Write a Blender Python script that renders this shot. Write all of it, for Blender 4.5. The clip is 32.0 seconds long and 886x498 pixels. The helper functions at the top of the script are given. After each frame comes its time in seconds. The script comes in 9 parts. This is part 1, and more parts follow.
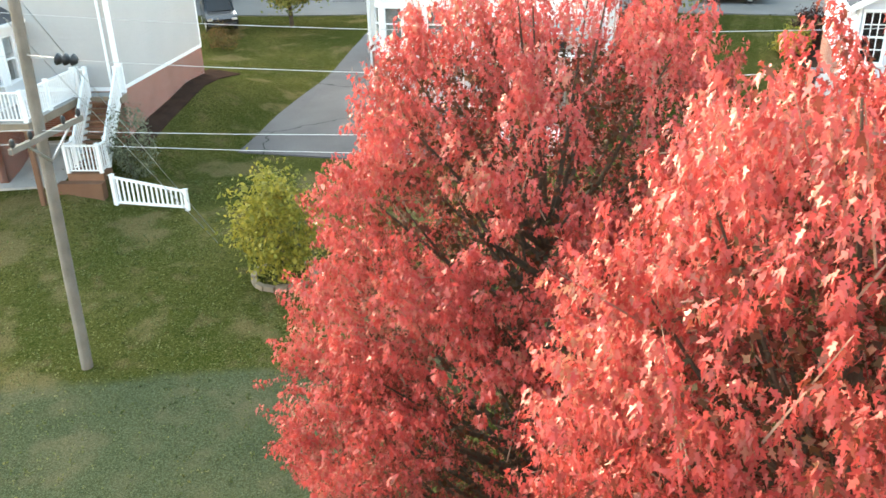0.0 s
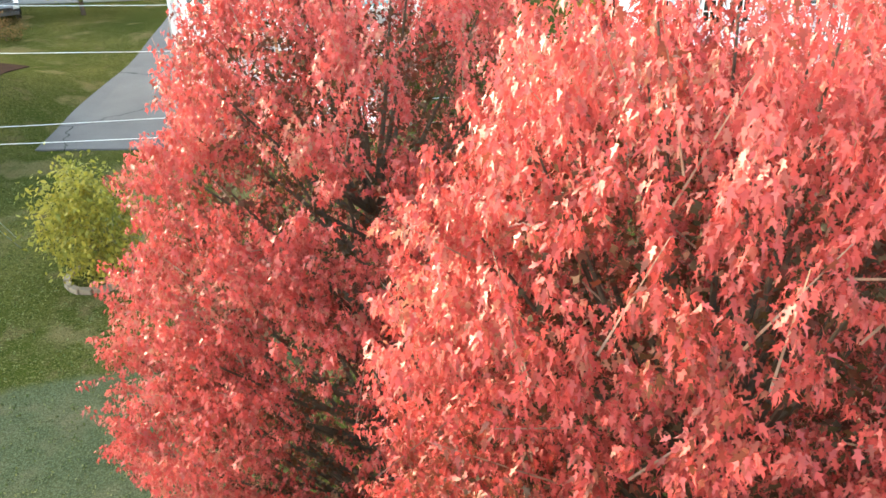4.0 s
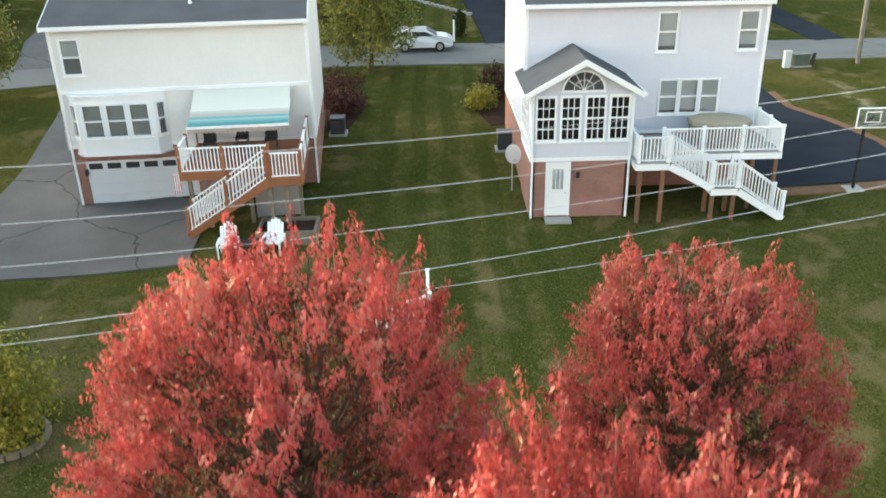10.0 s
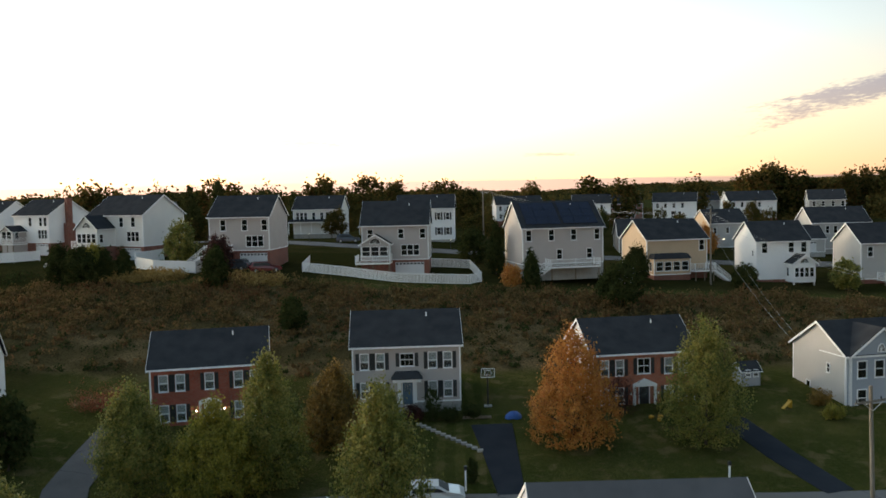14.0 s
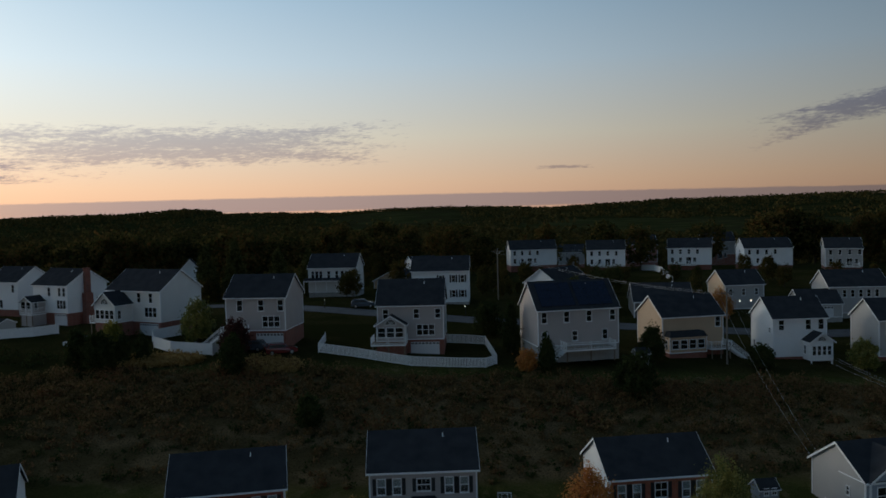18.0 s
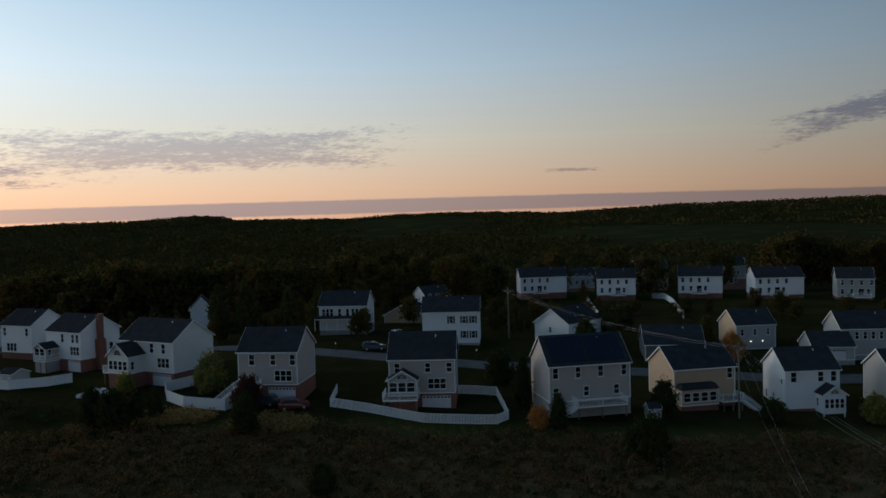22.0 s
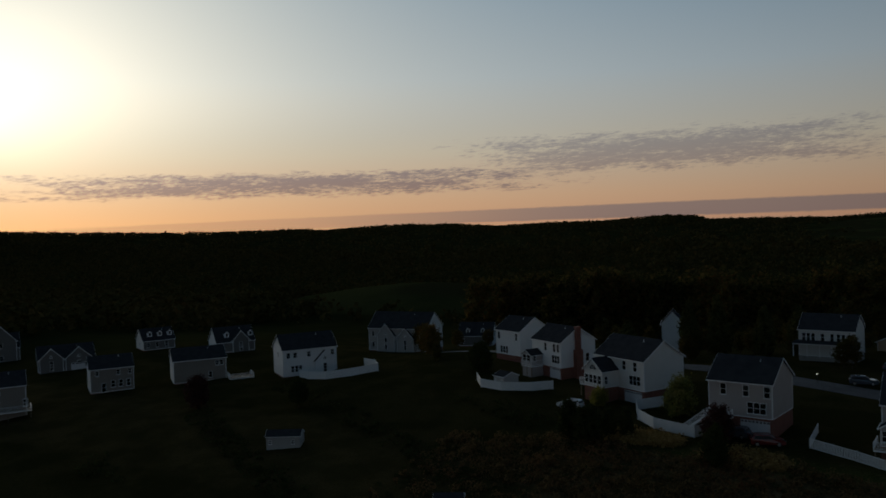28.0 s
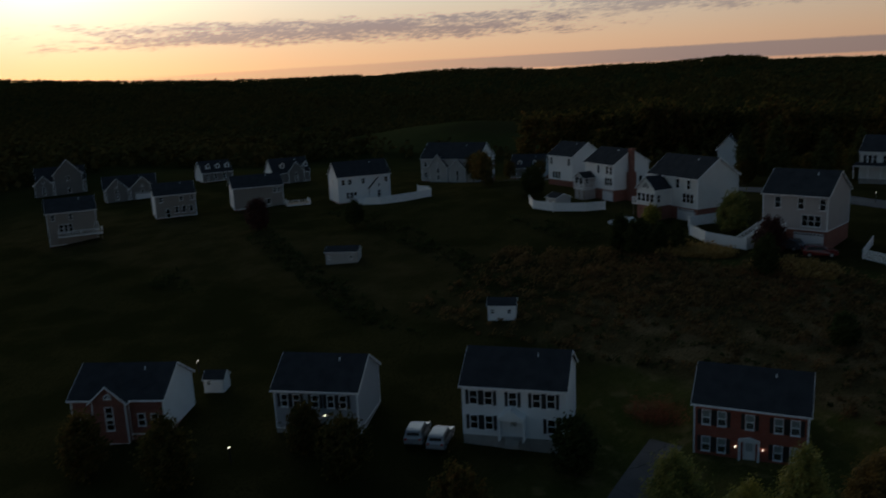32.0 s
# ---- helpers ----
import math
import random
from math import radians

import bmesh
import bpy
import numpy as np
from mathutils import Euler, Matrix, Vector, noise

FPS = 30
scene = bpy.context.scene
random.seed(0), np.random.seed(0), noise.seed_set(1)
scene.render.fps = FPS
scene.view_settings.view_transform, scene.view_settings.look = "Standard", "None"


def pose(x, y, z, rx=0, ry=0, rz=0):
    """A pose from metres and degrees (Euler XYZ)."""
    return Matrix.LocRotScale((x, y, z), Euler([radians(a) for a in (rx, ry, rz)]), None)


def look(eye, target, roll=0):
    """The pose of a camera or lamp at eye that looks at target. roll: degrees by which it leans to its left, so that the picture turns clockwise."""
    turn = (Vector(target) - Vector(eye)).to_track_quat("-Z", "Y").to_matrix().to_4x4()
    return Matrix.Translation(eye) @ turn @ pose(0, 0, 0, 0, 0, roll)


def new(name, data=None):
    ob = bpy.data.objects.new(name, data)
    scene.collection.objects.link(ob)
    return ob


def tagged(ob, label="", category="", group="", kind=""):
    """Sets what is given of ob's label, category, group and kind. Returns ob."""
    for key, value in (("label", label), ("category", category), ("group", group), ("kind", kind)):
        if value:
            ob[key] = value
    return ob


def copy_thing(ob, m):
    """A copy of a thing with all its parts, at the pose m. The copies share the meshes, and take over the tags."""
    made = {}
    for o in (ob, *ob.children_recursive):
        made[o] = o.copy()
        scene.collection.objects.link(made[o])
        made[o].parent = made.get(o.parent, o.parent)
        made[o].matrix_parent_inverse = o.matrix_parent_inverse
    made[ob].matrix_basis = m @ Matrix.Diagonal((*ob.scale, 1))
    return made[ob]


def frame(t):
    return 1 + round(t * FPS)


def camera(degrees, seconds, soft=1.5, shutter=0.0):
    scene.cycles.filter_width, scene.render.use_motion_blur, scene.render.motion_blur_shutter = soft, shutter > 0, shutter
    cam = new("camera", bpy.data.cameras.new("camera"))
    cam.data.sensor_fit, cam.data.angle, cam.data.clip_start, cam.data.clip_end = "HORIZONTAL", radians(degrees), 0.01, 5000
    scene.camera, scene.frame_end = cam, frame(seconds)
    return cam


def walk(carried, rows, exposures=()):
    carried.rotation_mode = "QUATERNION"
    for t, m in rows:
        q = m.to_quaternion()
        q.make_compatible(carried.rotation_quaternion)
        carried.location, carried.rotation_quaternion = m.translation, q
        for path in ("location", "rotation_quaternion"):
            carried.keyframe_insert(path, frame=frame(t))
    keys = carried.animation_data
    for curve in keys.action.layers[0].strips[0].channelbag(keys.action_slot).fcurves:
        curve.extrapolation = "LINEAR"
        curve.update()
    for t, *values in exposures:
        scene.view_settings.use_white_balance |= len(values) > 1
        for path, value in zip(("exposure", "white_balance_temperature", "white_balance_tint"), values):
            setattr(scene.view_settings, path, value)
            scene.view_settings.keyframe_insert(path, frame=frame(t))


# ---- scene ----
# ---- camera ----
cam = camera(56.29, 32.0, soft=1.6, shutter=0.6)
# seconds, x, y, z, heading to the left, tilt, roll
PATH = [
    (0, -3.977, -29.801, 8.850, 19.371, -24.145, -1.700),
    (0.5, -3.977, -29.801, 8.830, 19.980, -24.257, -1.700),
    (1, -3.977, -29.801, 8.800, 19.948, -24.441, -1.700),
    (1.5, -3.977, -29.801, 8.780, 17.984, -24.674, -1.700),
    (2, -3.977, -29.801, 8.760, 14.096, -25.056, -1.700),
    (2.5, -3.977, -29.801, 8.720, 9.361, -25.387, -1.700),
    (3, -3.977, -29.801, 8.700, 6.971, -25.574, -1.700),
    (3.5, -3.977, -29.801, 8.660, 6.637, -25.656, -1.700),
    (4, -3.977, -29.801, 8.620, 6.580, -25.664, -1.700),
    (4.5, -3.977, -29.801, 8.600, 6.763, -25.786, -1.700),
    (6.5, -3.977, -29.801, 8.600, 6.418, -25.814, -1.700),
    (7, -3.977, -29.801, 8.850, 5.835, -25.454, -1.664),
    (7.5, -3.980, -29.799, 9.400, 3.209, -25.402, -1.575),
    (8, -3.986, -29.789, 9.643, -0.019, -25.072, -1.433),
    (8.5, -3.992, -29.761, 9.872, -0.929, -24.656, -1.292),
    (9, -3.997, -29.708, 10.351, -0.923, -24.447, -1.205),
    (9.5, -4.001, -29.631, 11.232, -0.901, -24.442, -1.183),
    (10, -4.009, -29.531, 12.115, -0.806, -24.396, -1.211),
    (10.5, -4.026, -29.418, 13.239, -0.670, -24.413, -1.258),
    (11, -4.035, -29.297, 14.659, -0.615, -24.608, -1.297),
    (11.5, -4.019, -29.154, 15.843, -0.519, -24.196, -1.320),
    (12, -3.987, -28.962, 17.181, -0.426, -22.791, -1.320),
    (12.5, -3.975, -28.707, 18.570, -0.577, -17.577, -1.291),
    (13, -3.995, -28.414, 19.973, -0.777, -10.593, -1.255),
    (13.5, -4.004, -28.152, 21.181, -0.814, -4.308, -1.247),
    (14, -3.958, -27.982, 22.301, -0.608, -3.708, -1.269),
    (14.5, -3.871, -27.894, 23.693, -0.425, -3.646, -1.300),
    (16.5, -3.885, -27.825, 28.810, -0.019, -3.132, -1.300),
    (17, -3.898, -27.773, 30.130, 0.097, -3.015, -1.366),
    (17.5, -3.925, -27.735, 31.339, 0.188, -2.894, -1.423),
    (18, -3.974, -27.726, 32.318, 0.302, -2.813, -1.477),
    (18.5, -4.032, -27.745, 33.293, 0.397, -2.776, -1.533),
    (19, -4.074, -27.770, 34.218, 0.467, -2.696, -1.587),
    (19.5, -4.088, -27.791, 35.239, 0.542, -2.705, -1.620),
    (20, -4.090, -27.803, 36.166, 0.615, -2.660, -1.623),
    (20.5, -4.095, -27.795, 37.047, 0.695, -2.617, -1.620),
    (21, -4.101, -27.757, 38.010, 0.763, -2.592, -1.636),
    (21.5, -4.103, -27.702, 38.692, 0.830, -2.477, -1.666),
    (22, -4.106, -27.658, 39.893, 0.904, -2.563, -1.689),
    (22.5, -4.130, -27.633, 40.599, 0.959, -2.486, -1.698),
    (23, -4.180, -27.618, 41.681, 1.026, -2.525, -1.702),
    (23.5, -4.233, -27.619, 42.538, 1.084, -2.502, -1.712),
    (24, -4.255, -27.647, 43.014, 3.614, -2.354, -1.744),
    (24.5, -4.243, -27.695, 43.391, 9.930, -2.098, -1.791),
    (25, -4.224, -27.756, 44.189, 16.976, -2.055, -1.827),
    (25.5, -4.217, -27.825, 44.383, 24.555, -1.802, -1.819),
    (26, -4.207, -27.854, 44.889, 26.448, -1.931, -1.741),
    (26.5, -4.182, -27.816, 44.005, 27.684, -1.633, -1.600),
    (28.5, -3.921, -27.621, 43.856, 33.518, -1.828, -2.100),
    (29, -3.847, -27.902, 43.297, 33.636, -1.894, -2.111),
    (29.5, -3.796, -28.246, 42.266, 33.769, -3.147, -2.137),
    (30, -3.794, -28.604, 41.816, 33.931, -4.838, -2.189),
    (30.5, -3.819, -28.874, 41.405, 34.045, -6.541, -2.272),
    (31, -3.813, -29.035, 40.513, 34.217, -8.256, -2.389),
    (31.5, -3.742, -29.157, 39.821, 34.390, -10.191, -2.536),
    (32, -3.618, -29.290, 39.224, 36.656, -12.030, -2.700),
]
walk(cam, [(t, pose(x, y, z, 90 + tilt, 0, yaw) @ pose(0, 0, 0, 0, 0, roll)) for t, x, y, z, yaw, tilt, roll in PATH],
     exposures=[(0, 4.2, 8300, 12), (2, 4.2, 8300, 12), (4, 4.42, 8200, 12), (7, 4.4, 7900, 12), (8, 4.26, 7700, 13), (9, 3.86, 8000, 13), (10, 3.55, 8500, 13), (12, 3.45, 8900, 20), (13, 3.65, 8300, 15), (13.5, 2.75, 7900, 13), (14, 1.7, 7700, 11),
                (14.5, 0.7, 6700, 10), (16.5, 0.0, 6450, 9), (19, -0.15, 5900, 8), (23, -0.1, 5900, 8), (24.5, -0.15, 6200, 8), (26, -0.72, 6700, 9), (29, -1.15, 6200, 9), (31, -1.15, 6200, 9), (32, -0.7, 6200, 9)])

# ---- world and sun ----
SUN_YAW, SUN_UP = 61.0, 7.0
world = bpy.data.worlds.new("sky")
scene.world = world
world.use_nodes = True
wn, wl = world.node_tree.nodes, world.node_tree.links
wn.clear()


def build_sky():
    out = wn.new("ShaderNodeOutputWorld")
    bg = wn.new("ShaderNodeBackground")
    sky = wn.new("ShaderNodeTexSky")
    sky.sky_type = "NISHITA"
    sky.sun_disc = False
    sky.sun_elevation = radians(SUN_UP)
    sky.sun_rotation = radians(-SUN_YAW)
    sky.altitude = 150
    sky.air_density, sky.dust_density, sky.ozone_density = 1.0, 0.6, 3.0
    co = wn.new("ShaderNodeTexCoord")
    sep = wn.new("ShaderNodeSeparateXYZ")
    wl.new(co.outputs["Generated"], sep.inputs[0])

    def m(op, a, b=None, c=None, clamp=False):
        n = wn.new("ShaderNodeMath")
        n.operation, n.use_clamp = op, clamp
        for k, v in enumerate((a, b, c)):
            if v is None:
                continue
            if isinstance(v, (int, float)):
                n.inputs[k].default_value = v
            else:
                wl.new(v, n.inputs[k])
        return n.outputs[0]

    def smooth(v, lo, hi):
        n = wn.new("ShaderNodeMapRange")
        n.interpolation_type = "SMOOTHSTEP"
        n.inputs["From Min"].default_value, n.inputs["From Max"].default_value = lo, hi
        wl.new(v, n.inputs["Value"])
        return n.outputs["Result"]

    x, y, z = sep.outputs
    yaw = m("MULTIPLY", m("ARCTAN2", m("MULTIPLY", x, -1.0), y), 57.2958)
    up = m("MULTIPLY", m("ARCSINE", z), 57.2958)
    comb = wn.new("ShaderNodeCombineXYZ")
    wl.new(m("MULTIPLY", yaw, 0.26), comb.inputs[0])
    wl.new(m("MULTIPLY", up, 1.25), comb.inputs[1])
    n1 = wn.new("ShaderNodeTexNoise")
    n1.inputs["Scale"].default_value, n1.inputs["Detail"].default_value, n1.inputs["Roughness"].default_value = 1.6, 8, 0.68
    wl.new(comb.outputs[0], n1.inputs["Vector"])
    n2 = wn.new("ShaderNodeTexNoise")
    n2.inputs["Scale"].default_value, n2.inputs["Detail"].default_value, n2.inputs["Roughness"].default_value = 3.4, 5, 0.6
    # rows of small ripples, less drawn out than the banks
    fine = wn.new("ShaderNodeCombineXYZ")
    wl.new(m("ADD", m("MULTIPLY", yaw, 0.62), m("MULTIPLY", up, 0.9)), fine.inputs[0])
    wl.new(m("MULTIPLY", up, 2.3), fine.inputs[1])
    wl.new(fine.outputs[0], n2.inputs["Vector"])
    noise1 = m("ADD", m("MULTIPLY", n1.outputs["Fac"], 0.6), m("MULTIPLY", n2.outputs["Fac"], 0.4))

    def bank(c_yaw, half, c_up, half_up, slope, thick):
        """A bank of cloud round a heading and a height above the horizon, in degrees."""
        dy = m("SUBTRACT", yaw, c_yaw)
        du = m("SUBTRACT", m("SUBTRACT", up, c_up), m("MULTIPLY", dy, slope))
        fy = m("SUBTRACT", 1.0, m("POWER", m("DIVIDE", m("ABSOLUTE", dy), half), 2.0))
        fu = m("SUBTRACT", 1.0, m("POWER", m("DIVIDE", m("ABSOLUTE", du), half_up), 2.0))
        body = m("MINIMUM", fy, fu)
        return m("MULTIPLY", smooth(m("ADD", m("MULTIPLY", body, 0.30), noise1), 0.60, 0.80), thick)

    banks = [bank(17.5, 17, 4.5, 1.75, -0.01, 0.72), bank(43, 23, 3.05, 1.05, 0.0, 1.0), bank(-28.5, 9.5, 6.1, 1.15, -0.23, 0.95), bank(-8.2, 2.4, 2.63, 0.16, 0.0, 0.7)]
    cover = banks[0]
    for b in banks[1:]:
        cover = m("MAXIMUM", cover, b)
    # a low even bank along the horizon
    low = m("MULTIPLY", m("MULTIPLY", smooth(m("ADD", up, m("MULTIPLY", noise1, 0.25)), 0.1, 0.25),
                          m("SUBTRACT", 1.0, smooth(m("ADD", m("ADD", up, m("MULTIPLY", m("POWER", m("ABSOLUTE", m("SUBTRACT", yaw, 8.0)), 2.0), 0.0002)), m("MULTIPLY", noise1, 0.25)), 1.06, 1.2))), 0.75)
    # evening sky: warm at the horizon, blue above, far brighter round the low sun
    ramp = wn.new("ShaderNodeValToRGB")
    stops = ((0.0, (0.80, 0.45, 0.30)), (0.02, (0.86, 0.55, 0.36)), (0.055, (0.79, 0.68, 0.52)), (0.11, (0.53, 0.63, 0.69)), (0.2, (0.21, 0.40, 0.57)), (0.36, (0.09, 0.19, 0.30)), (1.0, (0.028, 0.07, 0.13)))
    while len(ramp.color_ramp.elements) < len(stops):
        ramp.color_ramp.elements.new(0.5)
    for k, (at, c) in enumerate(stops):
        ramp.color_ramp.elements[k].position = at
        ramp.color_ramp.elements[k].color = (*c, 1)
    wl.new(m("DIVIDE", up, 90.0, clamp=True), ramp.inputs[0])
    sx, sy, sz = -math.sin(radians(SUN_YAW)) * math.cos(radians(SUN_UP)), math.cos(radians(SUN_YAW)) * math.cos(radians(SUN_UP)), math.sin(radians(SUN_UP))
    dot = m("ADD", m("ADD", m("MULTIPLY", x, sx), m("MULTIPLY", y, sy)), m("MULTIPLY", z, sz))
    away = m("MULTIPLY", m("ARCCOSINE", dot), 57.2958)
    wide = m("ADD", 0.25, m("ADD", m("MULTIPLY", m("SUBTRACT", 1.0, smooth(away, 28.0, 112.0)), 0.75), m("MULTIPLY", smooth(away, 92.0, 130.0), 0.15)))
    tint = wn.new("ShaderNodeMix")
    tint.data_type, tint.blend_type = "RGBA", "MULTIPLY"
    tint.inputs["Factor"].default_value = 1.0
    wl.new(ramp.outputs[0], tint.inputs["A"])
    grey = wn.new("ShaderNodeCombineColor")
    for k in range(3):
        wl.new(wide, grey.inputs[k])
    wl.new(grey.outputs[0], tint.inputs["B"])
    halo = m("ADD", m("MULTIPLY", m("POWER", 2.71828, m("DIVIDE", away, -10.0)), 2.2), m("MULTIPLY", m("POWER", 2.71828, m("DIVIDE", away, -21.0)), 0.88))
    halo = m("MULTIPLY", halo, smooth(up, 0.0, 10.0))
    # orange along the horizon under the sun
    rim = m("MULTIPLY", m("MULTIPLY", m("POWER", 2.71828, m("DIVIDE", away, -24.0)), 0.85), m("SUBTRACT", 1.0, smooth(up, 0.0, 7.0)))
    glow = wn.new("ShaderNodeCombineColor")
    for k, c in enumerate((1.0, 0.84, 0.57)):
        wl.new(m("ADD", m("MULTIPLY", halo, c), m("MULTIPLY", rim, (1.0, 0.38, 0.04)[k])), glow.inputs[k])
    plus = wn.new("ShaderNodeMix")
    plus.data_type, plus.blend_type = "RGBA", "ADD"
    plus.inputs["Factor"].default_value = 1.0
    wl.new(tint.outputs["Result"], plus.inputs["A"])
    wl.new(glow.outputs[0], plus.inputs["B"])
    both = wn.new("ShaderNodeMix")
    both.data_type, both.blend_type = "RGBA", "ADD"
    both.inputs["Factor"].default_value = 0.018
    wl.new(plus.outputs["Result"], both.inputs["A"])
    wl.new(sky.outputs[0], both.inputs["B"])
    dim = wn.new("ShaderNodeMix")
    dim.data_type, dim.blend_type = "RGBA", "MULTIPLY"
    dim.inputs["Factor"].default_value = 1.0
    wl.new(both.outputs["Result"], dim.inputs["A"])
    dim.inputs["B"].default_value = (0.47, 0.48, 0.64, 1)
    mix = wn.new("ShaderNodeMix")
    mix.data_type = "RGBA"
    wl.new(cover, mix.inputs["Factor"])
    wl.new(both.outputs["Result"], mix.inputs["A"])
    wl.new(dim.outputs["Result"], mix.inputs["B"])
    haze = wn.new("ShaderNodeCombineColor")
    for k, c in enumerate((0.37, 0.29, 0.29)):
        wl.new(m("MULTIPLY", wide, c), haze.inputs[k])
    veil = wn.new("ShaderNodeMix")
    veil.data_type = "RGBA"
    wl.new(m("MULTIPLY", low, m("SUBTRACT", 1.0, m("MULTIPLY", smooth(yaw, 18.0, 45.0), 0.65))), veil.inputs["Factor"])
    wl.new(mix.outputs["Result"], veil.inputs["A"])
    wl.new(haze.outputs[0], veil.inputs["B"])
    wl.new(veil.outputs["Result"], bg.inputs["Color"])
    bg.inputs["Strength"].default_value = 1.0
    wl.new(bg.outputs[0], out.inputs[0])


build_sky()
sun = new("sun", bpy.data.lights.new("sun", "SUN"))
sun.data.energy, sun.data.angle, sun.data.color = 0.6, radians(12), (1.0, 0.82, 0.62)
sun.matrix_world = look((0, 0, 50), (math.sin(radians(SUN_YAW)) * 50, -math.cos(radians(SUN_YAW)) * 50, 50 - 50 * math.tan(radians(SUN_UP))))


# ---- materials ----
def nodes_of(mat):
    return mat.node_tree.nodes, mat.node_tree.links, mat.node_tree.nodes["Principled BSDF"]


def surface(name, a, b, rough=0.8, scale=3.0, fine=40.0, bump=0.15, metal=0.0, vary=0.0, island=False, depth=0.02, spec=0.5):
    """Two colours mixed by coarse and fine noise, with a bump; vary shifts the value from piece to piece."""
    mat = bpy.data.materials.new(name)
    mat.use_nodes = True
    n, l, p = nodes_of(mat)
    co = n.new("ShaderNodeTexCoord")
    n1, n2 = n.new("ShaderNodeTexNoise"), n.new("ShaderNodeTexNoise")
    n1.inputs["Scale"].default_value, n1.inputs["Detail"].default_value = scale, 5
    n2.inputs["Scale"].default_value, n2.inputs["Detail"].default_value = fine, 3
    geo = n.new("ShaderNodeNewGeometry")
    for k in (n1, n2):
        l.new(geo.outputs["Position"], k.inputs["Vector"])
    add = n.new("ShaderNodeMath")
    add.operation = "MULTIPLY_ADD"
    l.new(n2.outputs["Fac"], add.inputs[0])
    add.inputs[1].default_value = 0.4
    l.new(n1.outputs["Fac"], add.inputs[2])
    ramp = n.new("ShaderNodeMapRange")
    ramp.inputs["From Min"].default_value, ramp.inputs["From Max"].default_value = 0.45, 0.95
    l.new(add.outputs[0], ramp.inputs["Value"])
    mix = n.new("ShaderNodeMix")
    mix.data_type = "RGBA"
    mix.inputs["A"].default_value, mix.inputs["B"].default_value = (*a, 1), (*b, 1)
    l.new(ramp.outputs["Result"], mix.inputs["Factor"])
    col = mix.outputs["Result"]
    if vary:
        hsv = n.new("ShaderNodeHueSaturation")
        if island:
            src = geo.outputs["Random Per Island"]
        else:
            src = n.new("ShaderNodeObjectInfo").outputs["Random"]
        mr = n.new("ShaderNodeMapRange")
        mr.inputs["To Min"].default_value, mr.inputs["To Max"].default_value = 1 - vary, 1 + vary
        l.new(src, mr.inputs["Value"])
        l.new(mr.outputs["Result"], hsv.inputs["Value"])
        l.new(col, hsv.inputs["Color"])
        col = hsv.outputs["Color"]
    l.new(col, p.inputs["Base Color"])
    p.inputs["Roughness"].default_value, p.inputs["Metallic"].default_value = rough, metal
    p.inputs["Specular IOR Level"].default_value = spec
    if bump:
        bp = n.new("ShaderNodeBump")
        bp.inputs["Strength"].default_value, bp.inputs["Distance"].default_value = bump, depth
        l.new(n2.outputs["Fac"], bp.inputs["Height"])
        l.new(bp.outputs["Normal"], p.inputs["Normal"])
    return mat


def lap_siding(name, a, b, pitch=0.14):
    """Vinyl siding: courses of one pitch in the surface's own height, faint streaks."""
    mat = surface(name, a, b, 0.55, 0.5, 9.0, 0.0)
    n, l, p = nodes_of(mat)
    geo = n.new("ShaderNodeNewGeometry")
    sep = n.new("ShaderNodeSeparateXYZ")
    l.new(geo.outputs["Position"], sep.inputs[0])
    dv = n.new("ShaderNodeMath")
    dv.operation = "DIVIDE"
    l.new(sep.outputs[2], dv.inputs[0])
    dv.inputs[1].default_value = pitch
    fr = n.new("ShaderNodeMath")
    fr.operation = "FRACT"
    l.new(dv.outputs[0], fr.inputs[0])
    bp = n.new("ShaderNodeBump")
    bp.inputs["Strength"].default_value, bp.inputs["Distance"].default_value = 0.5, 0.03
    bp.invert = True
    l.new(fr.outputs[0], bp.inputs["Height"])
    l.new(bp.outputs["Normal"], p.inputs["Normal"])
    return mat


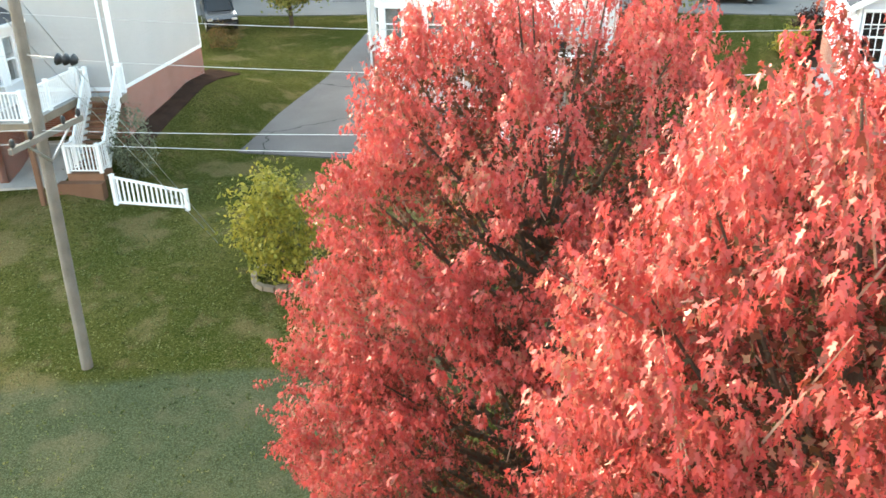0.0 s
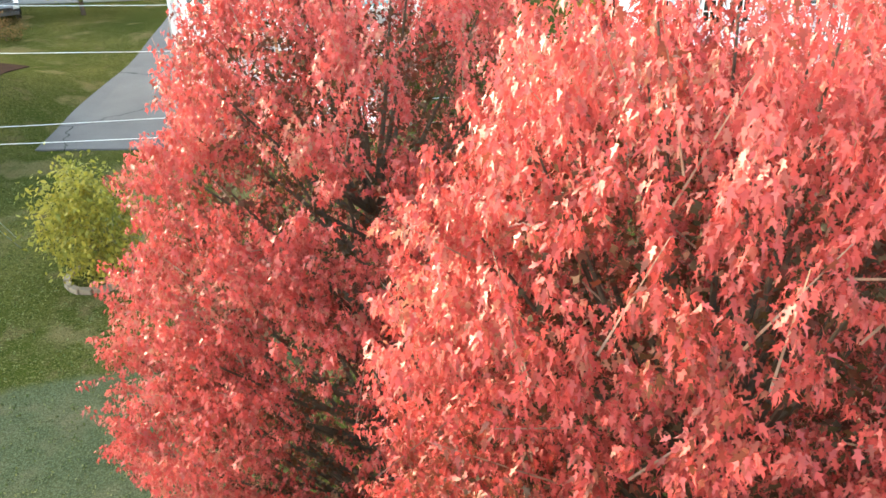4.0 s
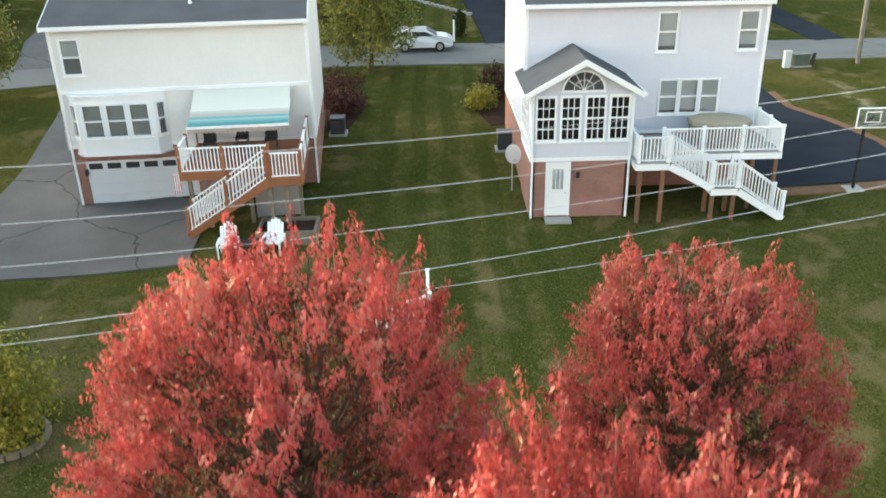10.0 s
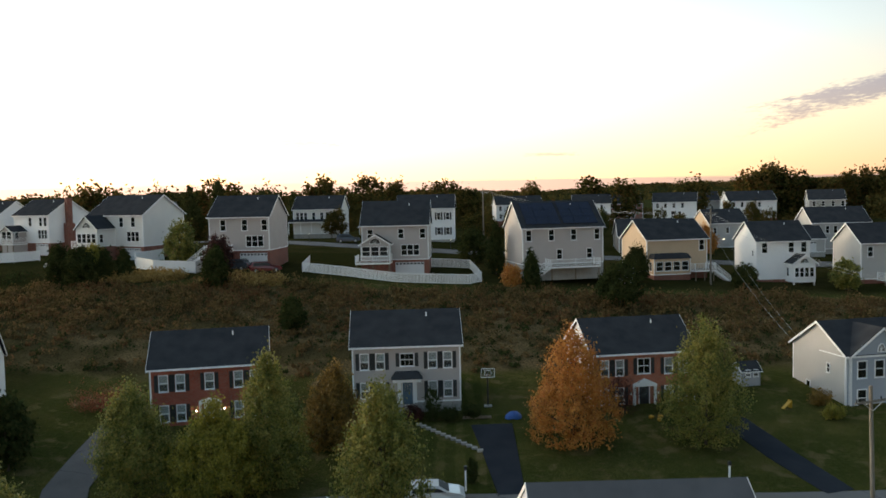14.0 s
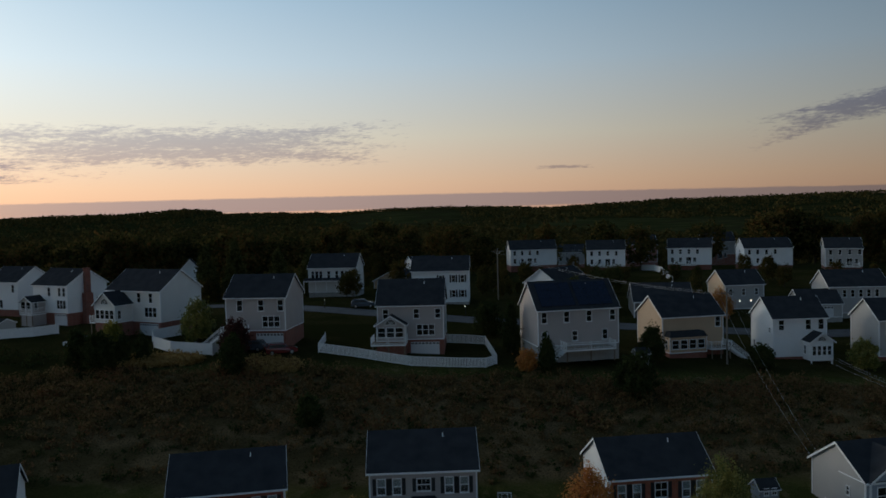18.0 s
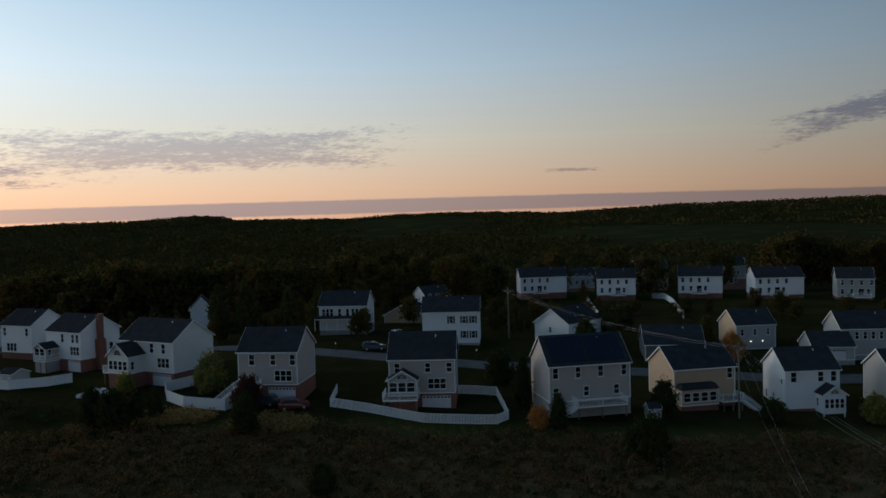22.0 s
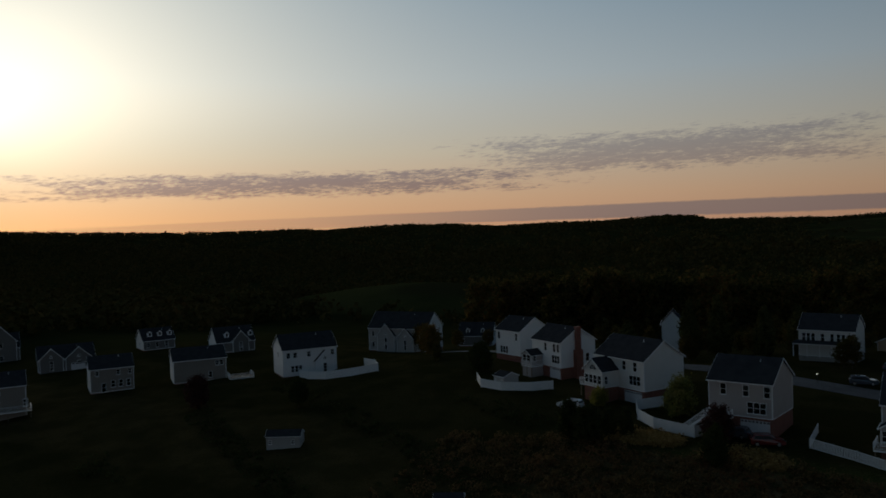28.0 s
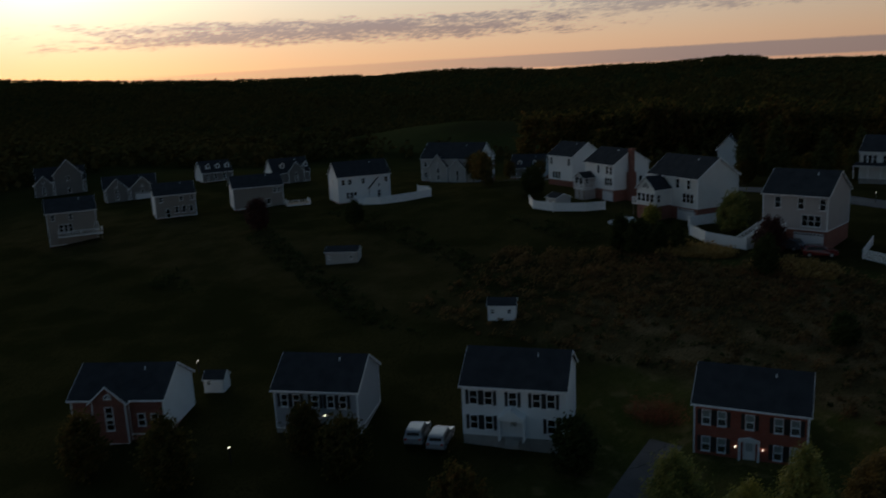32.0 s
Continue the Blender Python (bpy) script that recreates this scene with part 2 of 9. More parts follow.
def brickwork(name, a, b, mortar):
    mat = bpy.data.materials.new(name)
    mat.use_nodes = True
    n, l, p = nodes_of(mat)
    geo = n.new("ShaderNodeNewGeometry")
    sep, comb = n.new("ShaderNodeSeparateXYZ"), n.new("ShaderNodeCombineXYZ")
    l.new(geo.outputs["Position"], sep.inputs[0])
    ad = n.new("ShaderNodeMath")
    l.new(sep.outputs[0], ad.inputs[0])
    l.new(sep.outputs[1], ad.inputs[1])
    l.new(ad.outputs[0], comb.inputs[0])
    l.new(sep.outputs[2], comb.inputs[1])
    br = n.new("ShaderNodeTexBrick")
    br.inputs["Scale"].default_value = 1.0
    br.inputs["Brick Width"].default_value, br.inputs["Row Height"].default_value, br.inputs["Mortar Size"].default_value = 0.21, 0.075, 0.008
    br.inputs["Color1"].default_value, br.inputs["Color2"].default_value, br.inputs["Mortar"].default_value = (*a, 1), (*b, 1), (*mortar, 1)
    l.new(comb.outputs[0], br.inputs["Vector"])
    ns = n.new("ShaderNodeTexNoise")
    ns.inputs["Scale"].default_value = 1.2
    l.new(geo.outputs["Position"], ns.inputs["Vector"])
    hsv = n.new("ShaderNodeHueSaturation")
    mr = n.new("ShaderNodeMapRange")
    mr.inputs["To Min"].default_value, mr.inputs["To Max"].default_value = 0.7, 1.3
    l.new(ns.outputs["Fac"], mr.inputs["Value"])
    l.new(mr.outputs["Result"], hsv.inputs["Value"])
    l.new(br.outputs["Color"], hsv.inputs["Color"])
    l.new(hsv.outputs["Color"], p.inputs["Base Color"])
    bp = n.new("ShaderNodeBump")
    bp.inputs["Strength"].default_value, bp.inputs["Distance"].default_value, bp.invert = 0.5, 0.01, True
    l.new(br.outputs["Fac"], bp.inputs["Height"])
    l.new(bp.outputs["Normal"], p.inputs["Normal"])
    p.inputs["Roughness"].default_value = 0.85
    return mat


def foliage(name, colours, rough=0.5, glow=0.35, patch=0.5, spread=0.8, gloss=0.25, swing=1.1):
    """Leaves: a colour for each leaf out of a row of colours, shifted by patches of the crown; light passes through."""
    mat = bpy.data.materials.new(name)
    mat.use_nodes = True
    n, l, p = nodes_of(mat)
    geo = n.new("ShaderNodeNewGeometry")
    ns = n.new("ShaderNodeTexNoise")
    ns.inputs["Scale"].default_value, ns.inputs["Detail"].default_value = patch, 2
    l.new(geo.outputs["Position"], ns.inputs["Vector"])
    mx = n.new("ShaderNodeMath")
    mx.operation = "MULTIPLY_ADD"
    l.new(ns.outputs["Fac"], mx.inputs[0])
    mx.inputs[1].default_value = swing
    sc = n.new("ShaderNodeMath")
    sc.operation = "MULTIPLY_ADD"
    l.new(geo.outputs["Random Per Island"], sc.inputs[0])
    sc.inputs[1].default_value, sc.inputs[2].default_value = spread, 0.5 - 0.5 * swing - 0.5 * spread
    l.new(sc.outputs[0], mx.inputs[2])
    ramp = n.new("ShaderNodeValToRGB")
    while len(ramp.color_ramp.elements) < len(colours):
        ramp.color_ramp.elements.new(0.5)
    for k, c in enumerate(colours):
        ramp.color_ramp.elements[k].position = k / (len(colours) - 1)
        ramp.color_ramp.elements[k].color = (*c, 1)
    l.new(mx.outputs[0], ramp.inputs[0])
    l.new(ramp.outputs[0], p.inputs["Base Color"])
    p.inputs["Roughness"].default_value = rough
    p.inputs["Specular IOR Level"].default_value = gloss
    tr = n.new("ShaderNodeBsdfTranslucent")
    l.new(ramp.outputs[0], tr.inputs[0])
    ms = n.new("ShaderNodeMixShader")
    ms.inputs[0].default_value = glow
    l.new(p.outputs[0], ms.inputs[1])
    l.new(tr.outputs[0], ms.inputs[2])
    l.new(ms.outputs[0], n["Material Output"].inputs[0])
    return mat


def glass_pane(name, tint):
    mat = bpy.data.materials.new(name)
    mat.use_nodes = True
    n, l, p = nodes_of(mat)
    p.inputs["Base Color"].default_value = (tint, tint * 1.04, tint * 1.05, 1)
    p.inputs["Roughness"].default_value = 0.03
    p.inputs["Transmission Weight"].default_value = 0.92
    p.inputs["IOR"].default_value = 1.5
    return mat


def lit(name, colour, strength):
    mat = bpy.data.materials.new(name)
    mat.use_nodes = True
    n, l, p = nodes_of(mat)
    p.inputs["Base Color"].default_value = (*colour, 1)
    p.inputs["Emission Color"].default_value = (*colour, 1)
    p.inputs["Emission Strength"].default_value = strength
    return mat


WHITE = surface("white_vinyl", (0.85, 0.86, 0.87), (0.79, 0.80, 0.81), 0.4, 1.2, 30, 0.02)
CREAM = lap_siding("cream_siding", (0.73, 0.72, 0.70), (0.66, 0.652, 0.635))
LAVENDER = lap_siding("pale_grey_siding", (0.61, 0.62, 0.68), (0.55, 0.56, 0.62))
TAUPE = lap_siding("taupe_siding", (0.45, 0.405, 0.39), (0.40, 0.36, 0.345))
SLATESIDE = lap_siding("slate_siding", (0.17, 0.16, 0.155), (0.145, 0.14, 0.135))
GREYSIDE = lap_siding("grey_siding", (0.43, 0.42, 0.41), (0.385, 0.375, 0.365))
TAN = lap_siding("tan_siding", (0.54, 0.39, 0.26), (0.48, 0.35, 0.235))
WHITESIDE = lap_siding("white_siding", (0.83, 0.83, 0.84), (0.76, 0.77, 0.78))
BRICK = brickwork("red_brick", (0.25, 0.07, 0.045), (0.33, 0.115, 0.08), (0.35, 0.31, 0.28))
BRICK_ORANGE = brickwork("orange_brick", (0.39, 0.105, 0.052), (0.45, 0.145, 0.08), (0.34, 0.20, 0.15))
ROOF = surface("asphalt_shingle", (0.088, 0.090, 0.097), (0.112, 0.114, 0.122), 0.9, 0.8, 22, 0.4)
ROOF_DARK = surface("dark_asphalt_shingle", (0.033, 0.035, 0.040), (0.052, 0.055, 0.061), 0.9, 0.8, 22, 0.4)
GLASS = glass_pane("window_glass", 0.8)
# for windows without a blind: the tint carries the dark of the room
GLASS_DARK = glass_pane("dark_room_glass", 0.12)
BLIND = surface("pale_blind", (0.52, 0.56, 0.55), (0.46, 0.5, 0.5), 0.7, 2, 30, 0.05)
NET = surface("grey_net_curtain", (0.17, 0.19, 0.185), (0.21, 0.23, 0.22), 0.8, 2, 30, 0.05)
DARKROOM = surface("unlit_room_black", (0.03, 0.03, 0.03), (0.05, 0.045, 0.04), 0.9, 2, 20, 0.0)
SHUTTER = surface("black_shutter", (0.015, 0.017, 0.02), (0.025, 0.027, 0.03), 0.5, 3, 40, 0.1)
GARAGE = surface("white_garage_door", (0.68, 0.69, 0.71), (0.62, 0.63, 0.66), 0.45, 0.8, 20, 0.03)
CONCRETE = surface("concrete", (0.38, 0.37, 0.35), (0.28, 0.27, 0.26), 0.9, 1.2, 25, 0.3)
ASPHALT = surface("old_asphalt", (0.062, 0.058, 0.061), (0.115, 0.108, 0.112), 0.8, 0.35, 18, 0.3)
ASPHALT_NEW = surface("sealed_asphalt", (0.027, 0.031, 0.039), (0.040, 0.045, 0.054), 0.7, 0.4, 20, 0.3)
ROADTOP = surface("worn_road", (0.15, 0.145, 0.14), (0.20, 0.195, 0.19), 0.9, 0.3, 16, 0.25)
DECKWOOD = surface("redwood_stain", (0.27, 0.085, 0.035), (0.34, 0.12, 0.05), 0.6, 1.5, 25, 0.2, vary=0.15)
STAIRWOOD = surface("brown_stair_wood", (0.15, 0.068, 0.038), (0.20, 0.095, 0.055), 0.65, 1.5, 25, 0.2, vary=0.15)
BLUE_DOOR = surface("slate_blue_door", (0.05, 0.10, 0.16), (0.06, 0.12, 0.18), 0.4, 2, 20, 0.0)
OLDWOOD = surface("weathered_timber", (0.16, 0.12, 0.085), (0.24, 0.19, 0.14), 0.85, 2, 30, 0.3)
POLEWOOD = surface("utility_pole_wood", (0.14, 0.122, 0.10), (0.22, 0.195, 0.165), 0.85, 2, 40, 0.4)
BARK = surface("bark", (0.06, 0.045, 0.035), (0.11, 0.085, 0.065), 0.95, 3, 25, 0.6)
MULCH = surface("dark_mulch", (0.035, 0.022, 0.017), (0.06, 0.035, 0.026), 0.95, 2, 30, 0.6)
BARK_CHIP = surface("reddish_bark_chips", (0.13, 0.053, 0.022), (0.21, 0.092, 0.040), 0.95, 2, 30, 0.6)
BLACK = surface("black_metal", (0.015, 0.015, 0.017), (0.025, 0.025, 0.027), 0.4, 2, 20, 0.05)
METAL = surface("galvanised_metal", (0.42, 0.43, 0.44), (0.5, 0.5, 0.5), 0.4, 3, 30, 0.05, metal=0.8)
DARK_METAL = surface("dark_painted_steel", (0.06, 0.065, 0.075), (0.09, 0.095, 0.105), 0.55)
WIRE = surface("bare_wire", (0.55, 0.55, 0.55), (0.62, 0.62, 0.62), 0.45, 2, 20, 0.0, metal=0.3)
RED_LEAF = foliage("red_maple_leaf", [(0.10, 0.045, 0.020), (0.21, 0.047, 0.030), (0.43, 0.064, 0.060), (0.54, 0.087, 0.082), (0.46, 0.135, 0.112), (0.38, 0.185, 0.12)], 0.45, 0.34, 0.7, 0.5, 0.40, 1.5)
# olive and brown leaf, darkened further for the shade inside the crown
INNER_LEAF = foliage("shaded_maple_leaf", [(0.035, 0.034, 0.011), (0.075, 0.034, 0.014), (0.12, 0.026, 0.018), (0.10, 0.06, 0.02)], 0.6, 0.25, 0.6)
TWIG = surface("twig_bark", (0.22, 0.13, 0.10), (0.32, 0.20, 0.15), 0.8, 3, 25, 0.2)
GROVE_LEAF = foliage("grove_leaf", [(0.024, 0.030, 0.010), (0.050, 0.053, 0.017), (0.088, 0.078, 0.024), (0.14, 0.097, 0.032), (0.15, 0.076, 0.026)], 0.65, 0.4, 0.05)
GREEN_LEAF = foliage("green_gold_leaf", [(0.075, 0.095, 0.022), (0.155, 0.170, 0.040), (0.25, 0.235, 0.058), (0.36, 0.285, 0.078)], 0.55, 0.38)
GOLD_LEAF = foliage("browning_leaf", [(0.10, 0.07, 0.02), (0.22, 0.13, 0.03), (0.36, 0.20, 0.05)], 0.55, 0.35)
YELLOW_LEAF = foliage("yellow_green_leaf", [(0.13, 0.14, 0.022), (0.27, 0.24, 0.04), (0.42, 0.33, 0.06)], 0.5, 0.4)
ORANGE_LEAF = foliage("orange_leaf", [(0.26, 0.11, 0.03), (0.48, 0.19, 0.045), (0.56, 0.28, 0.07), (0.50, 0.14, 0.035)], 0.55, 0.35)
DARK_LEAF = foliage("dark_green_leaf", [(0.020, 0.030, 0.011), (0.045, 0.058, 0.020), (0.068, 0.068, 0.024)], 0.6, 0.15)
SAGE_LEAF = foliage("grey_green_leaf", [(0.06, 0.07, 0.042), (0.14, 0.155, 0.10), (0.25, 0.26, 0.18)], 0.55, 0.3)
PLUM_LEAF = foliage("plum_leaf", [(0.025, 0.012, 0.010), (0.055, 0.018, 0.015), (0.11, 0.032, 0.024)], 0.7, 0.2)
RUST_LEAF = foliage("rust_leaf", [(0.10, 0.035, 0.018), (0.20, 0.055, 0.028), (0.30, 0.10, 0.045)], 0.6, 0.3)
WOODS_LEAF = foliage("autumn_woods_leaf", [(0.034, 0.036, 0.013), (0.056, 0.051, 0.018), (0.078, 0.064, 0.022), (0.11, 0.075, 0.028)], 0.8, 0.08, 0.02)
BRUSH_LEAF = foliage("dry_brush_leaf", [(0.070, 0.056, 0.023), (0.135, 0.090, 0.038), (0.20, 0.128, 0.058), (0.165, 0.072, 0.036)], 0.7, 0.25, 0.12)
STRAW = foliage("straw_grass", [(0.24, 0.15, 0.055), (0.38, 0.25, 0.09), (0.48, 0.33, 0.135)], 0.7, 0.35, 0.3)
BLADE = foliage("lawn_blade", [(0.06, 0.085, 0.025), (0.11, 0.125, 0.04), (0.18, 0.17, 0.07)], 0.6, 0.45, 0.3)
LAMP = lit("lamp_glow", (1.0, 0.86, 0.66), 4.0)


def matte(amount, *mats):
    for mat in mats:
        mat.node_tree.nodes["Principled BSDF"].inputs["Specular IOR Level"].default_value = amount


matte(0.3, ASPHALT)
matte(0.0, ASPHALT_NEW, ROADTOP, ROOF, ROOF_DARK, MULCH, BARK)
matte(0.0, WOODS_LEAF, BRUSH_LEAF, DARK_LEAF, GROVE_LEAF, STRAW)


def cracked(mat, scale, width):
    """Thin dark cracks that wander over a paved surface."""
    n, l, p = nodes_of(mat)
    geo = n.new("ShaderNodeNewGeometry")
    ns = n.new("ShaderNodeTexNoise")
    ns.inputs["Scale"].default_value, ns.inputs["Detail"].default_value = 1.1, 5
    l.new(geo.outputs["Position"], ns.inputs["Vector"])
    ad = n.new("ShaderNodeMixRGB")
    ad.blend_type = "ADD"
    ad.inputs[0].default_value = 1.3
    l.new(geo.outputs["Position"], ad.inputs[1])
    l.new(ns.outputs["Color"], ad.inputs[2])
    vo = n.new("ShaderNodeTexVoronoi")
    vo.feature, vo.voronoi_dimensions = "DISTANCE_TO_EDGE", "2D"
    vo.inputs["Scale"].default_value = scale
    l.new(ad.outputs[0], vo.inputs["Vector"])
    mr = n.new("ShaderNodeMapRange")
    mr.inputs["From Min"].default_value, mr.inputs["From Max"].default_value = width * 0.4, width
    l.new(vo.outputs["Distance"], mr.inputs["Value"])
    mx = n.new("ShaderNodeMix")
    mx.data_type = "RGBA"
    l.new(mr.outputs["Result"], mx.inputs["Factor"])
    mx.inputs["A"].default_value = (0.012, 0.012, 0.013, 1)
    old = p.inputs["Base Color"].links[0].from_socket
    l.new(old, mx.inputs["B"])
    l.new(mx.outputs["Result"], p.inputs["Base Color"])


cracked(ASPHALT, 0.15, 0.006)
cracked(ROADTOP, 0.12, 0.004)


# ---- builders ----
def mesh_of(name, bm, mat):
    me = bpy.data.meshes.new(name)
    bm.to_mesh(me)
    bm.free()
    if mat:
        me.materials.append(mat)
    return me


def part(name, bm, material, parent, label="", at=None):
    """One mesh object under a thing or a part; bm may be a bmesh or a mesh that is shared."""
    me = bm if isinstance(bm, bpy.types.Mesh) else mesh_of(name, bm, material)
    ob = new(name, me)
    ob.parent = parent
    if at is not None:
        ob.matrix_basis = at
    if label:
        tagged(ob, label)
    return ob


def thing(name, label, category, m=None, group="", kind=""):
    ob = new(name)
    ob.empty_display_size = 0.2
    if m is not None:
        ob.matrix_basis = m
    return tagged(ob, label, category, group, kind)


def box(bm, x0, y0, z0, x1, y1, z1, m=None):
    vs = [bm.verts.new((x, y, z)) for z in (z0, z1) for x, y in ((x0, y0), (x1, y0), (x1, y1), (x0, y1))]
    if m is not None:
        for v in vs:
            v.co = m @ v.co
    for f in ((3, 2, 1, 0), (4, 5, 6, 7), (0, 1, 5, 4), (1, 2, 6, 5), (2, 3, 7, 6), (3, 0, 4, 7)):
        bm.faces.new([vs[k] for k in f])
    return vs


def boxes(*rows):
    bm = bmesh.new()
    for r in rows:
        box(bm, *r)
    return bm


def beam(bm, a, b, w, h=None):
    """A square bar from a to b."""
    a, b = Vector(a), Vector(b)
    d = b - a
    m = Matrix.Translation(a) @ d.to_track_quat("Y", "Z").to_matrix().to_4x4()
    h = h or w
    box(bm, -w / 2, 0, -h / 2, w / 2, d.length, h / 2, m)


def tube(bm, pts, radii, sides=8):
    rings = []
    pts = [Vector(p) for p in pts]
    for k, p in enumerate(pts):
        d = (pts[min(k + 1, len(pts) - 1)] - pts[max(k - 1, 0)]).normalized()
        u = d.orthogonal().normalized() if not rings else (ref - d * ref.dot(d)).normalized()
        ref = u
        v = d.cross(u)
        r = radii[k] if not isinstance(radii, (int, float)) else radii
        rings.append([bm.verts.new(p + (u * math.cos(a) + v * math.sin(a)) * r) for a in (6.2832 * s / sides for s in range(sides))])
    for q, s in zip(rings, rings[1:]):
        for k in range(sides):
            bm.faces.new((q[k], q[(k + 1) % sides], s[(k + 1) % sides], s[k]))
    bm.faces.new(rings[0][::-1])
    bm.faces.new(rings[-1])


def prism(bm, outline, y0, y1, m=None):
    """A flat outline in x and z, pushed from y0 to y1."""
    a = [bm.verts.new((x, y0, z)) for x, z in outline]
    b = [bm.verts.new((x, y1, z)) for x, z in outline]
    if m is not None:
        for v in a + b:
            v.co = m @ v.co
    bm.faces.new(a)
    bm.faces.new(b[::-1])
    for k in range(len(a)):
        j = (k + 1) % len(a)
        bm.faces.new((a[j], a[k], b[k], b[j]))


def wall(bm, length, z0, z1, holes, thick=0.18, m=None):
    """A wall along x with its outer face at y = 0, cut by holes (x0, z0, x1, z1); one closed shell."""
    xs = sorted({0.0, length, *[round(min(max(h[k], 0), length), 4) for h in holes for k in (0, 2)]})
    zs = sorted({z0, z1, *[round(min(max(h[k], z0), z1), 4) for h in holes for k in (1, 3)]})
    solid = {}
    for i in range(len(xs) - 1):
        for k in range(len(zs) - 1):
            cx, cz = (xs[i] + xs[i + 1]) / 2, (zs[k] + zs[k + 1]) / 2
            solid[i, k] = not any(h[0] < cx < h[2] and h[1] < cz < h[3] for h in holes)
    vs = {}

    def v(i, k, s):
        if (i, k, s) not in vs:
            co = Vector((xs[i], thick * s, zs[k]))
            vs[i, k, s] = bm.verts.new(m @ co if m is not None else co)
        return vs[i, k, s]

    for (i, k), full in solid.items():
        if not full:
            continue
        bm.faces.new((v(i, k, 0), v(i + 1, k, 0), v(i + 1, k + 1, 0), v(i, k + 1, 0)))
        bm.faces.new((v(i, k + 1, 1), v(i + 1, k + 1, 1), v(i + 1, k, 1), v(i, k, 1)))
        for dj, a, b in (((-1, 0), (i, k), (i, k + 1)), ((1, 0), (i + 1, k), (i + 1, k + 1)), ((0, -1), (i, k), (i + 1, k)), ((0, 1), (i, k + 1), (i + 1, k + 1))):
            if not solid.get((i + dj[0], k + dj[1]), False):
                bm.faces.new((v(*a, 0), v(*a, 1), v(*b, 1), v(*b, 0)))


def laps(bm, length, z0, z1, holes, pitch=0.2, m=None, slopes=None):
    """Lapped boards over a wall: each course leans out to its lower edge. slopes narrows the courses under a gable."""
    z = z0
    while z < z1 - 0.02:
        top = min(z + pitch, z1)
        lo, hi = (0.0, length) if slopes is None else slopes((z + top) / 2)
        spans, x = [], lo
        for h in sorted((h for h in holes if h[1] < (z + top) / 2 < h[3]), key=lambda h: h[0]):
            if h[0] > x:
                spans.append((x, h[0]))
            x = max(x, h[2])
        if x < hi:
            spans.append((x, hi))
        for a, b in spans:
            co = [(a, -0.022, z), (b, -0.022, z), (b, -0.004, top), (a, -0.004, top), (a, 0, z), (b, 0, z)]
            vs = [bm.verts.new(m @ Vector(c) if m is not None else c) for c in co]
            bm.faces.new((vs[0], vs[1], vs[2], vs[3]))
            bm.faces.new((vs[4], vs[5], vs[1], vs[0]))
        z = top


WINDOWS = {}
SILL = mesh_of("window_sill", boxes((-0.04, -0.078, -0.047, 0.96, -0.002, -0.002)), WHITE)


def window_mesh(w, h, cols, rows, double, arch, clear):
    key = (round(w, 2), round(h, 2), cols, rows, double, arch, clear)
    if key in WINDOWS:
        return WINDOWS[key]
    f = 0.075
    bm = bmesh.new()
    if arch:
        steps = 14
        pts = [(math.cos(math.pi * k / steps), math.sin(math.pi * k / steps)) for k in range(steps + 1)]
        r, q = w / 2, w / 2 - f
        for (c0, s0), (c1, s1) in zip(pts, pts[1:]):
            prism(bm, [(r + r * c0, h * s0), (r + r * c1, h * s1), (r + q * c1, (h - f) * s1), (r + q * c0, (h - f) * s0)], -0.045, 0.06)
        box(bm, 0, -0.045, -f, w, 0.06, 0)
        for a in (35, 63, 90, 117, 145):
            beam(bm, (r, 0.02, 0), (r + q * math.cos(radians(a)), 0.02, (h - f) * math.sin(radians(a))), 0.022)
        for (c0, s0), (c1, s1) in zip(pts, pts[1:]):
            beam(bm, (r + 0.5 * q * c0, 0.02, 0.5 * h * s0), (r + 0.5 * q * c1, 0.02, 0.5 * h * s1), 0.022)
        pane = bmesh.new()
        prism(pane, [(r + q * c, (h - f) * s) for c, s in pts], 0.03, 0.036)
    else:
        xs, zs = [f, w - f], [f, h - f]
        for k in range(1, cols):
            x = f + (w - 2 * f) * k / cols
            xs += [x - 0.012, x + 0.012]
        for k in range(1, rows):
            if not (double and k * 2 == rows):
                z = f + (h - 2 * f) * k / rows
                zs += [z - 0.012, z + 0.012]
        if double:
            zs += [h / 2 - 0.03, h / 2 + 0.03]
        xs, zs = sorted(xs), sorted(zs)
        wall(bm, w, 0, h, [(x0, z0, x1, z1) for x0, x1 in zip(xs[::2], xs[1::2]) for z0, z1 in zip(zs[::2], zs[1::2])], 0.07, Matrix.Translation((0, -0.042, 0)))
        pane = boxes((f - 0.01, 0.032, f - 0.01, w - f + 0.01, 0.038, h - f + 0.01))
    WINDOWS[key] = (mesh_of("window_frame", bm, WHITE), mesh_of("pane", pane, GLASS if clear else GLASS_DARK))
    return WINDOWS[key]


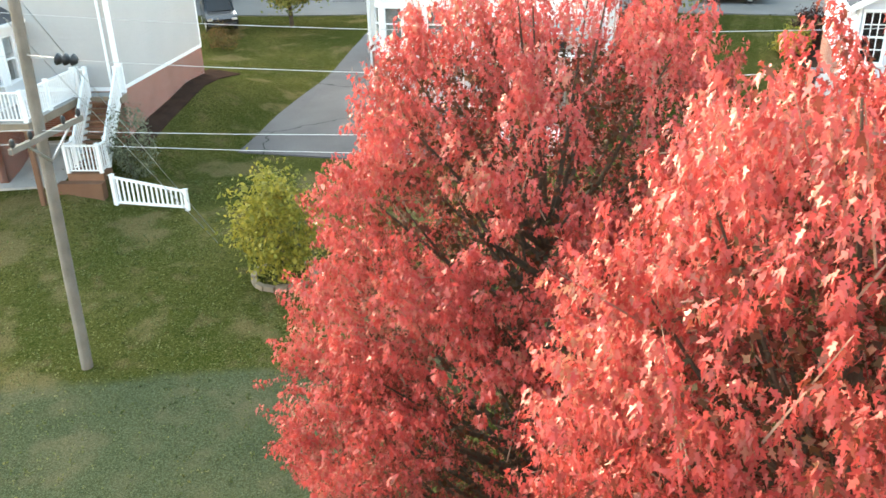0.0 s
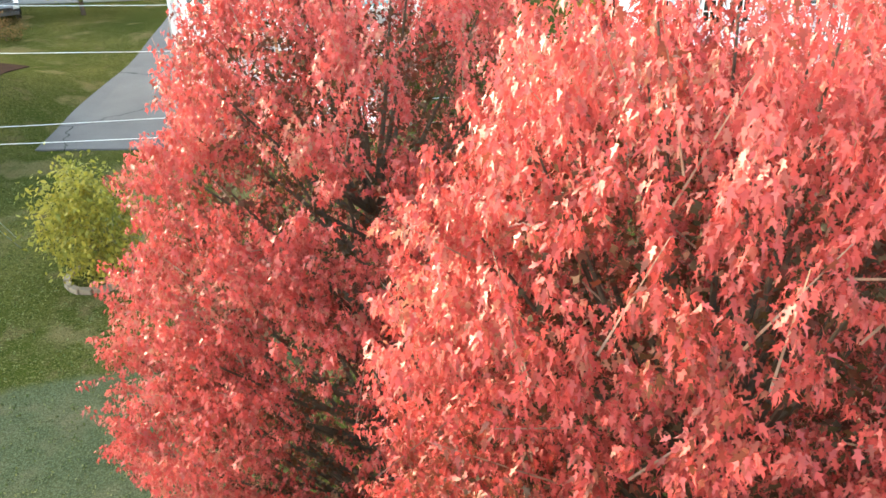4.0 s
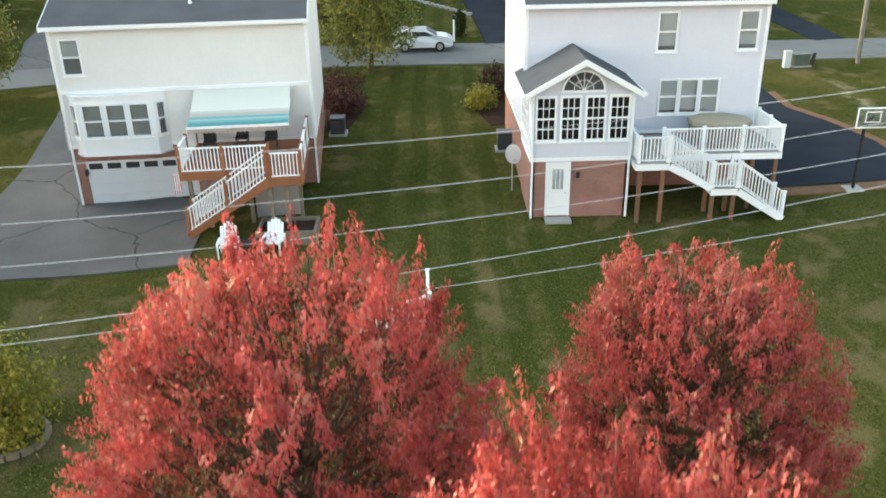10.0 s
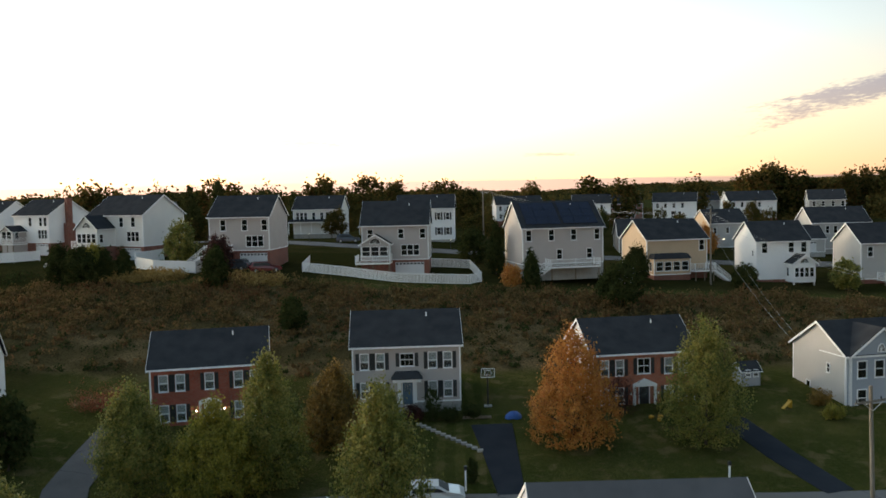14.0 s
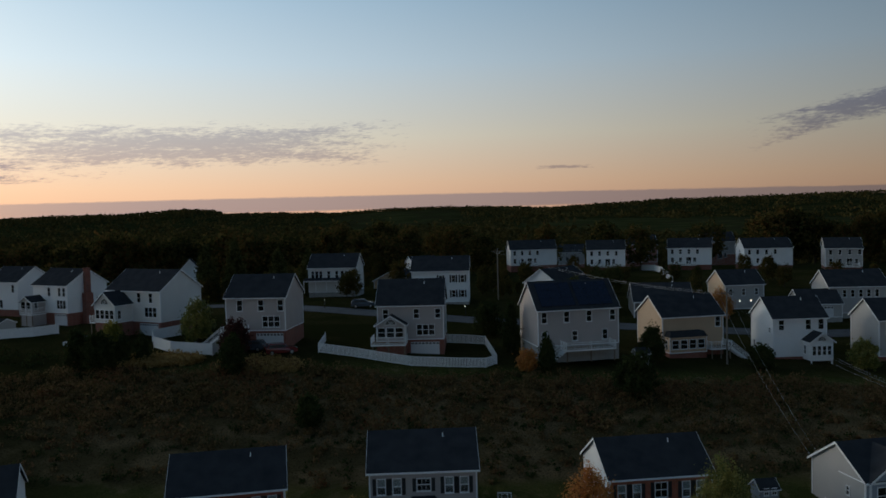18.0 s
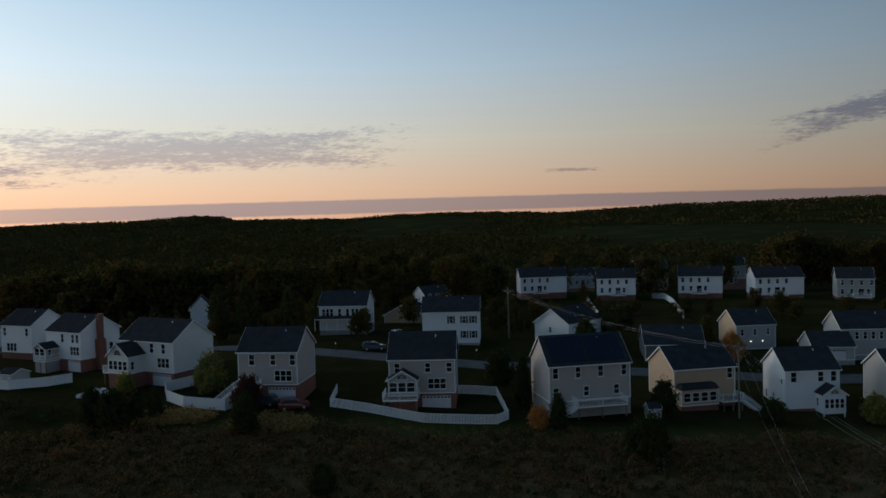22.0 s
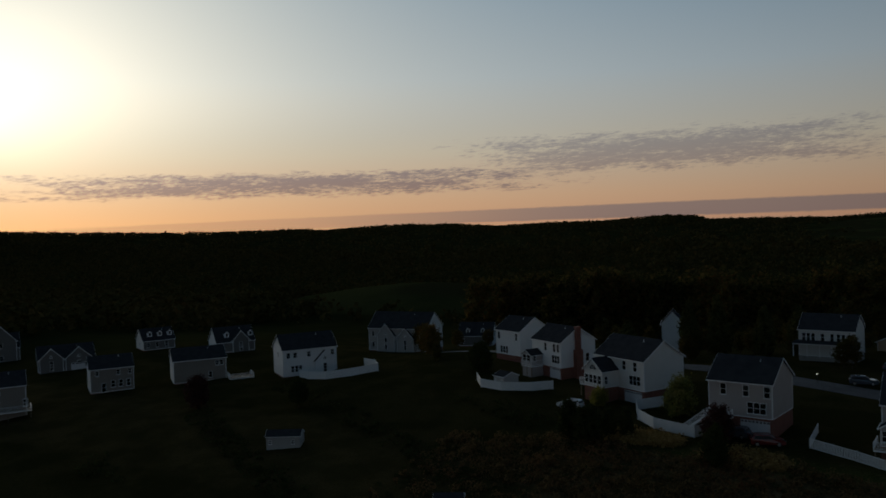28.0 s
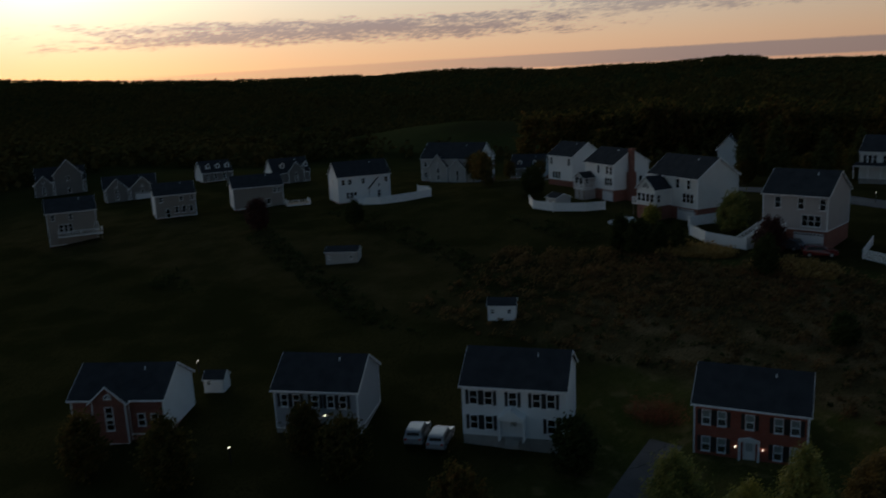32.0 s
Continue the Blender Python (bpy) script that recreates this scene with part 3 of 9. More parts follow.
def window(parent, m, w, h, cols=1, rows=2, double=True, arch=False, blind=0.0, shutters=None, cloth=None):
    """A window set in its opening; m puts its lower left corner on the wall's face."""
    frame_mesh, pane_mesh = window_mesh(w, h, cols, rows, double, arch, bool(blind))
    ob = part("window", frame_mesh, None, parent, at=m)
    pane = part("pane", pane_mesh, None, ob)
    pane.visible_shadow = False
    if not arch:
        part("window_sill", SILL, None, ob, at=Matrix.Diagonal((w + 0.08, 1, 1, 1)))
    if blind:
        part("blind", boxes((0.08, 0.07, h - 0.08 - (h - 0.16) * blind, w - 0.08, 0.08, h - 0.08)), cloth or BLIND, ob)
    if shutters:
        for x in (-0.36, w + 0.04):
            bm = boxes((x, -0.035, 0, x + 0.32, -0.003, h))
            k = 0.08
            while k < h - 0.1:
                box(bm, x + 0.04, -0.045, k, x + 0.28, -0.034, k + 0.03)
                k += 0.075
            part("shutter", bm, shutters, parent, at=m)
    return ob


def door_mesh(w, h, lites):
    bm = boxes((0, 0.0, 0, w, 0.05, h))
    if lites:
        box(bm, 0.14, -0.012, h * 0.5, w - 0.14, -0.001, h * 0.5 + 0.05)
        box(bm, 0.14, -0.012, h - 0.17, w - 0.14, -0.001, h - 0.12)
        for k in range(4):
            x = 0.14 + (w - 0.31) * k / 3
            box(bm, x, -0.012, h * 0.5 + 0.05, x + 0.03, -0.001, h - 0.17)
    for z0, z1 in ((0.15, h * 0.42),) + (() if lites else ((h * 0.5, h - 0.15),)):
        for x0, x1 in ((0.12, w / 2 - 0.05), (w / 2 + 0.05, w - 0.12)):
            box(bm, x0, -0.012, z0, x1, -0.001, z1)
    return bm


def entry_door(parent, m, w=0.9, h=2.03, mat=None, lites=True):
    bm = boxes((-0.09, -0.035, 0, -0.004, 0.05, h + 0.09), (w + 0.004, -0.035, 0, w + 0.09, 0.05, h + 0.09), (-0.004, -0.035, h + 0.004, w + 0.004, 0.05, h + 0.09))
    fr = part("door_frame", bm, WHITE, parent, at=m)
    d = part("door", door_mesh(w, h, lites), mat or WHITE, fr)
    if lites:
        part("pane", boxes((0.17, -0.006, h * 0.5 + 0.05, w - 0.17, -0.001, h - 0.17)), GLASS, d)
    bm = bmesh.new()
    bmesh.ops.create_uvsphere(bm, u_segments=8, v_segments=6, radius=0.035, matrix=Matrix.Translation((w - 0.08, -0.05, h * 0.46)))
    part("door_handle", bm, METAL, d)
    return fr


def garage_door(parent, m, w=4.8, h=2.1, panes=8):
    g = part("garage_door", boxes((0, 0.03, 0, w, 0.06, h)), GARAGE, parent, at=m)
    rows = 4
    for r in range(rows):
        bm = bmesh.new()
        z0, z1 = r * h / rows + 0.012, (r + 1) * h / rows - 0.012
        if r < rows - 1:
            box(bm, 0.01, 0.0, z0, w - 0.01, 0.029, z1)
            for k in range(panes):
                x0 = w * k / panes + 0.07
                box(bm, x0, -0.012, z0 + 0.07, x0 + w / panes - 0.14, -0.001, z1 - 0.07)
        else:
            wall(bm, w - 0.02, z0, z1, [(w * k / panes + 0.1, z0 + 0.12, w * (k + 1) / panes - 0.1, z1 - 0.1) for k in range(panes)], 0.029, Matrix.Translation((0.01, 0, 0)))
        part("door_panel", bm, GARAGE, g)
    for k in range(panes):
        part("pane", boxes((w * k / panes + 0.1, 0.012, h * 0.75 + 0.13, w * (k + 1) / panes - 0.08, 0.018, h - 0.11)), SHUTTER, g)
    return g


def gable_roof(parent, w, d, z, rise, mat, over=0.3, thick=0.16, side=(0.25, 0.25), name="roof"):
    """Two slopes whose ridge runs along x; w and d are those of the walls, z their top."""
    run = d / 2 + over
    drop = rise / (d / 2) * over
    for s in (0, 1):
        bm = bmesh.new()
        y0, y1 = (-over, d / 2) if s == 0 else (d + over, d / 2)
        a, b = z - drop, z + rise
        outline = [(y0, a), (y1, b), (y1, b + thick), (y0, a + thick)]
        rows = [bm.verts.new((x, y, q)) for x in (-side[0], w + side[1]) for y, q in outline]
        for f in ((0, 1, 2, 3), (7, 6, 5, 4), (0, 4, 5, 1), (1, 5, 6, 2), (2, 6, 7, 3), (3, 7, 4, 0)):
            bm.faces.new([rows[k] for k in f])
        bmesh.ops.recalc_face_normals(bm, faces=bm.faces)
        part(name, bm, mat, parent)
    # rake boards and gutters
    for x0, x1 in ((-side[0] - 0.03, -side[0] - 0.002), (w + side[1] + 0.002, w + side[1] + 0.03)):
        for y0, y1 in ((-over, d / 2), (d / 2, d + over)):
            za, zb = (z - drop, z + rise) if y0 < 0 else (z + rise, z - drop)
            bm = bmesh.new()
            vs = [bm.verts.new(c) for x in (x0, x1) for c in ((x, y0, za - 0.06), (x, y1, zb - 0.06), (x, y1, zb + thick + 0.01), (x, y0, za + thick + 0.01))]
            for f in ((0, 1, 2, 3), (7, 6, 5, 4), (0, 4, 5, 1), (1, 5, 6, 2), (2, 6, 7, 3), (3, 7, 4, 0)):
                bm.faces.new([vs[k] for k in f])
            bmesh.ops.recalc_face_normals(bm, faces=bm.faces)
            part("rake_board", bm, WHITE, parent)
    for y0, y1 in ((-over - 0.11, -over - 0.003), (d + over + 0.003, d + over + 0.11)):
        part("gutter", boxes((-side[0], y0, z - drop - 0.02, w + side[1], y1, z - drop + thick - 0.03)), WHITE, parent)


def house(label, x, y, z, rot, w, d, hb, h, rise, side_mat, roof_mat, base_mat=None, front=(), left=(), right=(), lapped=False, name="house",
          shutters=None, group="", front_mat=None, garage=None, door=None, skip_front=(), plumb=((0.7, 0.4),), under=1.2, over=0.3, side=(0.25, 0.25)):
    """A gabled house; its near wall runs along local x with its foot at z. Windows: (x, z, w, h, extras)."""
    base_mat = base_mat or BRICK
    front_mat = front_mat or side_mat
    ob = thing(name, label, "house", pose(x, y, z, 0, 0, rot), group)
    turns = {"front": (Matrix.Identity(4), w, front), "left": (Matrix.Translation((0, d, 0)) @ pose(0, 0, 0, 0, 0, -90), d, left),
             "right": (Matrix.Translation((w, 0, 0)) @ pose(0, 0, 0, 0, 0, 90), d, right), "back": (Matrix.Translation((w, d, 0)) @ pose(0, 0, 0, 0, 0, 180), w, ())}
    for key, (m, length, wins) in turns.items():
        holes = [(q[0] + 0.03, q[1] + 0.03, q[0] + q[2] - 0.03, q[1] + q[3] - 0.03) for q in wins]
        if key == "front":
            holes += list(skip_front)
            if garage:
                holes.append((garage[0], garage[1], garage[0] + garage[2], garage[1] + garage[3]))
            if door:
                holes.append((door[0], door[1], door[0] + 0.9, door[1] + 2.03))
        inset = 0.18 if key in ("left", "right") else 0.0
        bm = bmesh.new()
        mm = m @ Matrix.Translation((inset, 0, 0))
        hh = [(a - inset, b, c - inset, e) for a, b, c, e in holes]
        if hb > 0.01:
            wall(bm, length - 2 * inset, -under, hb, hh, 0.18, mm)
            part("foundation_wall", bm, base_mat, ob)
            bm = bmesh.new()
        wall(bm, length - 2 * inset, max(hb, 0), h, hh, 0.18, mm)
        if key in ("left", "right"):
            # gable above the eaves
            prism(bm, [(0, h), (length, h), (length / 2, h + rise)], 0.002, 0.18, m)
        part("wall", bm, front_mat if key == "front" else side_mat, ob)
        if lapped and key != "back":
            bm = bmesh.new()
            laps(bm, length, max(hb, 0), h, holes, 0.18, m)
            if key in ("left", "right"):
                laps(bm, length, h, h + rise, [], 0.18, m, lambda q: ((q - h) / rise * length / 2, length - (q - h) / rise * length / 2))
            part("siding", bm, front_mat if key == "front" else side_mat, ob)
        for q in wins:
            extra = dict(q[4]) if len(q) > 4 else {}
            if shutters and key == "front" and "shutters" not in extra:
                extra["shutters"] = shutters
            window(ob, m @ Matrix.Translation((q[0], -0.03 if lapped else -0.01, q[1])), q[2], q[3], **extra)
        for xx in (0.0, length - 0.11):
            part("corner_board", boxes((xx if xx else -0.03, -0.03, max(hb, 0), xx + 0.11, -0.002, h)), WHITE, ob, at=m)
        if hb > 0.01:
            bm = bmesh.new()
            wall(bm, length - 0.02, hb - 0.06, hb + 0.08, hh, 0.03, m @ Matrix.Translation((0.01, -0.034, 0)))
            part("band_board", bm, WHITE, ob)
    # added near-black floors and partition: unlit rooms in colour, no light falls through
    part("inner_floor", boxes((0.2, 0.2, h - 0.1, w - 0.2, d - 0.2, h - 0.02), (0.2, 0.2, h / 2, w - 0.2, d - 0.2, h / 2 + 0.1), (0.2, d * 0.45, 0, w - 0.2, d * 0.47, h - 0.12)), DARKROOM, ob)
    gable_roof(ob, w, d, h, rise, roof_mat, over=over, side=side)
    for fx, fy in plumb:
        zz = h + rise * (fy / 0.5 if fy <= 0.5 else (1 - fy) / 0.5)
        bm = bmesh.new()
        tube(bm, [(w * fx, d * fy, zz), (w * fx, d * fy, zz + 0.45)], 0.05, 8)
        tube(bm, [(w * fx, d * fy, zz + 0.05), (w * fx, d * fy, zz + 0.2)], [0.13, 0.06], 8)
        part("vent_pipe", bm, WHITE, ob)
    if garage:
        garage_door(ob, Matrix.Translation((garage[0], 0.05, garage[1])), garage[2], garage[3], garage[4] if len(garage) > 4 else 8)
    if door:
        entry_door(ob, Matrix.Translation((door[0], 0.03, door[1])), mat=door[2] if len(door) > 2 else None)
    return ob


def grid_mesh(name, verts, faces, mat):
    me = bpy.data.meshes.new(name)
    me.from_pydata(verts, [], faces)
    me.materials.append(mat)
    return me


# ---- ground ----
PROFILE = [(-5000, -30), (-400, -22), (-60, -5.2), (-30, -3.1), (-17, -1.8), (-10, -1.15), (-4.5, -0.5), (0, -0.04), (4, 0.12), (10, 0.45), (22, 0.95), (28, 1.1), (36, 2.2),
           (44, 2.9), (55, 4.3), (66, 6.2), (76, 8.0), (84, 9.4), (92, 10.1), (100, 10.6), (112, 11.6), (140, 13.0), (200, 13.2), (260, 10), (340, 2), (520, -6), (900, 0), (1400, 6),
           (2200, 20), (3200, 40), (4200, 44), (5000, 30)]
PY, PZ = np.array([p[0] for p in PROFILE], float), np.array([p[1] for p in PROFILE], float)


# skyline: heading to the left and height over the horizontal, in degrees
RIDGE_AT = [-180, -60, -40, -26, -22, -15, -12, -7, -5, 0, 4.5, 7.4, 12, 15, 16.2, 17.6, 19.4, 21.5, 25.5, 29.5, 32, 36.4, 39.4, 41, 42.7, 46, 51, 58, 64, 75, 180]
RIDGE_UP = [0.0, 0.1, 0.2, 0.3, 0.2, 0.15, 0.0, -0.25, -0.12, 0.0, -0.05, -0.26, -0.12, -0.12, 0.2, 0.28, 0.18, 0.02, 0.02, -0.1, 0.15, 0.24, 0.14, -0.02, 0.16, 0.14, 0.2, 0.45, 0.8, 0.9, 0.0]


def in_field(x, y):
    """Open grassland: a knoll to the left, pastures far off to the right and ahead."""
    x, y = np.asarray(x, float), np.asarray(y, float)
    r, az = np.hypot(x, y), np.degrees(np.arctan2(-x, y))
    wob = 3.0 * np.sin(r / 55.0) + 2.0 * np.sin(r / 23.0 + 1.0)
    knoll = np.hypot((x + 252) / 88, (y - 335) / 56) < 1
    right = (r > 820 + 60 * np.sin(az * 0.7)) & (r < 1420 + 110 * np.sin(az * 0.5)) & (az < -6 + wob) & (az > -34)
    ahead = (r > 1350) & (r < 2250) & (az > -1 + wob * 0.5) & (az < 8.5 + wob * 0.4)
    return knoll | right | ahead


def bump(v, lo, hi):
    t = np.clip((v - lo) / (hi - lo), 0, 1)
    return t * t * (3 - 2 * t)


def ground(x, y):
    """Height of the ground: rising from the lawns over the street and the brushy bank to the upper row, then woods and far hills."""
    x, y = np.asarray(x, float), np.asarray(y, float)
    # to the far left the bank turns towards the valley, so distance from the upper row is taken along a bent line
    z = np.interp(y, PY, PZ)
    k = bump(y, 55, 95) * (1 - bump(y, 125, 170))
    z = z - k * 0.055 * np.clip(x, -55, 58)
    left = bump(-x, 25, 68)
    zl = np.interp(y, [-5000, -200, -20, 10, 22, 36, 60, 85, 105, 120, 135, 165, 260, 500, 1400, 2200, 3200, 4300, 5000],
                   [-10, -2, 1.5, 3.0, 4.0, 4.6, 7.2, 10.3, 12.8, 13.3, 13.8, 11, 2, -8, 6, 20, 40, 44, 30]) - 2.6 * bump(-x, 100, 140) * bump(y, 70, 110)
    z = z * (1 - left) + zl * left
    # bank in front of the grey house on the near left
    z = z + bump(-x, 22.0, 25.0) * (1 - bump(-x, 34, 40)) * (1 - bump(y, 0, 8)) * (0.6 * bump(y, -13, -8.5) + 0.8 * bump(y, -8.8, -5.5))
    # sunken yard behind the cream house
    z = z - 0.5 * bump(y, -9, 0) * (1 - bump(y, 6, 14)) * bump(-x, 9.5, 17.5) * (1 - bump(-x, 23.5, 29))
    r, az = np.hypot(x, y), np.degrees(np.arctan2(-x, y))
    far = bump(r, 330, 900)
    hills = 9 * np.sin(x / 310 + 1.3) * np.sin(y / 420 + 0.4) + 6 * np.sin(x / 130 + y / 240)
    side = bump(np.abs(x), 900, 3000)
    z = z * (1 - side * far) + side * far * np.interp(r, [900, 2200, 3400, 4600, 7500], [2, 18, 40, 46, 30])
    z = z + far * hills * 0.6
    # the wooded ridge that bounds the view, its height by heading, and a nearer knoll under grass
    top = 30 + 2600 * np.tan(np.radians(np.interp(az, RIDGE_AT, RIDGE_UP)))
    k = bump(r, 1500, 2600)
    z = z * (1 - k) + (top - 25 * bump(r, 2800, 4600)) * k
    return z + 17 * np.exp(-((x + 250) / 105) ** 2 - ((y - 345) / 62) ** 2)


def gz(x, y):
    return float(ground(x, y))


def lawn_material():
    mat = bpy.data.materials.new("lawn")
    mat.use_nodes = True
    n, l, p = nodes_of(mat)
    geo = n.new("ShaderNodeNewGeometry")
    sep = n.new("ShaderNodeSeparateXYZ")
    l.new(geo.outputs["Position"], sep.inputs[0])

    def nz(scale, detail=4):
        k = n.new("ShaderNodeTexNoise")
        k.inputs["Scale"].default_value, k.inputs["Detail"].default_value = scale, detail
        l.new(geo.outputs["Position"], k.inputs["Vector"])
        return k.outputs["Fac"]

    def rng(v, lo, hi):
        k = n.new("ShaderNodeMapRange")
        k.interpolation_type = "SMOOTHSTEP"
        k.inputs["From Min"].default_value, k.inputs["From Max"].default_value = lo, hi
        l.new(v, k.inputs["Value"])
        return k.outputs["Result"]

    def mixc(f, a, b):
        k = n.new("ShaderNodeMix")
        k.data_type = "RGBA"
        l.new(f, k.inputs["Factor"])
        for s, v in (("A", a), ("B", b)):
            if isinstance(v, tuple):
                k.inputs[s].default_value = (*v, 1)
            else:
                l.new(v, k.inputs[s])
        return k.outputs["Result"]

    def mt(op, a, b):
        k = n.new("ShaderNodeMath")
        k.operation = op
        for s, v in enumerate((a, b)):
            if isinstance(v, (int, float)):
                k.inputs[s].default_value = v
            else:
                l.new(v, k.inputs[s])
        return k.outputs[0]

    grass = mixc(rng(nz(0.3, 5), 0.38, 0.66), (0.050, 0.064, 0.012), (0.125, 0.108, 0.030))
    grass = mixc(rng(nz(30, 3), 0.42, 0.68), grass, (0.15, 0.132, 0.050))
    grass = mixc(rng(nz(11, 4), 0.50, 0.66), grass, (0.040, 0.048, 0.013))
    grass = mixc(mt("MULTIPLY", rng(nz(0.16, 6), 0.42, 0.64), 0.5), grass, (0.034, 0.052, 0.010))
    grass = mixc(mt("MULTIPLY", rng(mt("ADD", nz(0.55, 6), mt("MULTIPLY", rng(mt("MULTIPLY", sep.outputs[1], -1.0), 0, 6), 0.04)), 0.55, 0.68), 0.8), grass, (0.19, 0.145, 0.068))
    grass = mixc(mt("MULTIPLY", rng(nz(1.6, 5), 0.56, 0.70), 0.6), grass, (0.15, 0.108, 0.052))
    # mown stripes
    st = mt("SINE", mt("MULTIPLY", mt("ADD", sep.outputs[0], mt("MULTIPLY", nz(0.2, 2), 0.8)), 4.2), 0.0)
    band = mt("MULTIPLY", rng(sep.outputs[0], -9, -6), mt("SUBTRACT", 1.0, rng(sep.outputs[0], 0, 2)))
    grass = mixc(mt("MULTIPLY", mt("MULTIPLY", rng(st, -0.4, 0.4), band), 0.5), grass, (0.034, 0.050, 0.010))
    # single tufts: dark gaps and pale dry blades
    grass = mixc(mt("MULTIPLY", rng(nz(34, 3), 0.47, 0.60), 0.6), grass, (0.020, 0.028, 0.006))
    grass = mixc(mt("MULTIPLY", rng(nz(19, 5), 0.56, 0.68), 0.65), grass, (0.21, 0.19, 0.085))
    # grey-green clover on the strip under the wires, and tufts of coarse grass
    clover = mixc(rng(nz(26, 5), 0.36, 0.66), (0.050, 0.068, 0.036), (0.135, 0.150, 0.095))
    clover = mixc(mt("MULTIPLY", rng(nz(1.1, 6), 0.5, 0.66), 0.55), clover, (0.15, 0.135, 0.085))
    clover = mixc(mt("MULTIPLY", rng(nz(30, 3), 0.48, 0.6), 0.55), clover, (0.03, 0.042, 0.018))
    edge = mt("ADD", mt("MULTIPLY", sep.outputs[0], 0.42), mt("ADD", mt("MULTIPLY", sep.outputs[1], -1.0), mt("MULTIPLY", nz(0.9, 4), 1.2)))
    grass = mixc(mt("MULTIPLY", mt("MULTIPLY", rng(edge, 10.0, 10.5), 0.7), rng(mt("MULTIPLY", sep.outputs[0], -1.0), 8, 10)), grass, clover)
    # worn track over the lawn beside the dark drive
    drift = mt("ADD", sep.outputs[0], mt("MULTIPLY", mt("SUBTRACT", nz(0.35, 3), 0.5), 2.6))
    track = mt("SUBTRACT", 1.0, rng(mt("ABSOLUTE", mt("ADD", drift, -19.1), 0.0), 0.05, 0.75))
    track = mt("MULTIPLY", track, mt("MULTIPLY", rng(sep.outputs[1], 8.5, 10.0), mt("SUBTRACT", 1.0, rng(sep.outputs[1], 16.5, 18.5))))
    grass = mixc(mt("MULTIPLY", track, rng(nz(2.2, 6), 0.36, 0.66)), grass, (0.27, 0.225, 0.14))
    tone = n.new("ShaderNodeHueSaturation")
    tone.inputs["Value"].default_value = 0.84
    l.new(grass, tone.inputs["Color"])
    grass = tone.outputs["Color"]
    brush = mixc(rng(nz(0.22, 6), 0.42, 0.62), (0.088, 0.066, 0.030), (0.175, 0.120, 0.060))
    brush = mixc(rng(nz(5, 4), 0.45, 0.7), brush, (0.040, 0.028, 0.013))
    wood = mixc(rng(nz(0.02, 6), 0.4, 0.65), (0.020, 0.024, 0.009), (0.034, 0.034, 0.012))
    # pastures and the grassy knoll
    px, py = sep.outputs[0], sep.outputs[1]
    out = mt("SQRT", mt("ADD", mt("MULTIPLY", px, px), mt("MULTIPLY", py, py)), 0.0)
    turn = mt("MULTIPLY", mt("ARCTAN2", mt("MULTIPLY", px, -1.0), py), 57.2958)
    ragged = mt("MULTIPLY", mt("SUBTRACT", nz(0.012, 3), 0.5), 12.0)

    def span(v, lo, hi, soft):
        return mt("MULTIPLY", rng(v, lo - soft, lo + soft), mt("SUBTRACT", 1.0, rng(v, hi - soft, hi + soft)))

    kx, ky = mt("DIVIDE", mt("ADD", px, 252.0), 96.0), mt("DIVIDE", mt("ADD", py, -335.0), 62.0)
    knoll = mt("SUBTRACT", 1.0, rng(mt("ADD", mt("MULTIPLY", kx, kx), mt("MULTIPLY", ky, ky)), 0.9, 1.05))
    right = mt("MULTIPLY", span(out, 840.0, 1450.0, 15.0), span(mt("ADD", turn, ragged), -34.0, -6.0, 0.4))
    ahead = mt("MULTIPLY", span(out, 1380.0, 2230.0, 20.0), span(mt("ADD", turn, ragged), -1.0, 8.0, 0.3))
    pasture = mixc(rng(nz(0.02, 5), 0.4, 0.62), (0.030, 0.036, 0.013), (0.048, 0.052, 0.020))
    pasture = mixc(rng(nz(0.006, 2), 0.50, 0.54), pasture, (0.034, 0.034, 0.015))
    wood = mixc(mt("MINIMUM", mt("ADD", knoll, mt("ADD", right, ahead)), 1.0), wood, pasture)
    wob = mt("MULTIPLY", mt("SUBTRACT", nz(0.15, 4), 0.5), 6.0)
    y = mt("ADD", sep.outputs[1], wob)
    inbrush = mt("MULTIPLY", rng(y, 54, 57), mt("SUBTRACT", 1.0, rng(y, 82, 85)))
    inbrush = mt("MULTIPLY", inbrush, mt("SUBTRACT", 1.0, mt("MULTIPLY", rng(mt("ADD", mt("MULTIPLY", sep.outputs[0], -1.0), wob), 44, 60), 0.8)))
    # grass beyond the gardens, with the darkness of dusk put into its colour
    dusk_grass = mixc(rng(nz(0.12, 6), 0.4, 0.62), (0.027, 0.027, 0.009), (0.046, 0.040, 0.015))
    dusk_grass = mixc(rng(nz(4, 4), 0.45, 0.7), dusk_grass, (0.022, 0.021, 0.007))
    grass = mixc(rng(mt("ADD", mt("MULTIPLY", sep.outputs[0], -1.0), wob), 36, 48), grass, dusk_grass)
    grass = mixc(rng(y, 84, 92), grass, dusk_grass)
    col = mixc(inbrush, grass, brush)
    col = mixc(rng(mt("ABSOLUTE", mt("ADD", sep.outputs[1], -30.0), 0.0), 150, 200), col, wood)
    col = mixc(rng(mt("ABSOLUTE", sep.outputs[0], 0.0), 190, 230), col, wood)
    l.new(col, p.inputs["Base Color"])
    p.inputs["Roughness"].default_value = 1.0
    p.inputs["Specular IOR Level"].default_value = 0.0
    bp = n.new("ShaderNodeBump")
    bp.inputs["Strength"].default_value, bp.inputs["Distance"].default_value = 0.8, 0.05
    l.new(nz(34, 4), bp.inputs["Height"])
    l.new(bp.outputs["Normal"], p.inputs["Normal"])
    return mat


LAWN = lawn_material()


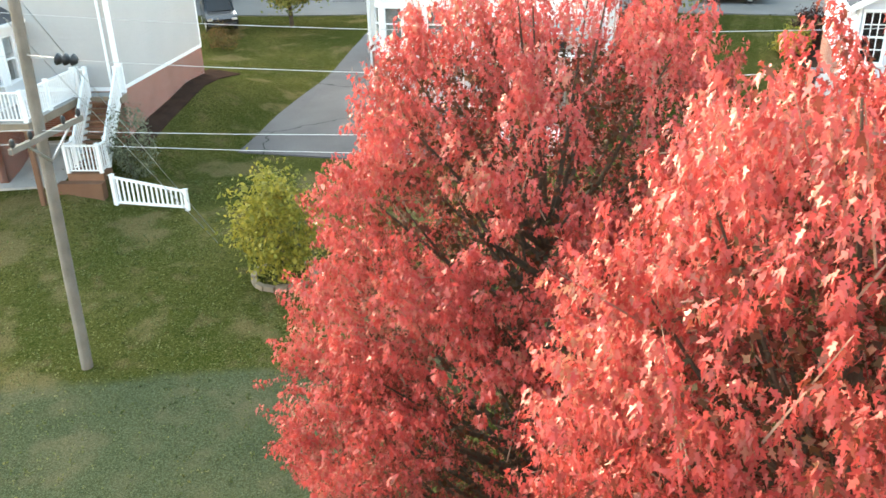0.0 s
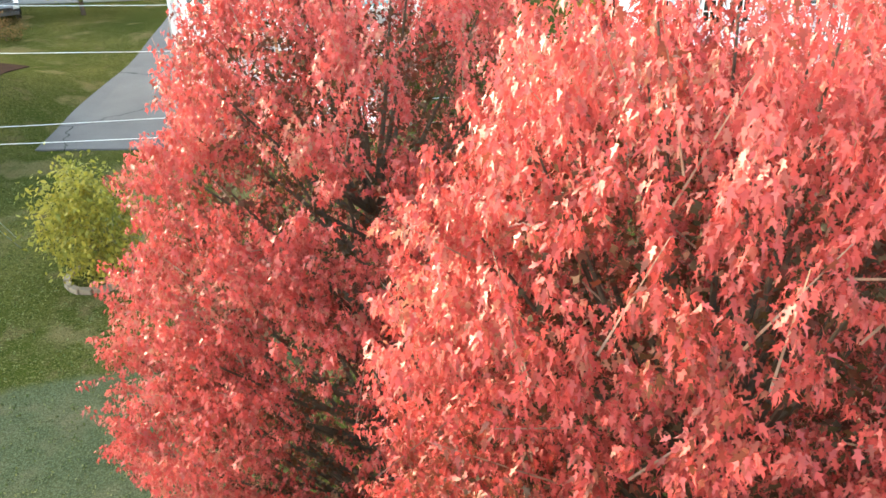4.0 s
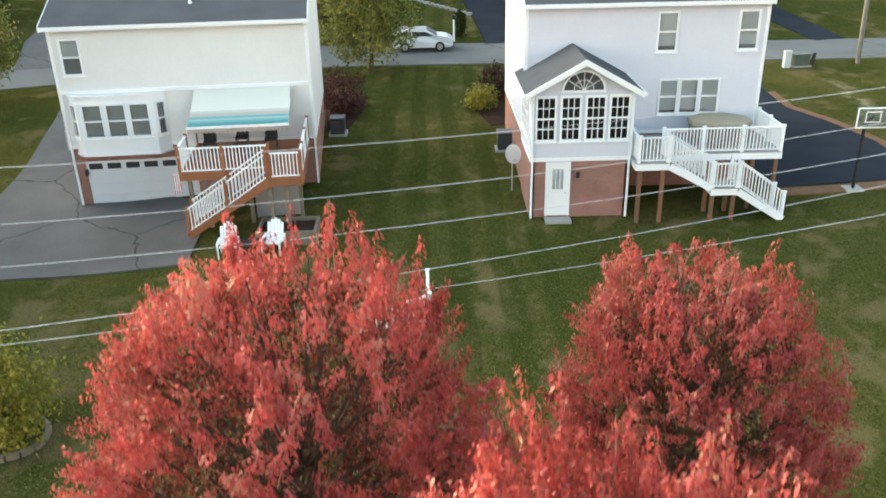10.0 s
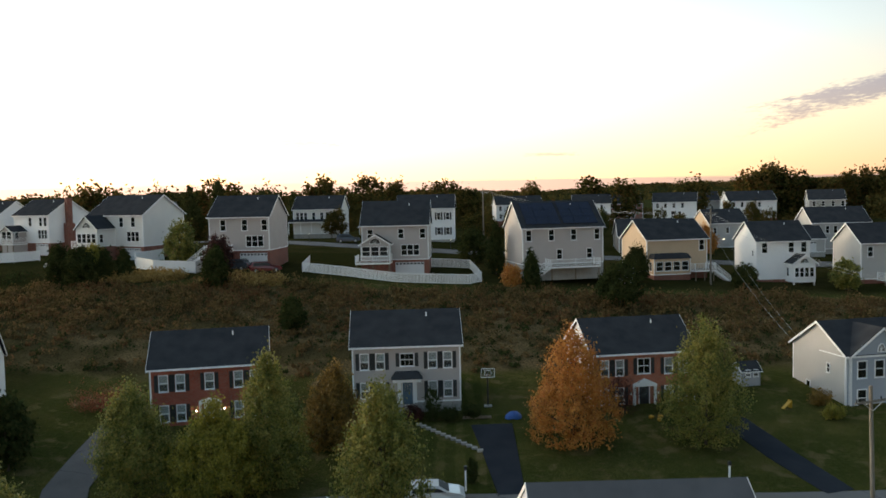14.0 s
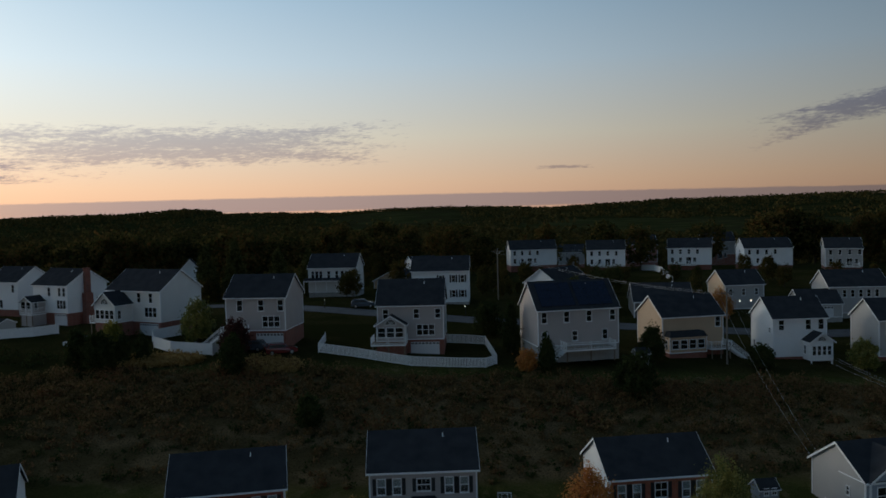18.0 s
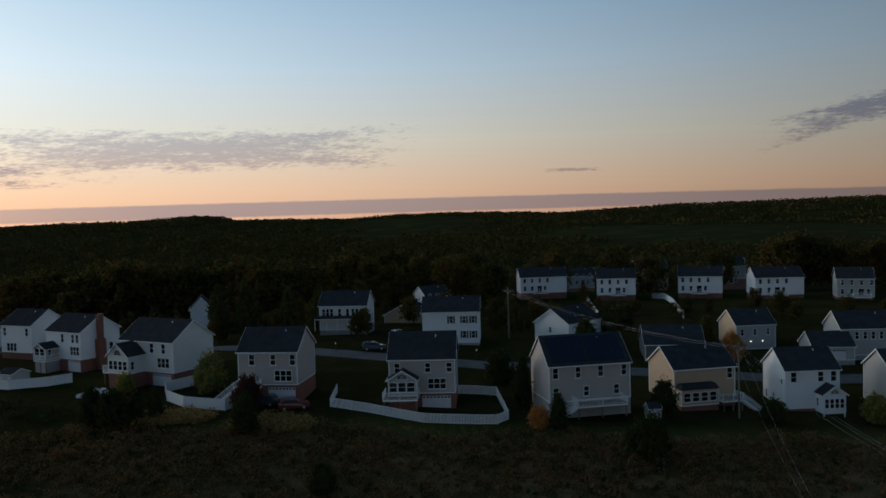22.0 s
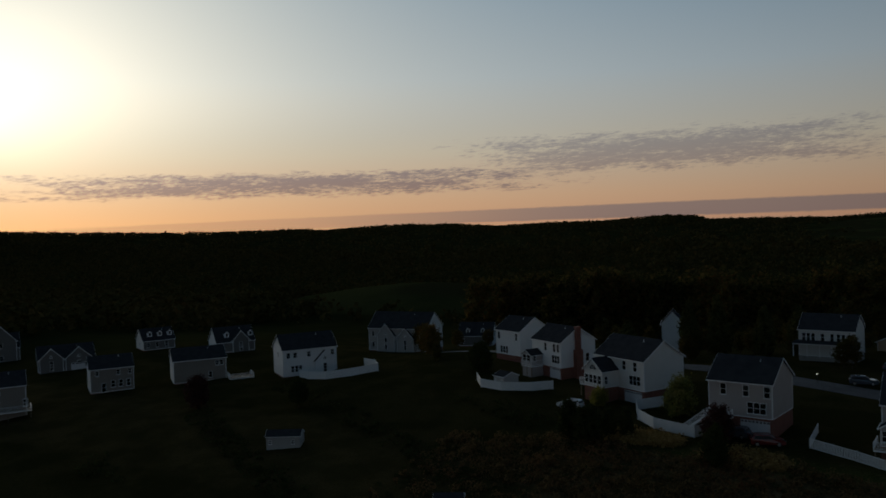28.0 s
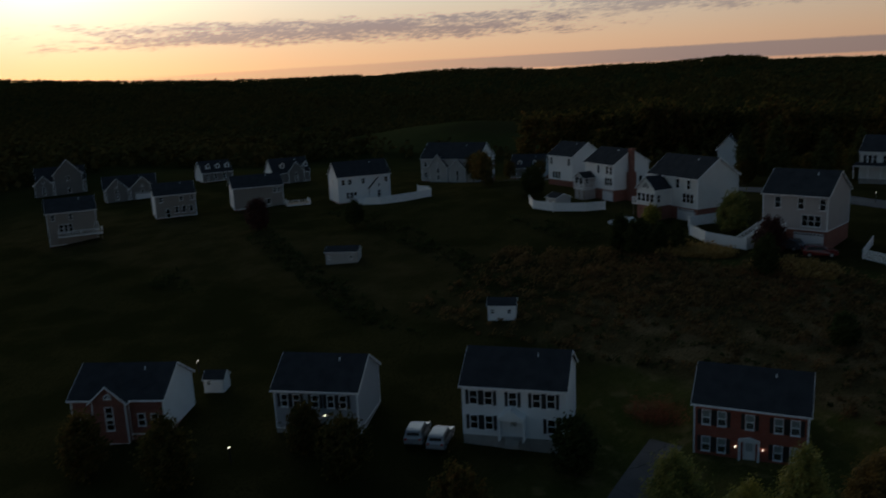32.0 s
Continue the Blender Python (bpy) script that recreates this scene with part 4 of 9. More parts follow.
def make_ground():
    """One sheet of rings round a point between the near houses, finer ahead, out to the horizon."""
    n = 205
    rings = 8 * np.sinh(np.linspace(0, math.asinh(5200 / 8), n))[1:]
    turn = np.radians(np.concatenate([np.arange(-60, 85, 0.7), np.arange(85, 300, 5.0)]))
    cx, cy = -5.0, 2.0
    gx, gy = cx - rings[:, None] * np.sin(turn), cy + rings[:, None] * np.cos(turn)
    verts = np.stack([gx, gy, ground(gx, gy)], -1).reshape(-1, 3).tolist()
    m = len(turn)
    verts.append((cx, cy, gz(cx, cy)))
    faces = [(r * m + c, r * m + (c + 1) % m, (r + 1) * m + (c + 1) % m, (r + 1) * m + c) for r in range(n - 2) for c in range(m)]
    faces = [f[::-1] for f in faces] + [(len(verts) - 1, (c + 1) % m, c)[::-1] for c in range(m)]
    me = grid_mesh("ground", verts, faces, LAWN)
    me.polygons.foreach_set("use_smooth", [True] * len(me.polygons))
    return tagged(new("ground", me), "mown lawns, brushy bank and rolling wooded hills", "ground", kind="structure")


make_ground()


def strip(name, centre, width, mat, label, category, lift=0.05, kind="structure", thick=0.25):
    """A paved band laid over the ground along a line of points."""
    pts = []
    for (x0, y0), (x1, y1) in zip(centre, centre[1:]):
        k = max(1, int(math.hypot(x1 - x0, y1 - y0) / 1.5))
        pts += [(x0 + (x1 - x0) * s / k, y0 + (y1 - y0) * s / k) for s in range(k)]
    pts.append(centre[-1])
    bm, rings = bmesh.new(), []
    for k, (x, y) in enumerate(pts):
        ax, ay = pts[max(k - 2, 0)]
        bx, by = pts[min(k + 2, len(pts) - 1)]
        d = math.hypot(bx - ax, by - ay)
        nx, ny = -(by - ay) / d, (bx - ax) / d
        w = width[0] + (width[1] - width[0]) * k / (len(pts) - 1) if isinstance(width, tuple) else width
        ring = []
        for s in (-0.5, -0.25, 0, 0.25, 0.5):
            px, py = x + nx * w * s, y + ny * w * s
            ring.append(bm.verts.new((px, py, gz(px, py) + lift)))
        low = [bm.verts.new(ring[0].co - Vector((0, 0, thick))), bm.verts.new(ring[-1].co - Vector((0, 0, thick)))]
        rings.append([low[0], *ring, low[1]])
    for a, b in zip(rings, rings[1:]):
        for k in range(6):
            bm.faces.new((a[k + 1], a[k], b[k], b[k + 1]))
    bm.faces.new(rings[0])
    bm.faces.new(rings[-1][::-1])
    return tagged(new(name, mesh_of(name, bm, mat)), label, category, kind=kind)


# ---- plants ----
LEAF_LOBED = np.array([(0, -0.5), (0.44, -0.1), (0.14, 0.06), (0.06, 0.62), (-0.14, 0.12), (-0.48, 0.02), (-0.2, -0.2)])
LEAF_QUAD = np.array([(0, -0.5), (0.4, -0.05), (0.06, 0.52), (-0.42, 0.1)])
LEAF_PLAIN = np.array([(0, -0.5), (0.26, -0.15), (0.22, 0.2), (0, 0.55), (-0.22, 0.2), (-0.26, -0.15)])


def mirrored(half):
    """A leaf outline from its right half: from the stalk at the origin up to the tip."""
    return np.array(list(half) + [(-x, y) for x, y in half[-2:0:-1]])


MAPLE_NEAR = mirrored([(0, 0), (0.24, 0.06), (0.13, 0.26), (0.40, 0.56), (0.12, 0.58), (0.13, 0.80), (0, 1.15)])
MAPLE_FAR = mirrored([(0, 0), (0.25, 0.05), (0.14, 0.28), (0.42, 0.54), (0.13, 0.60), (0, 1.10)])


def hung_leaves(name, base, tipward, face, sizes, mat, outline, rng):
    """Leaves on their stalks: each starts at its base, runs towards its tip, folds a little along the midrib and hangs at the end."""
    n, k = len(base), len(outline)
    u = tipward / np.maximum(np.linalg.norm(tipward, axis=1, keepdims=True), 1e-6)
    f = face - u * np.sum(face * u, 1, keepdims=True)
    f /= np.maximum(np.linalg.norm(f, axis=1, keepdims=True), 1e-6)
    v = np.cross(u, f)
    ox, oy = outline[:, 0], outline[:, 1]
    fold = (0.15 + 0.5 * rng.random((n, 1))) * np.abs(ox)[None] - (0.15 + 0.35 * rng.random((n, 1))) * (oy ** 2)[None]
    co = base[:, None] + sizes[:, None, None] * (ox[None, :, None] * v[:, None] + oy[None, :, None] * u[:, None] + fold[:, :, None] * f[:, None])
    me = bpy.data.meshes.new(name)
    me.vertices.add(n * k)
    me.vertices.foreach_set("co", co.astype(np.float32).ravel())
    me.loops.add(n * k)
    me.loops.foreach_set("vertex_index", np.arange(n * k, dtype=np.int32))
    me.polygons.add(n)
    me.polygons.foreach_set("loop_start", np.arange(0, n * k, k, dtype=np.int32))
    me.polygons.foreach_set("loop_total", np.full(n, k, dtype=np.int32))
    me.update(calc_edges=True)
    me.materials.append(mat)
    return me


def leaves_mesh(name, places, facing, sizes, mat, outline, rng, droop=0.6):
    """Many single leaves in one mesh: each a flat outline, turned to its own facing, with a little curl."""
    n, k = len(places), len(outline)
    f = facing / np.maximum(np.linalg.norm(facing, axis=1, keepdims=True), 1e-6)
    ref = rng.normal(size=(n, 3)) * 0.6 + np.array([0, 0, -1.0])
    u = ref - f * np.sum(ref * f, 1, keepdims=True)
    u /= np.maximum(np.linalg.norm(u, axis=1, keepdims=True), 1e-6)
    v = np.cross(f, u)
    ox, oy = outline[:, 0], outline[:, 1]
    curl = -droop * (ox ** 2 + 0.5 * oy ** 2)
    co = places[:, None] + sizes[:, None, None] * (ox[None, :, None] * v[:, None] + oy[None, :, None] * u[:, None] + curl[None, :, None] * f[:, None])
    me = bpy.data.meshes.new(name)
    me.vertices.add(n * k)
    me.vertices.foreach_set("co", co.astype(np.float32).ravel())
    me.loops.add(n * k)
    me.loops.foreach_set("vertex_index", np.arange(n * k, dtype=np.int32))
    me.polygons.add(n)
    me.polygons.foreach_set("loop_start", np.arange(0, n * k, k, dtype=np.int32))
    me.polygons.foreach_set("loop_total", np.full(n, k, dtype=np.int32))
    me.update(calc_edges=True)
    me.materials.append(mat)
    return me


def crown_points(rng, n_clumps, per, radii, centre, clump, hollow=0.35, taper=0.0, lumps=7, lump=0.22):
    """Leaf places in clumps through an uneven crown, thicker towards its outside."""
    d = rng.normal(size=(n_clumps, 3))
    d /= np.linalg.norm(d, axis=1, keepdims=True)
    dirs = rng.normal(size=(lumps, 3))
    dirs /= np.linalg.norm(dirs, axis=1, keepdims=True)
    swell = 1 + lump * np.clip((np.max(d @ dirs.T, 1) - 0.62) * 3.0, -0.6, 1)
    r = (hollow + (1 - hollow) * rng.random(n_clumps) ** 0.45) * swell
    c = d * r[:, None]
    if taper:
        c[:, :2] *= (1 - taper * (c[:, 2:3] + 1) / 2)
    c = c * np.array(radii)
    out = d * np.array([1, 1, 0.8])
    stretch = rng.random((n_clumps, 1, 1)) * 0.9 + 0.4
    jit = rng.normal(size=(n_clumps, per, 3)) * clump * 0.36
    along = rng.normal(size=(n_clumps, per, 1)) * clump * 0.75 * stretch
    axis = out * 0.7 + np.array([0, 0, 0.9]) + rng.normal(size=(n_clumps, 3)) * 0.35
    axis /= np.linalg.norm(axis, axis=1, keepdims=True)
    p = c[:, None] + jit + along * axis[:, None]
    f = d[:, None] * 0.7 + np.array([0, 0, 0.45]) + rng.normal(size=(n_clumps, per, 3)) * 0.9
    return (p.reshape(-1, 3) + np.array(centre)), f.reshape(-1, 3), c + np.array(centre)


def tree(label, x, y, height, radii, mat, clumps=160, per=26, leaf=0.16, clump=0.5, trunk=0.14, seed=1, outline=LEAF_PLAIN, name="tree", group="", taper=0.0, crown_z=None,
         hollow=0.35, category="tree", limbs=26, lump=0.22, bark=None, sink=0.15, nlump=7):
    rng = np.random.default_rng(seed)
    ob = thing(name, label, category, pose(x, y, gz(x, y)), group)
    cz = crown_z if crown_z is not None else height - radii[2]
    p, f, cl = crown_points(rng, clumps, per, radii, (0, 0, cz), clump, hollow, taper, nlump, lump)
    keep = p[:, 2] > 0.08
    p, f = p[keep], f[keep]
    sizes = leaf * (0.65 + 0.7 * rng.random(len(p)))
    part("crown", leaves_mesh("crown", p, f, sizes, mat, outline, rng), None, ob)
    if trunk:
        bm = bmesh.new()
        top = cz + radii[2] * 0.55
        line = [(0, 0, -sink), (0, 0, 0.1), *[(rng.normal() * 0.05 * k, rng.normal() * 0.05 * k, top * k / 5) for k in range(1, 6)]]
        tube(bm, line, [trunk * 1.35, trunk * 1.1, *[trunk * (1 - 0.17 * k) for k in range(1, 6)]], 10)
        part("trunk", bm, bark or BARK, ob)
        bm = bmesh.new()
        pick = cl[rng.permutation(len(cl))[:limbs]]
        for q in pick:
            h0 = max(0.25 * top, min(top * 0.95, q[2] - 0.55 * math.hypot(q[0], q[1])))
            mid = (q[0] * 0.45, q[1] * 0.45, h0 + (q[2] - h0) * 0.35)
            r0 = trunk * 0.38
            tube(bm, [(0, 0, h0), mid, tuple(q)], [r0, r0 * 0.6, 0.012], 5)
        part("branchwork", bm, bark or BARK, ob)
    return ob


def shrub(label, x, y, r, h, mat, seed, name="shrub", leaf=0.1, clumps=50, per=22, group="", category="shrub"):
    return tree(label, x, y, h, (r, r, h / 2), mat, clumps, per, leaf, r * 0.35, 0.03, seed, name=name, group=group, crown_z=h * 0.52, hollow=0.45, category=category, limbs=10)


# ---- roads and drives ----
strip("road", [(160, 32), (90, 27), (45, 25.2), (20, 25.3), (0, 26.2), (-12, 26.4), (-24, 24.6), (-36, 20), (-50, 11.5), (-70, -2), (-95, -22), (-130, -50)], 5.6, ROADTOP,
      "worn grey asphalt street through the houses", "street")


def apron(label, left, right, mat, lift=0.06):
    """A paved surface between two edge lines, each with the same number of corners."""
    bm, rings = bmesh.new(), []
    for k in range(len(left) - 1):
        n = 5
        for s in range(n + (k == len(left) - 2)):
            f = s / n
            a = Vector(left[k]).lerp(Vector(left[k + 1]), f)
            b = Vector(right[k]).lerp(Vector(right[k + 1]), f)
            ring = []
            for j in range(13):
                p = a.lerp(b, j / 12)
                ring.append(bm.verts.new((p.x, p.y, gz(p.x, p.y) + lift)))
            low = [bm.verts.new(v.co - Vector((0, 0, 0.25))) for v in (ring[0], ring[-1])]
            rings.append([low[0], *ring, low[1]])
    for a, b in zip(rings, rings[1:]):
        for k in range(14):
            bm.faces.new((a[k], a[k + 1], b[k + 1], b[k]))
    bm.faces.new(rings[0][::-1])
    bm.faces.new(rings[-1])
    bmesh.ops.recalc_face_normals(bm, faces=bm.faces)
    return tagged(new("driveway", mesh_of("driveway", bm, mat)), label, "driveway", kind="structure")


apron("cracked grey asphalt driveway and turning pad beside a cream house", [(-26.0, 23.2), (-23.7, 13.3), (-23.1, 8.9), (-22.7, 4.7), (-22.35, 1.2), (-21.7, -3.1)],
      [(-22.6, 23.8), (-19.4, 13.3), (-18.9, 8.9), (-16.0, 4.4), (-12.9, 2.6), (-12.8, -2.6)], ASPHALT)
apron("freshly sealed dark driveway and parking pad beside a grey house", [(10.6, 23.0), (10.2, 16.0), (9.7, 12.6), (9.6, 10.3), (9.6, 7.2), (9.6, 5.6), (9.8, 2.3)],
      [(14.0, 23.0), (14.8, 16.0), (14.7, 12.6), (15.8, 10.3), (16.8, 7.2), (16.8, 5.6), (15.4, 2.8)], ASPHALT_NEW)
strip("driveway", [(1.1, 28.8), (0.6, 41.5)], (1.9, 3.5), ASPHALT_NEW, "freshly sealed dark driveway beside a grey house", "driveway", 0.06)
strip("driveway", [(23.9, 28.0), (22.2, 34), (20.8, 42)], (2.2, 2.8), ASPHALT_NEW, "dark sealed driveway beside a brick house", "driveway", 0.06)
strip("driveway", [(-29, 24.5), (-31, 31), (-31.5, 43)], 3.2, ASPHALT, "grey asphalt driveway beside a brick house", "driveway", 0.06)
strip("road", [(-120, 150), (-90, 146), (-60, 138), (-30, 128), (0, 121), (30, 119), (60, 117), (110, 116)], 6.0, ASPHALT, "dim upper street behind the houses", "street")

# ---- houses ----
def row(*xs, z=3.2, w=0.9, h=1.45, **k):
    return [(x, z, w, h, k) for x in xs]


house_b = house("pale grey vinyl-sided house with a brick basement", -0.2, 2.9, 0.0, 0, 9.4, 7.9, 2.4, 7.52, 2.22, LAVENDER, ROOF, BRICK,
                front=row(5.1, 8.25, z=5.6, w=0.82, h=1.55, blind=0.9) + row(5.35, 6.17, 6.99, z=3.1, w=0.8, h=1.45, blind=0.93), lapped=True, plumb=((0.12, 0.235),), over=0.22, side=(0.06, 0.08))
house_a = house("cream vinyl-sided house with a bay window and garage", -18.75, 3.5, -0.8, 4.2, 10.0, 8.3, 2.95, 7.78, 1.8, CREAM, ROOF, BRICK,
                front=row(0.35, z=5.88, w=0.8, h=1.45, cols=1, rows=2, blind=0.5), lapped=True, garage=(0.45, 0.32, 4.5, 2.0, 6), plumb=((0.54, 0.13),), over=0.22, side=(0.2, 0.05))
house_i = house("grey vinyl-sided house with a brick basement", -34.15, -8.2, -0.35, 14.6, 10.0, 8.4, 2.6, 8.0, 2.4, GREYSIDE, ROOF, BRICK, lapped=True,
                front=row(5.0, z=6.0, w=0.9, h=1.5), right=())
house_c2 = house("taupe house with white trim and black shutters", -11.45, 44.7, 3.5, 2.2, 9.6, 8.0, 0.5, 5.6, 2.5, TAUPE, ROOF_DARK, CONCRETE, shutters=SHUTTER,
                 front=row(0.65, 2.05, 6.7, 8.05, z=3.45, w=0.82, h=1.5, blind=0.6) + row(0.65, 2.05, 6.7, 8.05, z=0.85, w=0.82, h=1.5, blind=0.6) + row(4.2, z=3.7, w=1.3, h=1.2, cols=3), door=(4.4, 0.3, BLUE_DOOR))
BRICK_DEEP = brickwork("deep_red_brick", (0.31, 0.058, 0.032), (0.37, 0.085, 0.05), (0.27, 0.15, 0.115))
house_c1 = house("red brick house with white trim and black shutters", -28.7, 42.7, 2.35, 11.2, 9.9, 8.0, 0.02, 5.6, 2.5, WHITESIDE, ROOF_DARK, BRICK, shutters=SHUTTER, front_mat=BRICK_DEEP,
                 front=row(0.7, 2.1, 4.55, 7.0, 8.4, z=3.5, w=0.82, h=1.5, blind=0.6) + row(0.7, 2.1, 7.0, 8.4, z=0.85, w=0.82, h=1.5, blind=0.6), door=(4.5, 0.3))
house_c3 = house("orange brick house with white trim and dark shutters", 9.95, 45.0, 2.35, 7.2, 9.6, 8.0, 0.02, 5.5, 2.5, WHITESIDE, ROOF_DARK, BRICK, shutters=SHUTTER, front_mat=BRICK_ORANGE,
                 front=row(0.7, 2.1, 6.7, 8.05, z=3.4, w=0.82, h=1.5, blind=0.6) + row(0.7, 2.1, 6.7, 8.05, z=0.85, w=0.82, h=1.5, blind=0.6) + row(4.15, z=3.5, w=1.25, h=1.45, cols=2), door=(4.35, 0.3, SHUTTER))
BLUESIDE = lap_siding("blue_grey_siding", (0.34, 0.38, 0.44), (0.30, 0.335, 0.39))
house_c4 = house("blue-grey house with a front gable and pale sides", 32.2, 44.0, 2.0, 10.8, 11.0, 7.6, 0.3, 5.4, 2.4, GREYSIDE, ROOF_DARK, CONCRETE, front_mat=BLUESIDE, front=row(7.2, 9.2, z=3.2, w=0.9, h=1.4) + row(7.2, 9.2, z=0.9, w=0.9, h=1.4),
                 left=row(5.0, z=3.4, w=0.5, h=0.9) + row(2.0, z=0.9, w=0.7, h=1.2))
house_e3 = house("white house with black shutters and a porch", -48.2, 32.6, 4.0, 20.7, 10.1, 8.0, 0.3, 5.4, 2.5, WHITESIDE, ROOF_DARK, CONCRETE, shutters=SHUTTER,
                 front=row(0.7, 2.2, 4.6, 6.9, 8.3, z=3.4, w=0.85, h=1.5) + row(0.7, 2.2, 8.3, z=0.85, w=0.85, h=1.5), door=(4.6, 0.3))
MID_BLUE = lap_siding("mid_blue_siding", (0.36, 0.38, 0.42), (0.32, 0.34, 0.375))
house_e2 = house("pale blue-grey house with dark shutters", -65.1, 23.5, 4.4, 24.7, 8.8, 7.8, 0.2, 4.4, 2.4, MID_BLUE, ROOF_DARK, CONCRETE, shutters=SHUTTER, front=row(0.7, 2.0, 4.0, 5.6, 6.9, z=2.5, w=0.8, h=1.4))
# darker copy of the red brick; the dimness of dusk is in its colour
BRICK_DUSK = brickwork("dusk_red_brick", (0.20, 0.06, 0.042), (0.26, 0.085, 0.06), (0.22, 0.14, 0.11))
house_e1 = house("dark brick house with a front gable and white trim", -83.3, 12.1, 4.1, 31.4, 9.9, 7.8, 0.02, 3.9, 2.4, WHITESIDE, ROOF_DARK, BRICK, front_mat=BRICK_DUSK, front=row(0.8, 7.0, 8.4, z=0.9, w=0.85, h=1.4))
# upper row
house_d2 = house("pale house with an arched sunroom and garages", -60.6, 108.9, 12.9, -27.0, 12.0, 9.0, 2.4, 7.4, 3.0, CREAM, ROOF_DARK, BRICK_DUSK, front=row(6.8, 9.4, z=5.4, w=0.95, h=1.65) + row(8.4, 9.3, 10.2, z=3.1, w=0.95, h=1.65), garage=(7.2, 0.1, 4.2, 2.0))
house_d3 = house("taupe house with a brick basement and garage", -37.4, 95.6, 12.3, -7.0, 9.2, 9.0, 2.5, 7.5, 3.0, TAUPE, ROOF_DARK, BRICK_DUSK, front=row(1.7, 5.0, 8.0, z=5.4, w=0.95, h=1.7) + row(5.6, 6.5, 7.4, z=3.0, w=0.95, h=1.7), garage=(4.6, 0.1, 4.2, 2.0))
house_d4 = house("taupe house with an arched sunroom and garage", -14.7, 95.3, 10.4, -2.5, 9.9, 8.5, 2.5, 7.7, 3.4, TAUPE, ROOF_DARK, BRICK_DUSK, front=row(0.8, 5.4, 8.6, z=5.6, w=0.9, h=1.5) + row(5.8, 6.7, 7.6, z=3.1, w=0.95, h=1.65), garage=(4.9, 0.1, 4.3, 2.0))
house_d5 = house("taupe house with solar panels on its roof", 8.7, 90.2, 10.9, 11.5, 12.3, 8.8, 1.2, 6.5, 3.6, TAUPE, ROOF_DARK, CONCRETE, front=row(0.5, 3.9, 7.3, 10.9, z=4.5, w=0.9, h=1.65) + row(0.5, 5.1, 9.7, z=1.8, w=0.9, h=1.5))
house_d6 = house("tan house with a brick foundation and a deck", 28.6, 98.3, 8.6, 12.0, 10.2, 8.8, 1.0, 6.2, 2.8, TAN, ROOF_DARK, BRICK_DUSK, front=row(8.8, z=4.3, w=0.95, h=1.7))
house_d7 = house("white house with an arched sunroom", 45.5, 98.3, 7.3, 3.0, 8.4, 8.0, 1.0, 6.9, 2.8, WHITESIDE, ROOF_DARK, BRICK_DUSK, front=row(0.8, 5.0, 7.0, z=5.0, w=0.95, h=1.65), left=row(0.8, 3.4, z=1.4, w=0.7, h=1.3) + row(6.4, z=4.5, w=0.7, h=0.9))
house_d8 = house("grey house with a brick foundation", 61.5, 98.0, 7.2, 3.0, 10.0, 8.0, 0.8, 6.4, 2.8, GREYSIDE, ROOF_DARK, BRICK_DUSK, front=row(1.0, 4.0, z=4.2, w=0.95, h=1.65))
house_d1 = house("white house with a tall brick chimney", -79.4, 121.8, 13.2, -28.0, 9.3, 8.4, 2.3, 7.2, 2.6, WHITESIDE, ROOF_DARK, BRICK_DUSK, front=row(4.0, 6.8, 8.0, z=5.2, w=0.85, h=1.6) + row(6.4, 7.2, 8.0, z=3.0, w=0.85, h=1.6), right=row(6.0, z=3.0, w=0.95, h=1.65), garage=(5.6, 0.1, 3.4, 2.0))
house("white house at the end of the upper row", -94.0, 133.0, 14.0, -21.3, 8.0, 8.4, 1.0, 6.3, 2.6, WHITESIDE, ROOF_DARK, BRICK_DUSK, front=row(0.6, 6.4, z=4.2, w=0.85, h=1.6) + row(1.4, 2.3, 3.2, z=1.2, w=0.85, h=1.6))
house_f1 = house("pale house with a porch across its front", -34.8, 154.6, 14.2, -5.9, 10.6, 8.4, 0.3, 5.7, 2.8, CREAM, ROOF_DARK, CONCRETE, front=row(0.6, 1.5, 2.4, 4.2, 6.0, 7.2, 8.1, 9.2, z=3.4, w=0.8, h=1.6))
house("pale house with black shutters", -11.3, 138.6, 13.2, -3.4, 11.4, 8.4, 0.3, 6.6, 2.6, WHITESIDE, ROOF_DARK, CONCRETE, shutters=SHUTTER, front=row(5.4, 8.0, 9.8, z=4.2, w=0.8, h=1.5) + row(8.0, 9.8, z=1.2, w=0.8, h=1.5))
FAR_WIN = row(0.9, 3.2, 5.6, 8.0, z=3.9, w=0.85, h=1.4) + row(0.9, 3.2, 7.2, z=1.4, w=0.9, h=1.5) + row(5.2, z=1.0, w=1.5, h=2.0, cols=2)
FAR = []
for lab, fx, fy, fr, fw, fm in (("white", 15.5, 228, 4.0, 14.4, WHITESIDE), ("white", 37.3, 217, -8.6, 11.0, WHITESIDE), ("white", 61.1, 217, -18.4, 12.3, WHITESIDE), ("white", 79.5, 205, -3.0, 13.2, WHITESIDE), ("grey", 98, 196, -17.7, 9.1, GREYSIDE)):
    FAR.append(house("far %s house with dark roof and deck" % lab, fx, fy, 13.2, fr, fw, 8.5, 0.8, 5.7, 2.6, fm, ROOF_DARK, BRICK_DUSK, front=FAR_WIN, left=row(3.5, z=4.0, w=0.7, h=1.2), group="far houses"))
house_m1 = house("tan house with lit porch lamps", 51.5, 138.0, 10.4, 6.7, 8.2, 8.0, 0.2, 5.1, 2.6, TAN, ROOF_DARK, CONCRETE, front_mat=GREYSIDE, front=row(0.8, 3.5, 6.2, z=2.9, w=0.8, h=1.4))
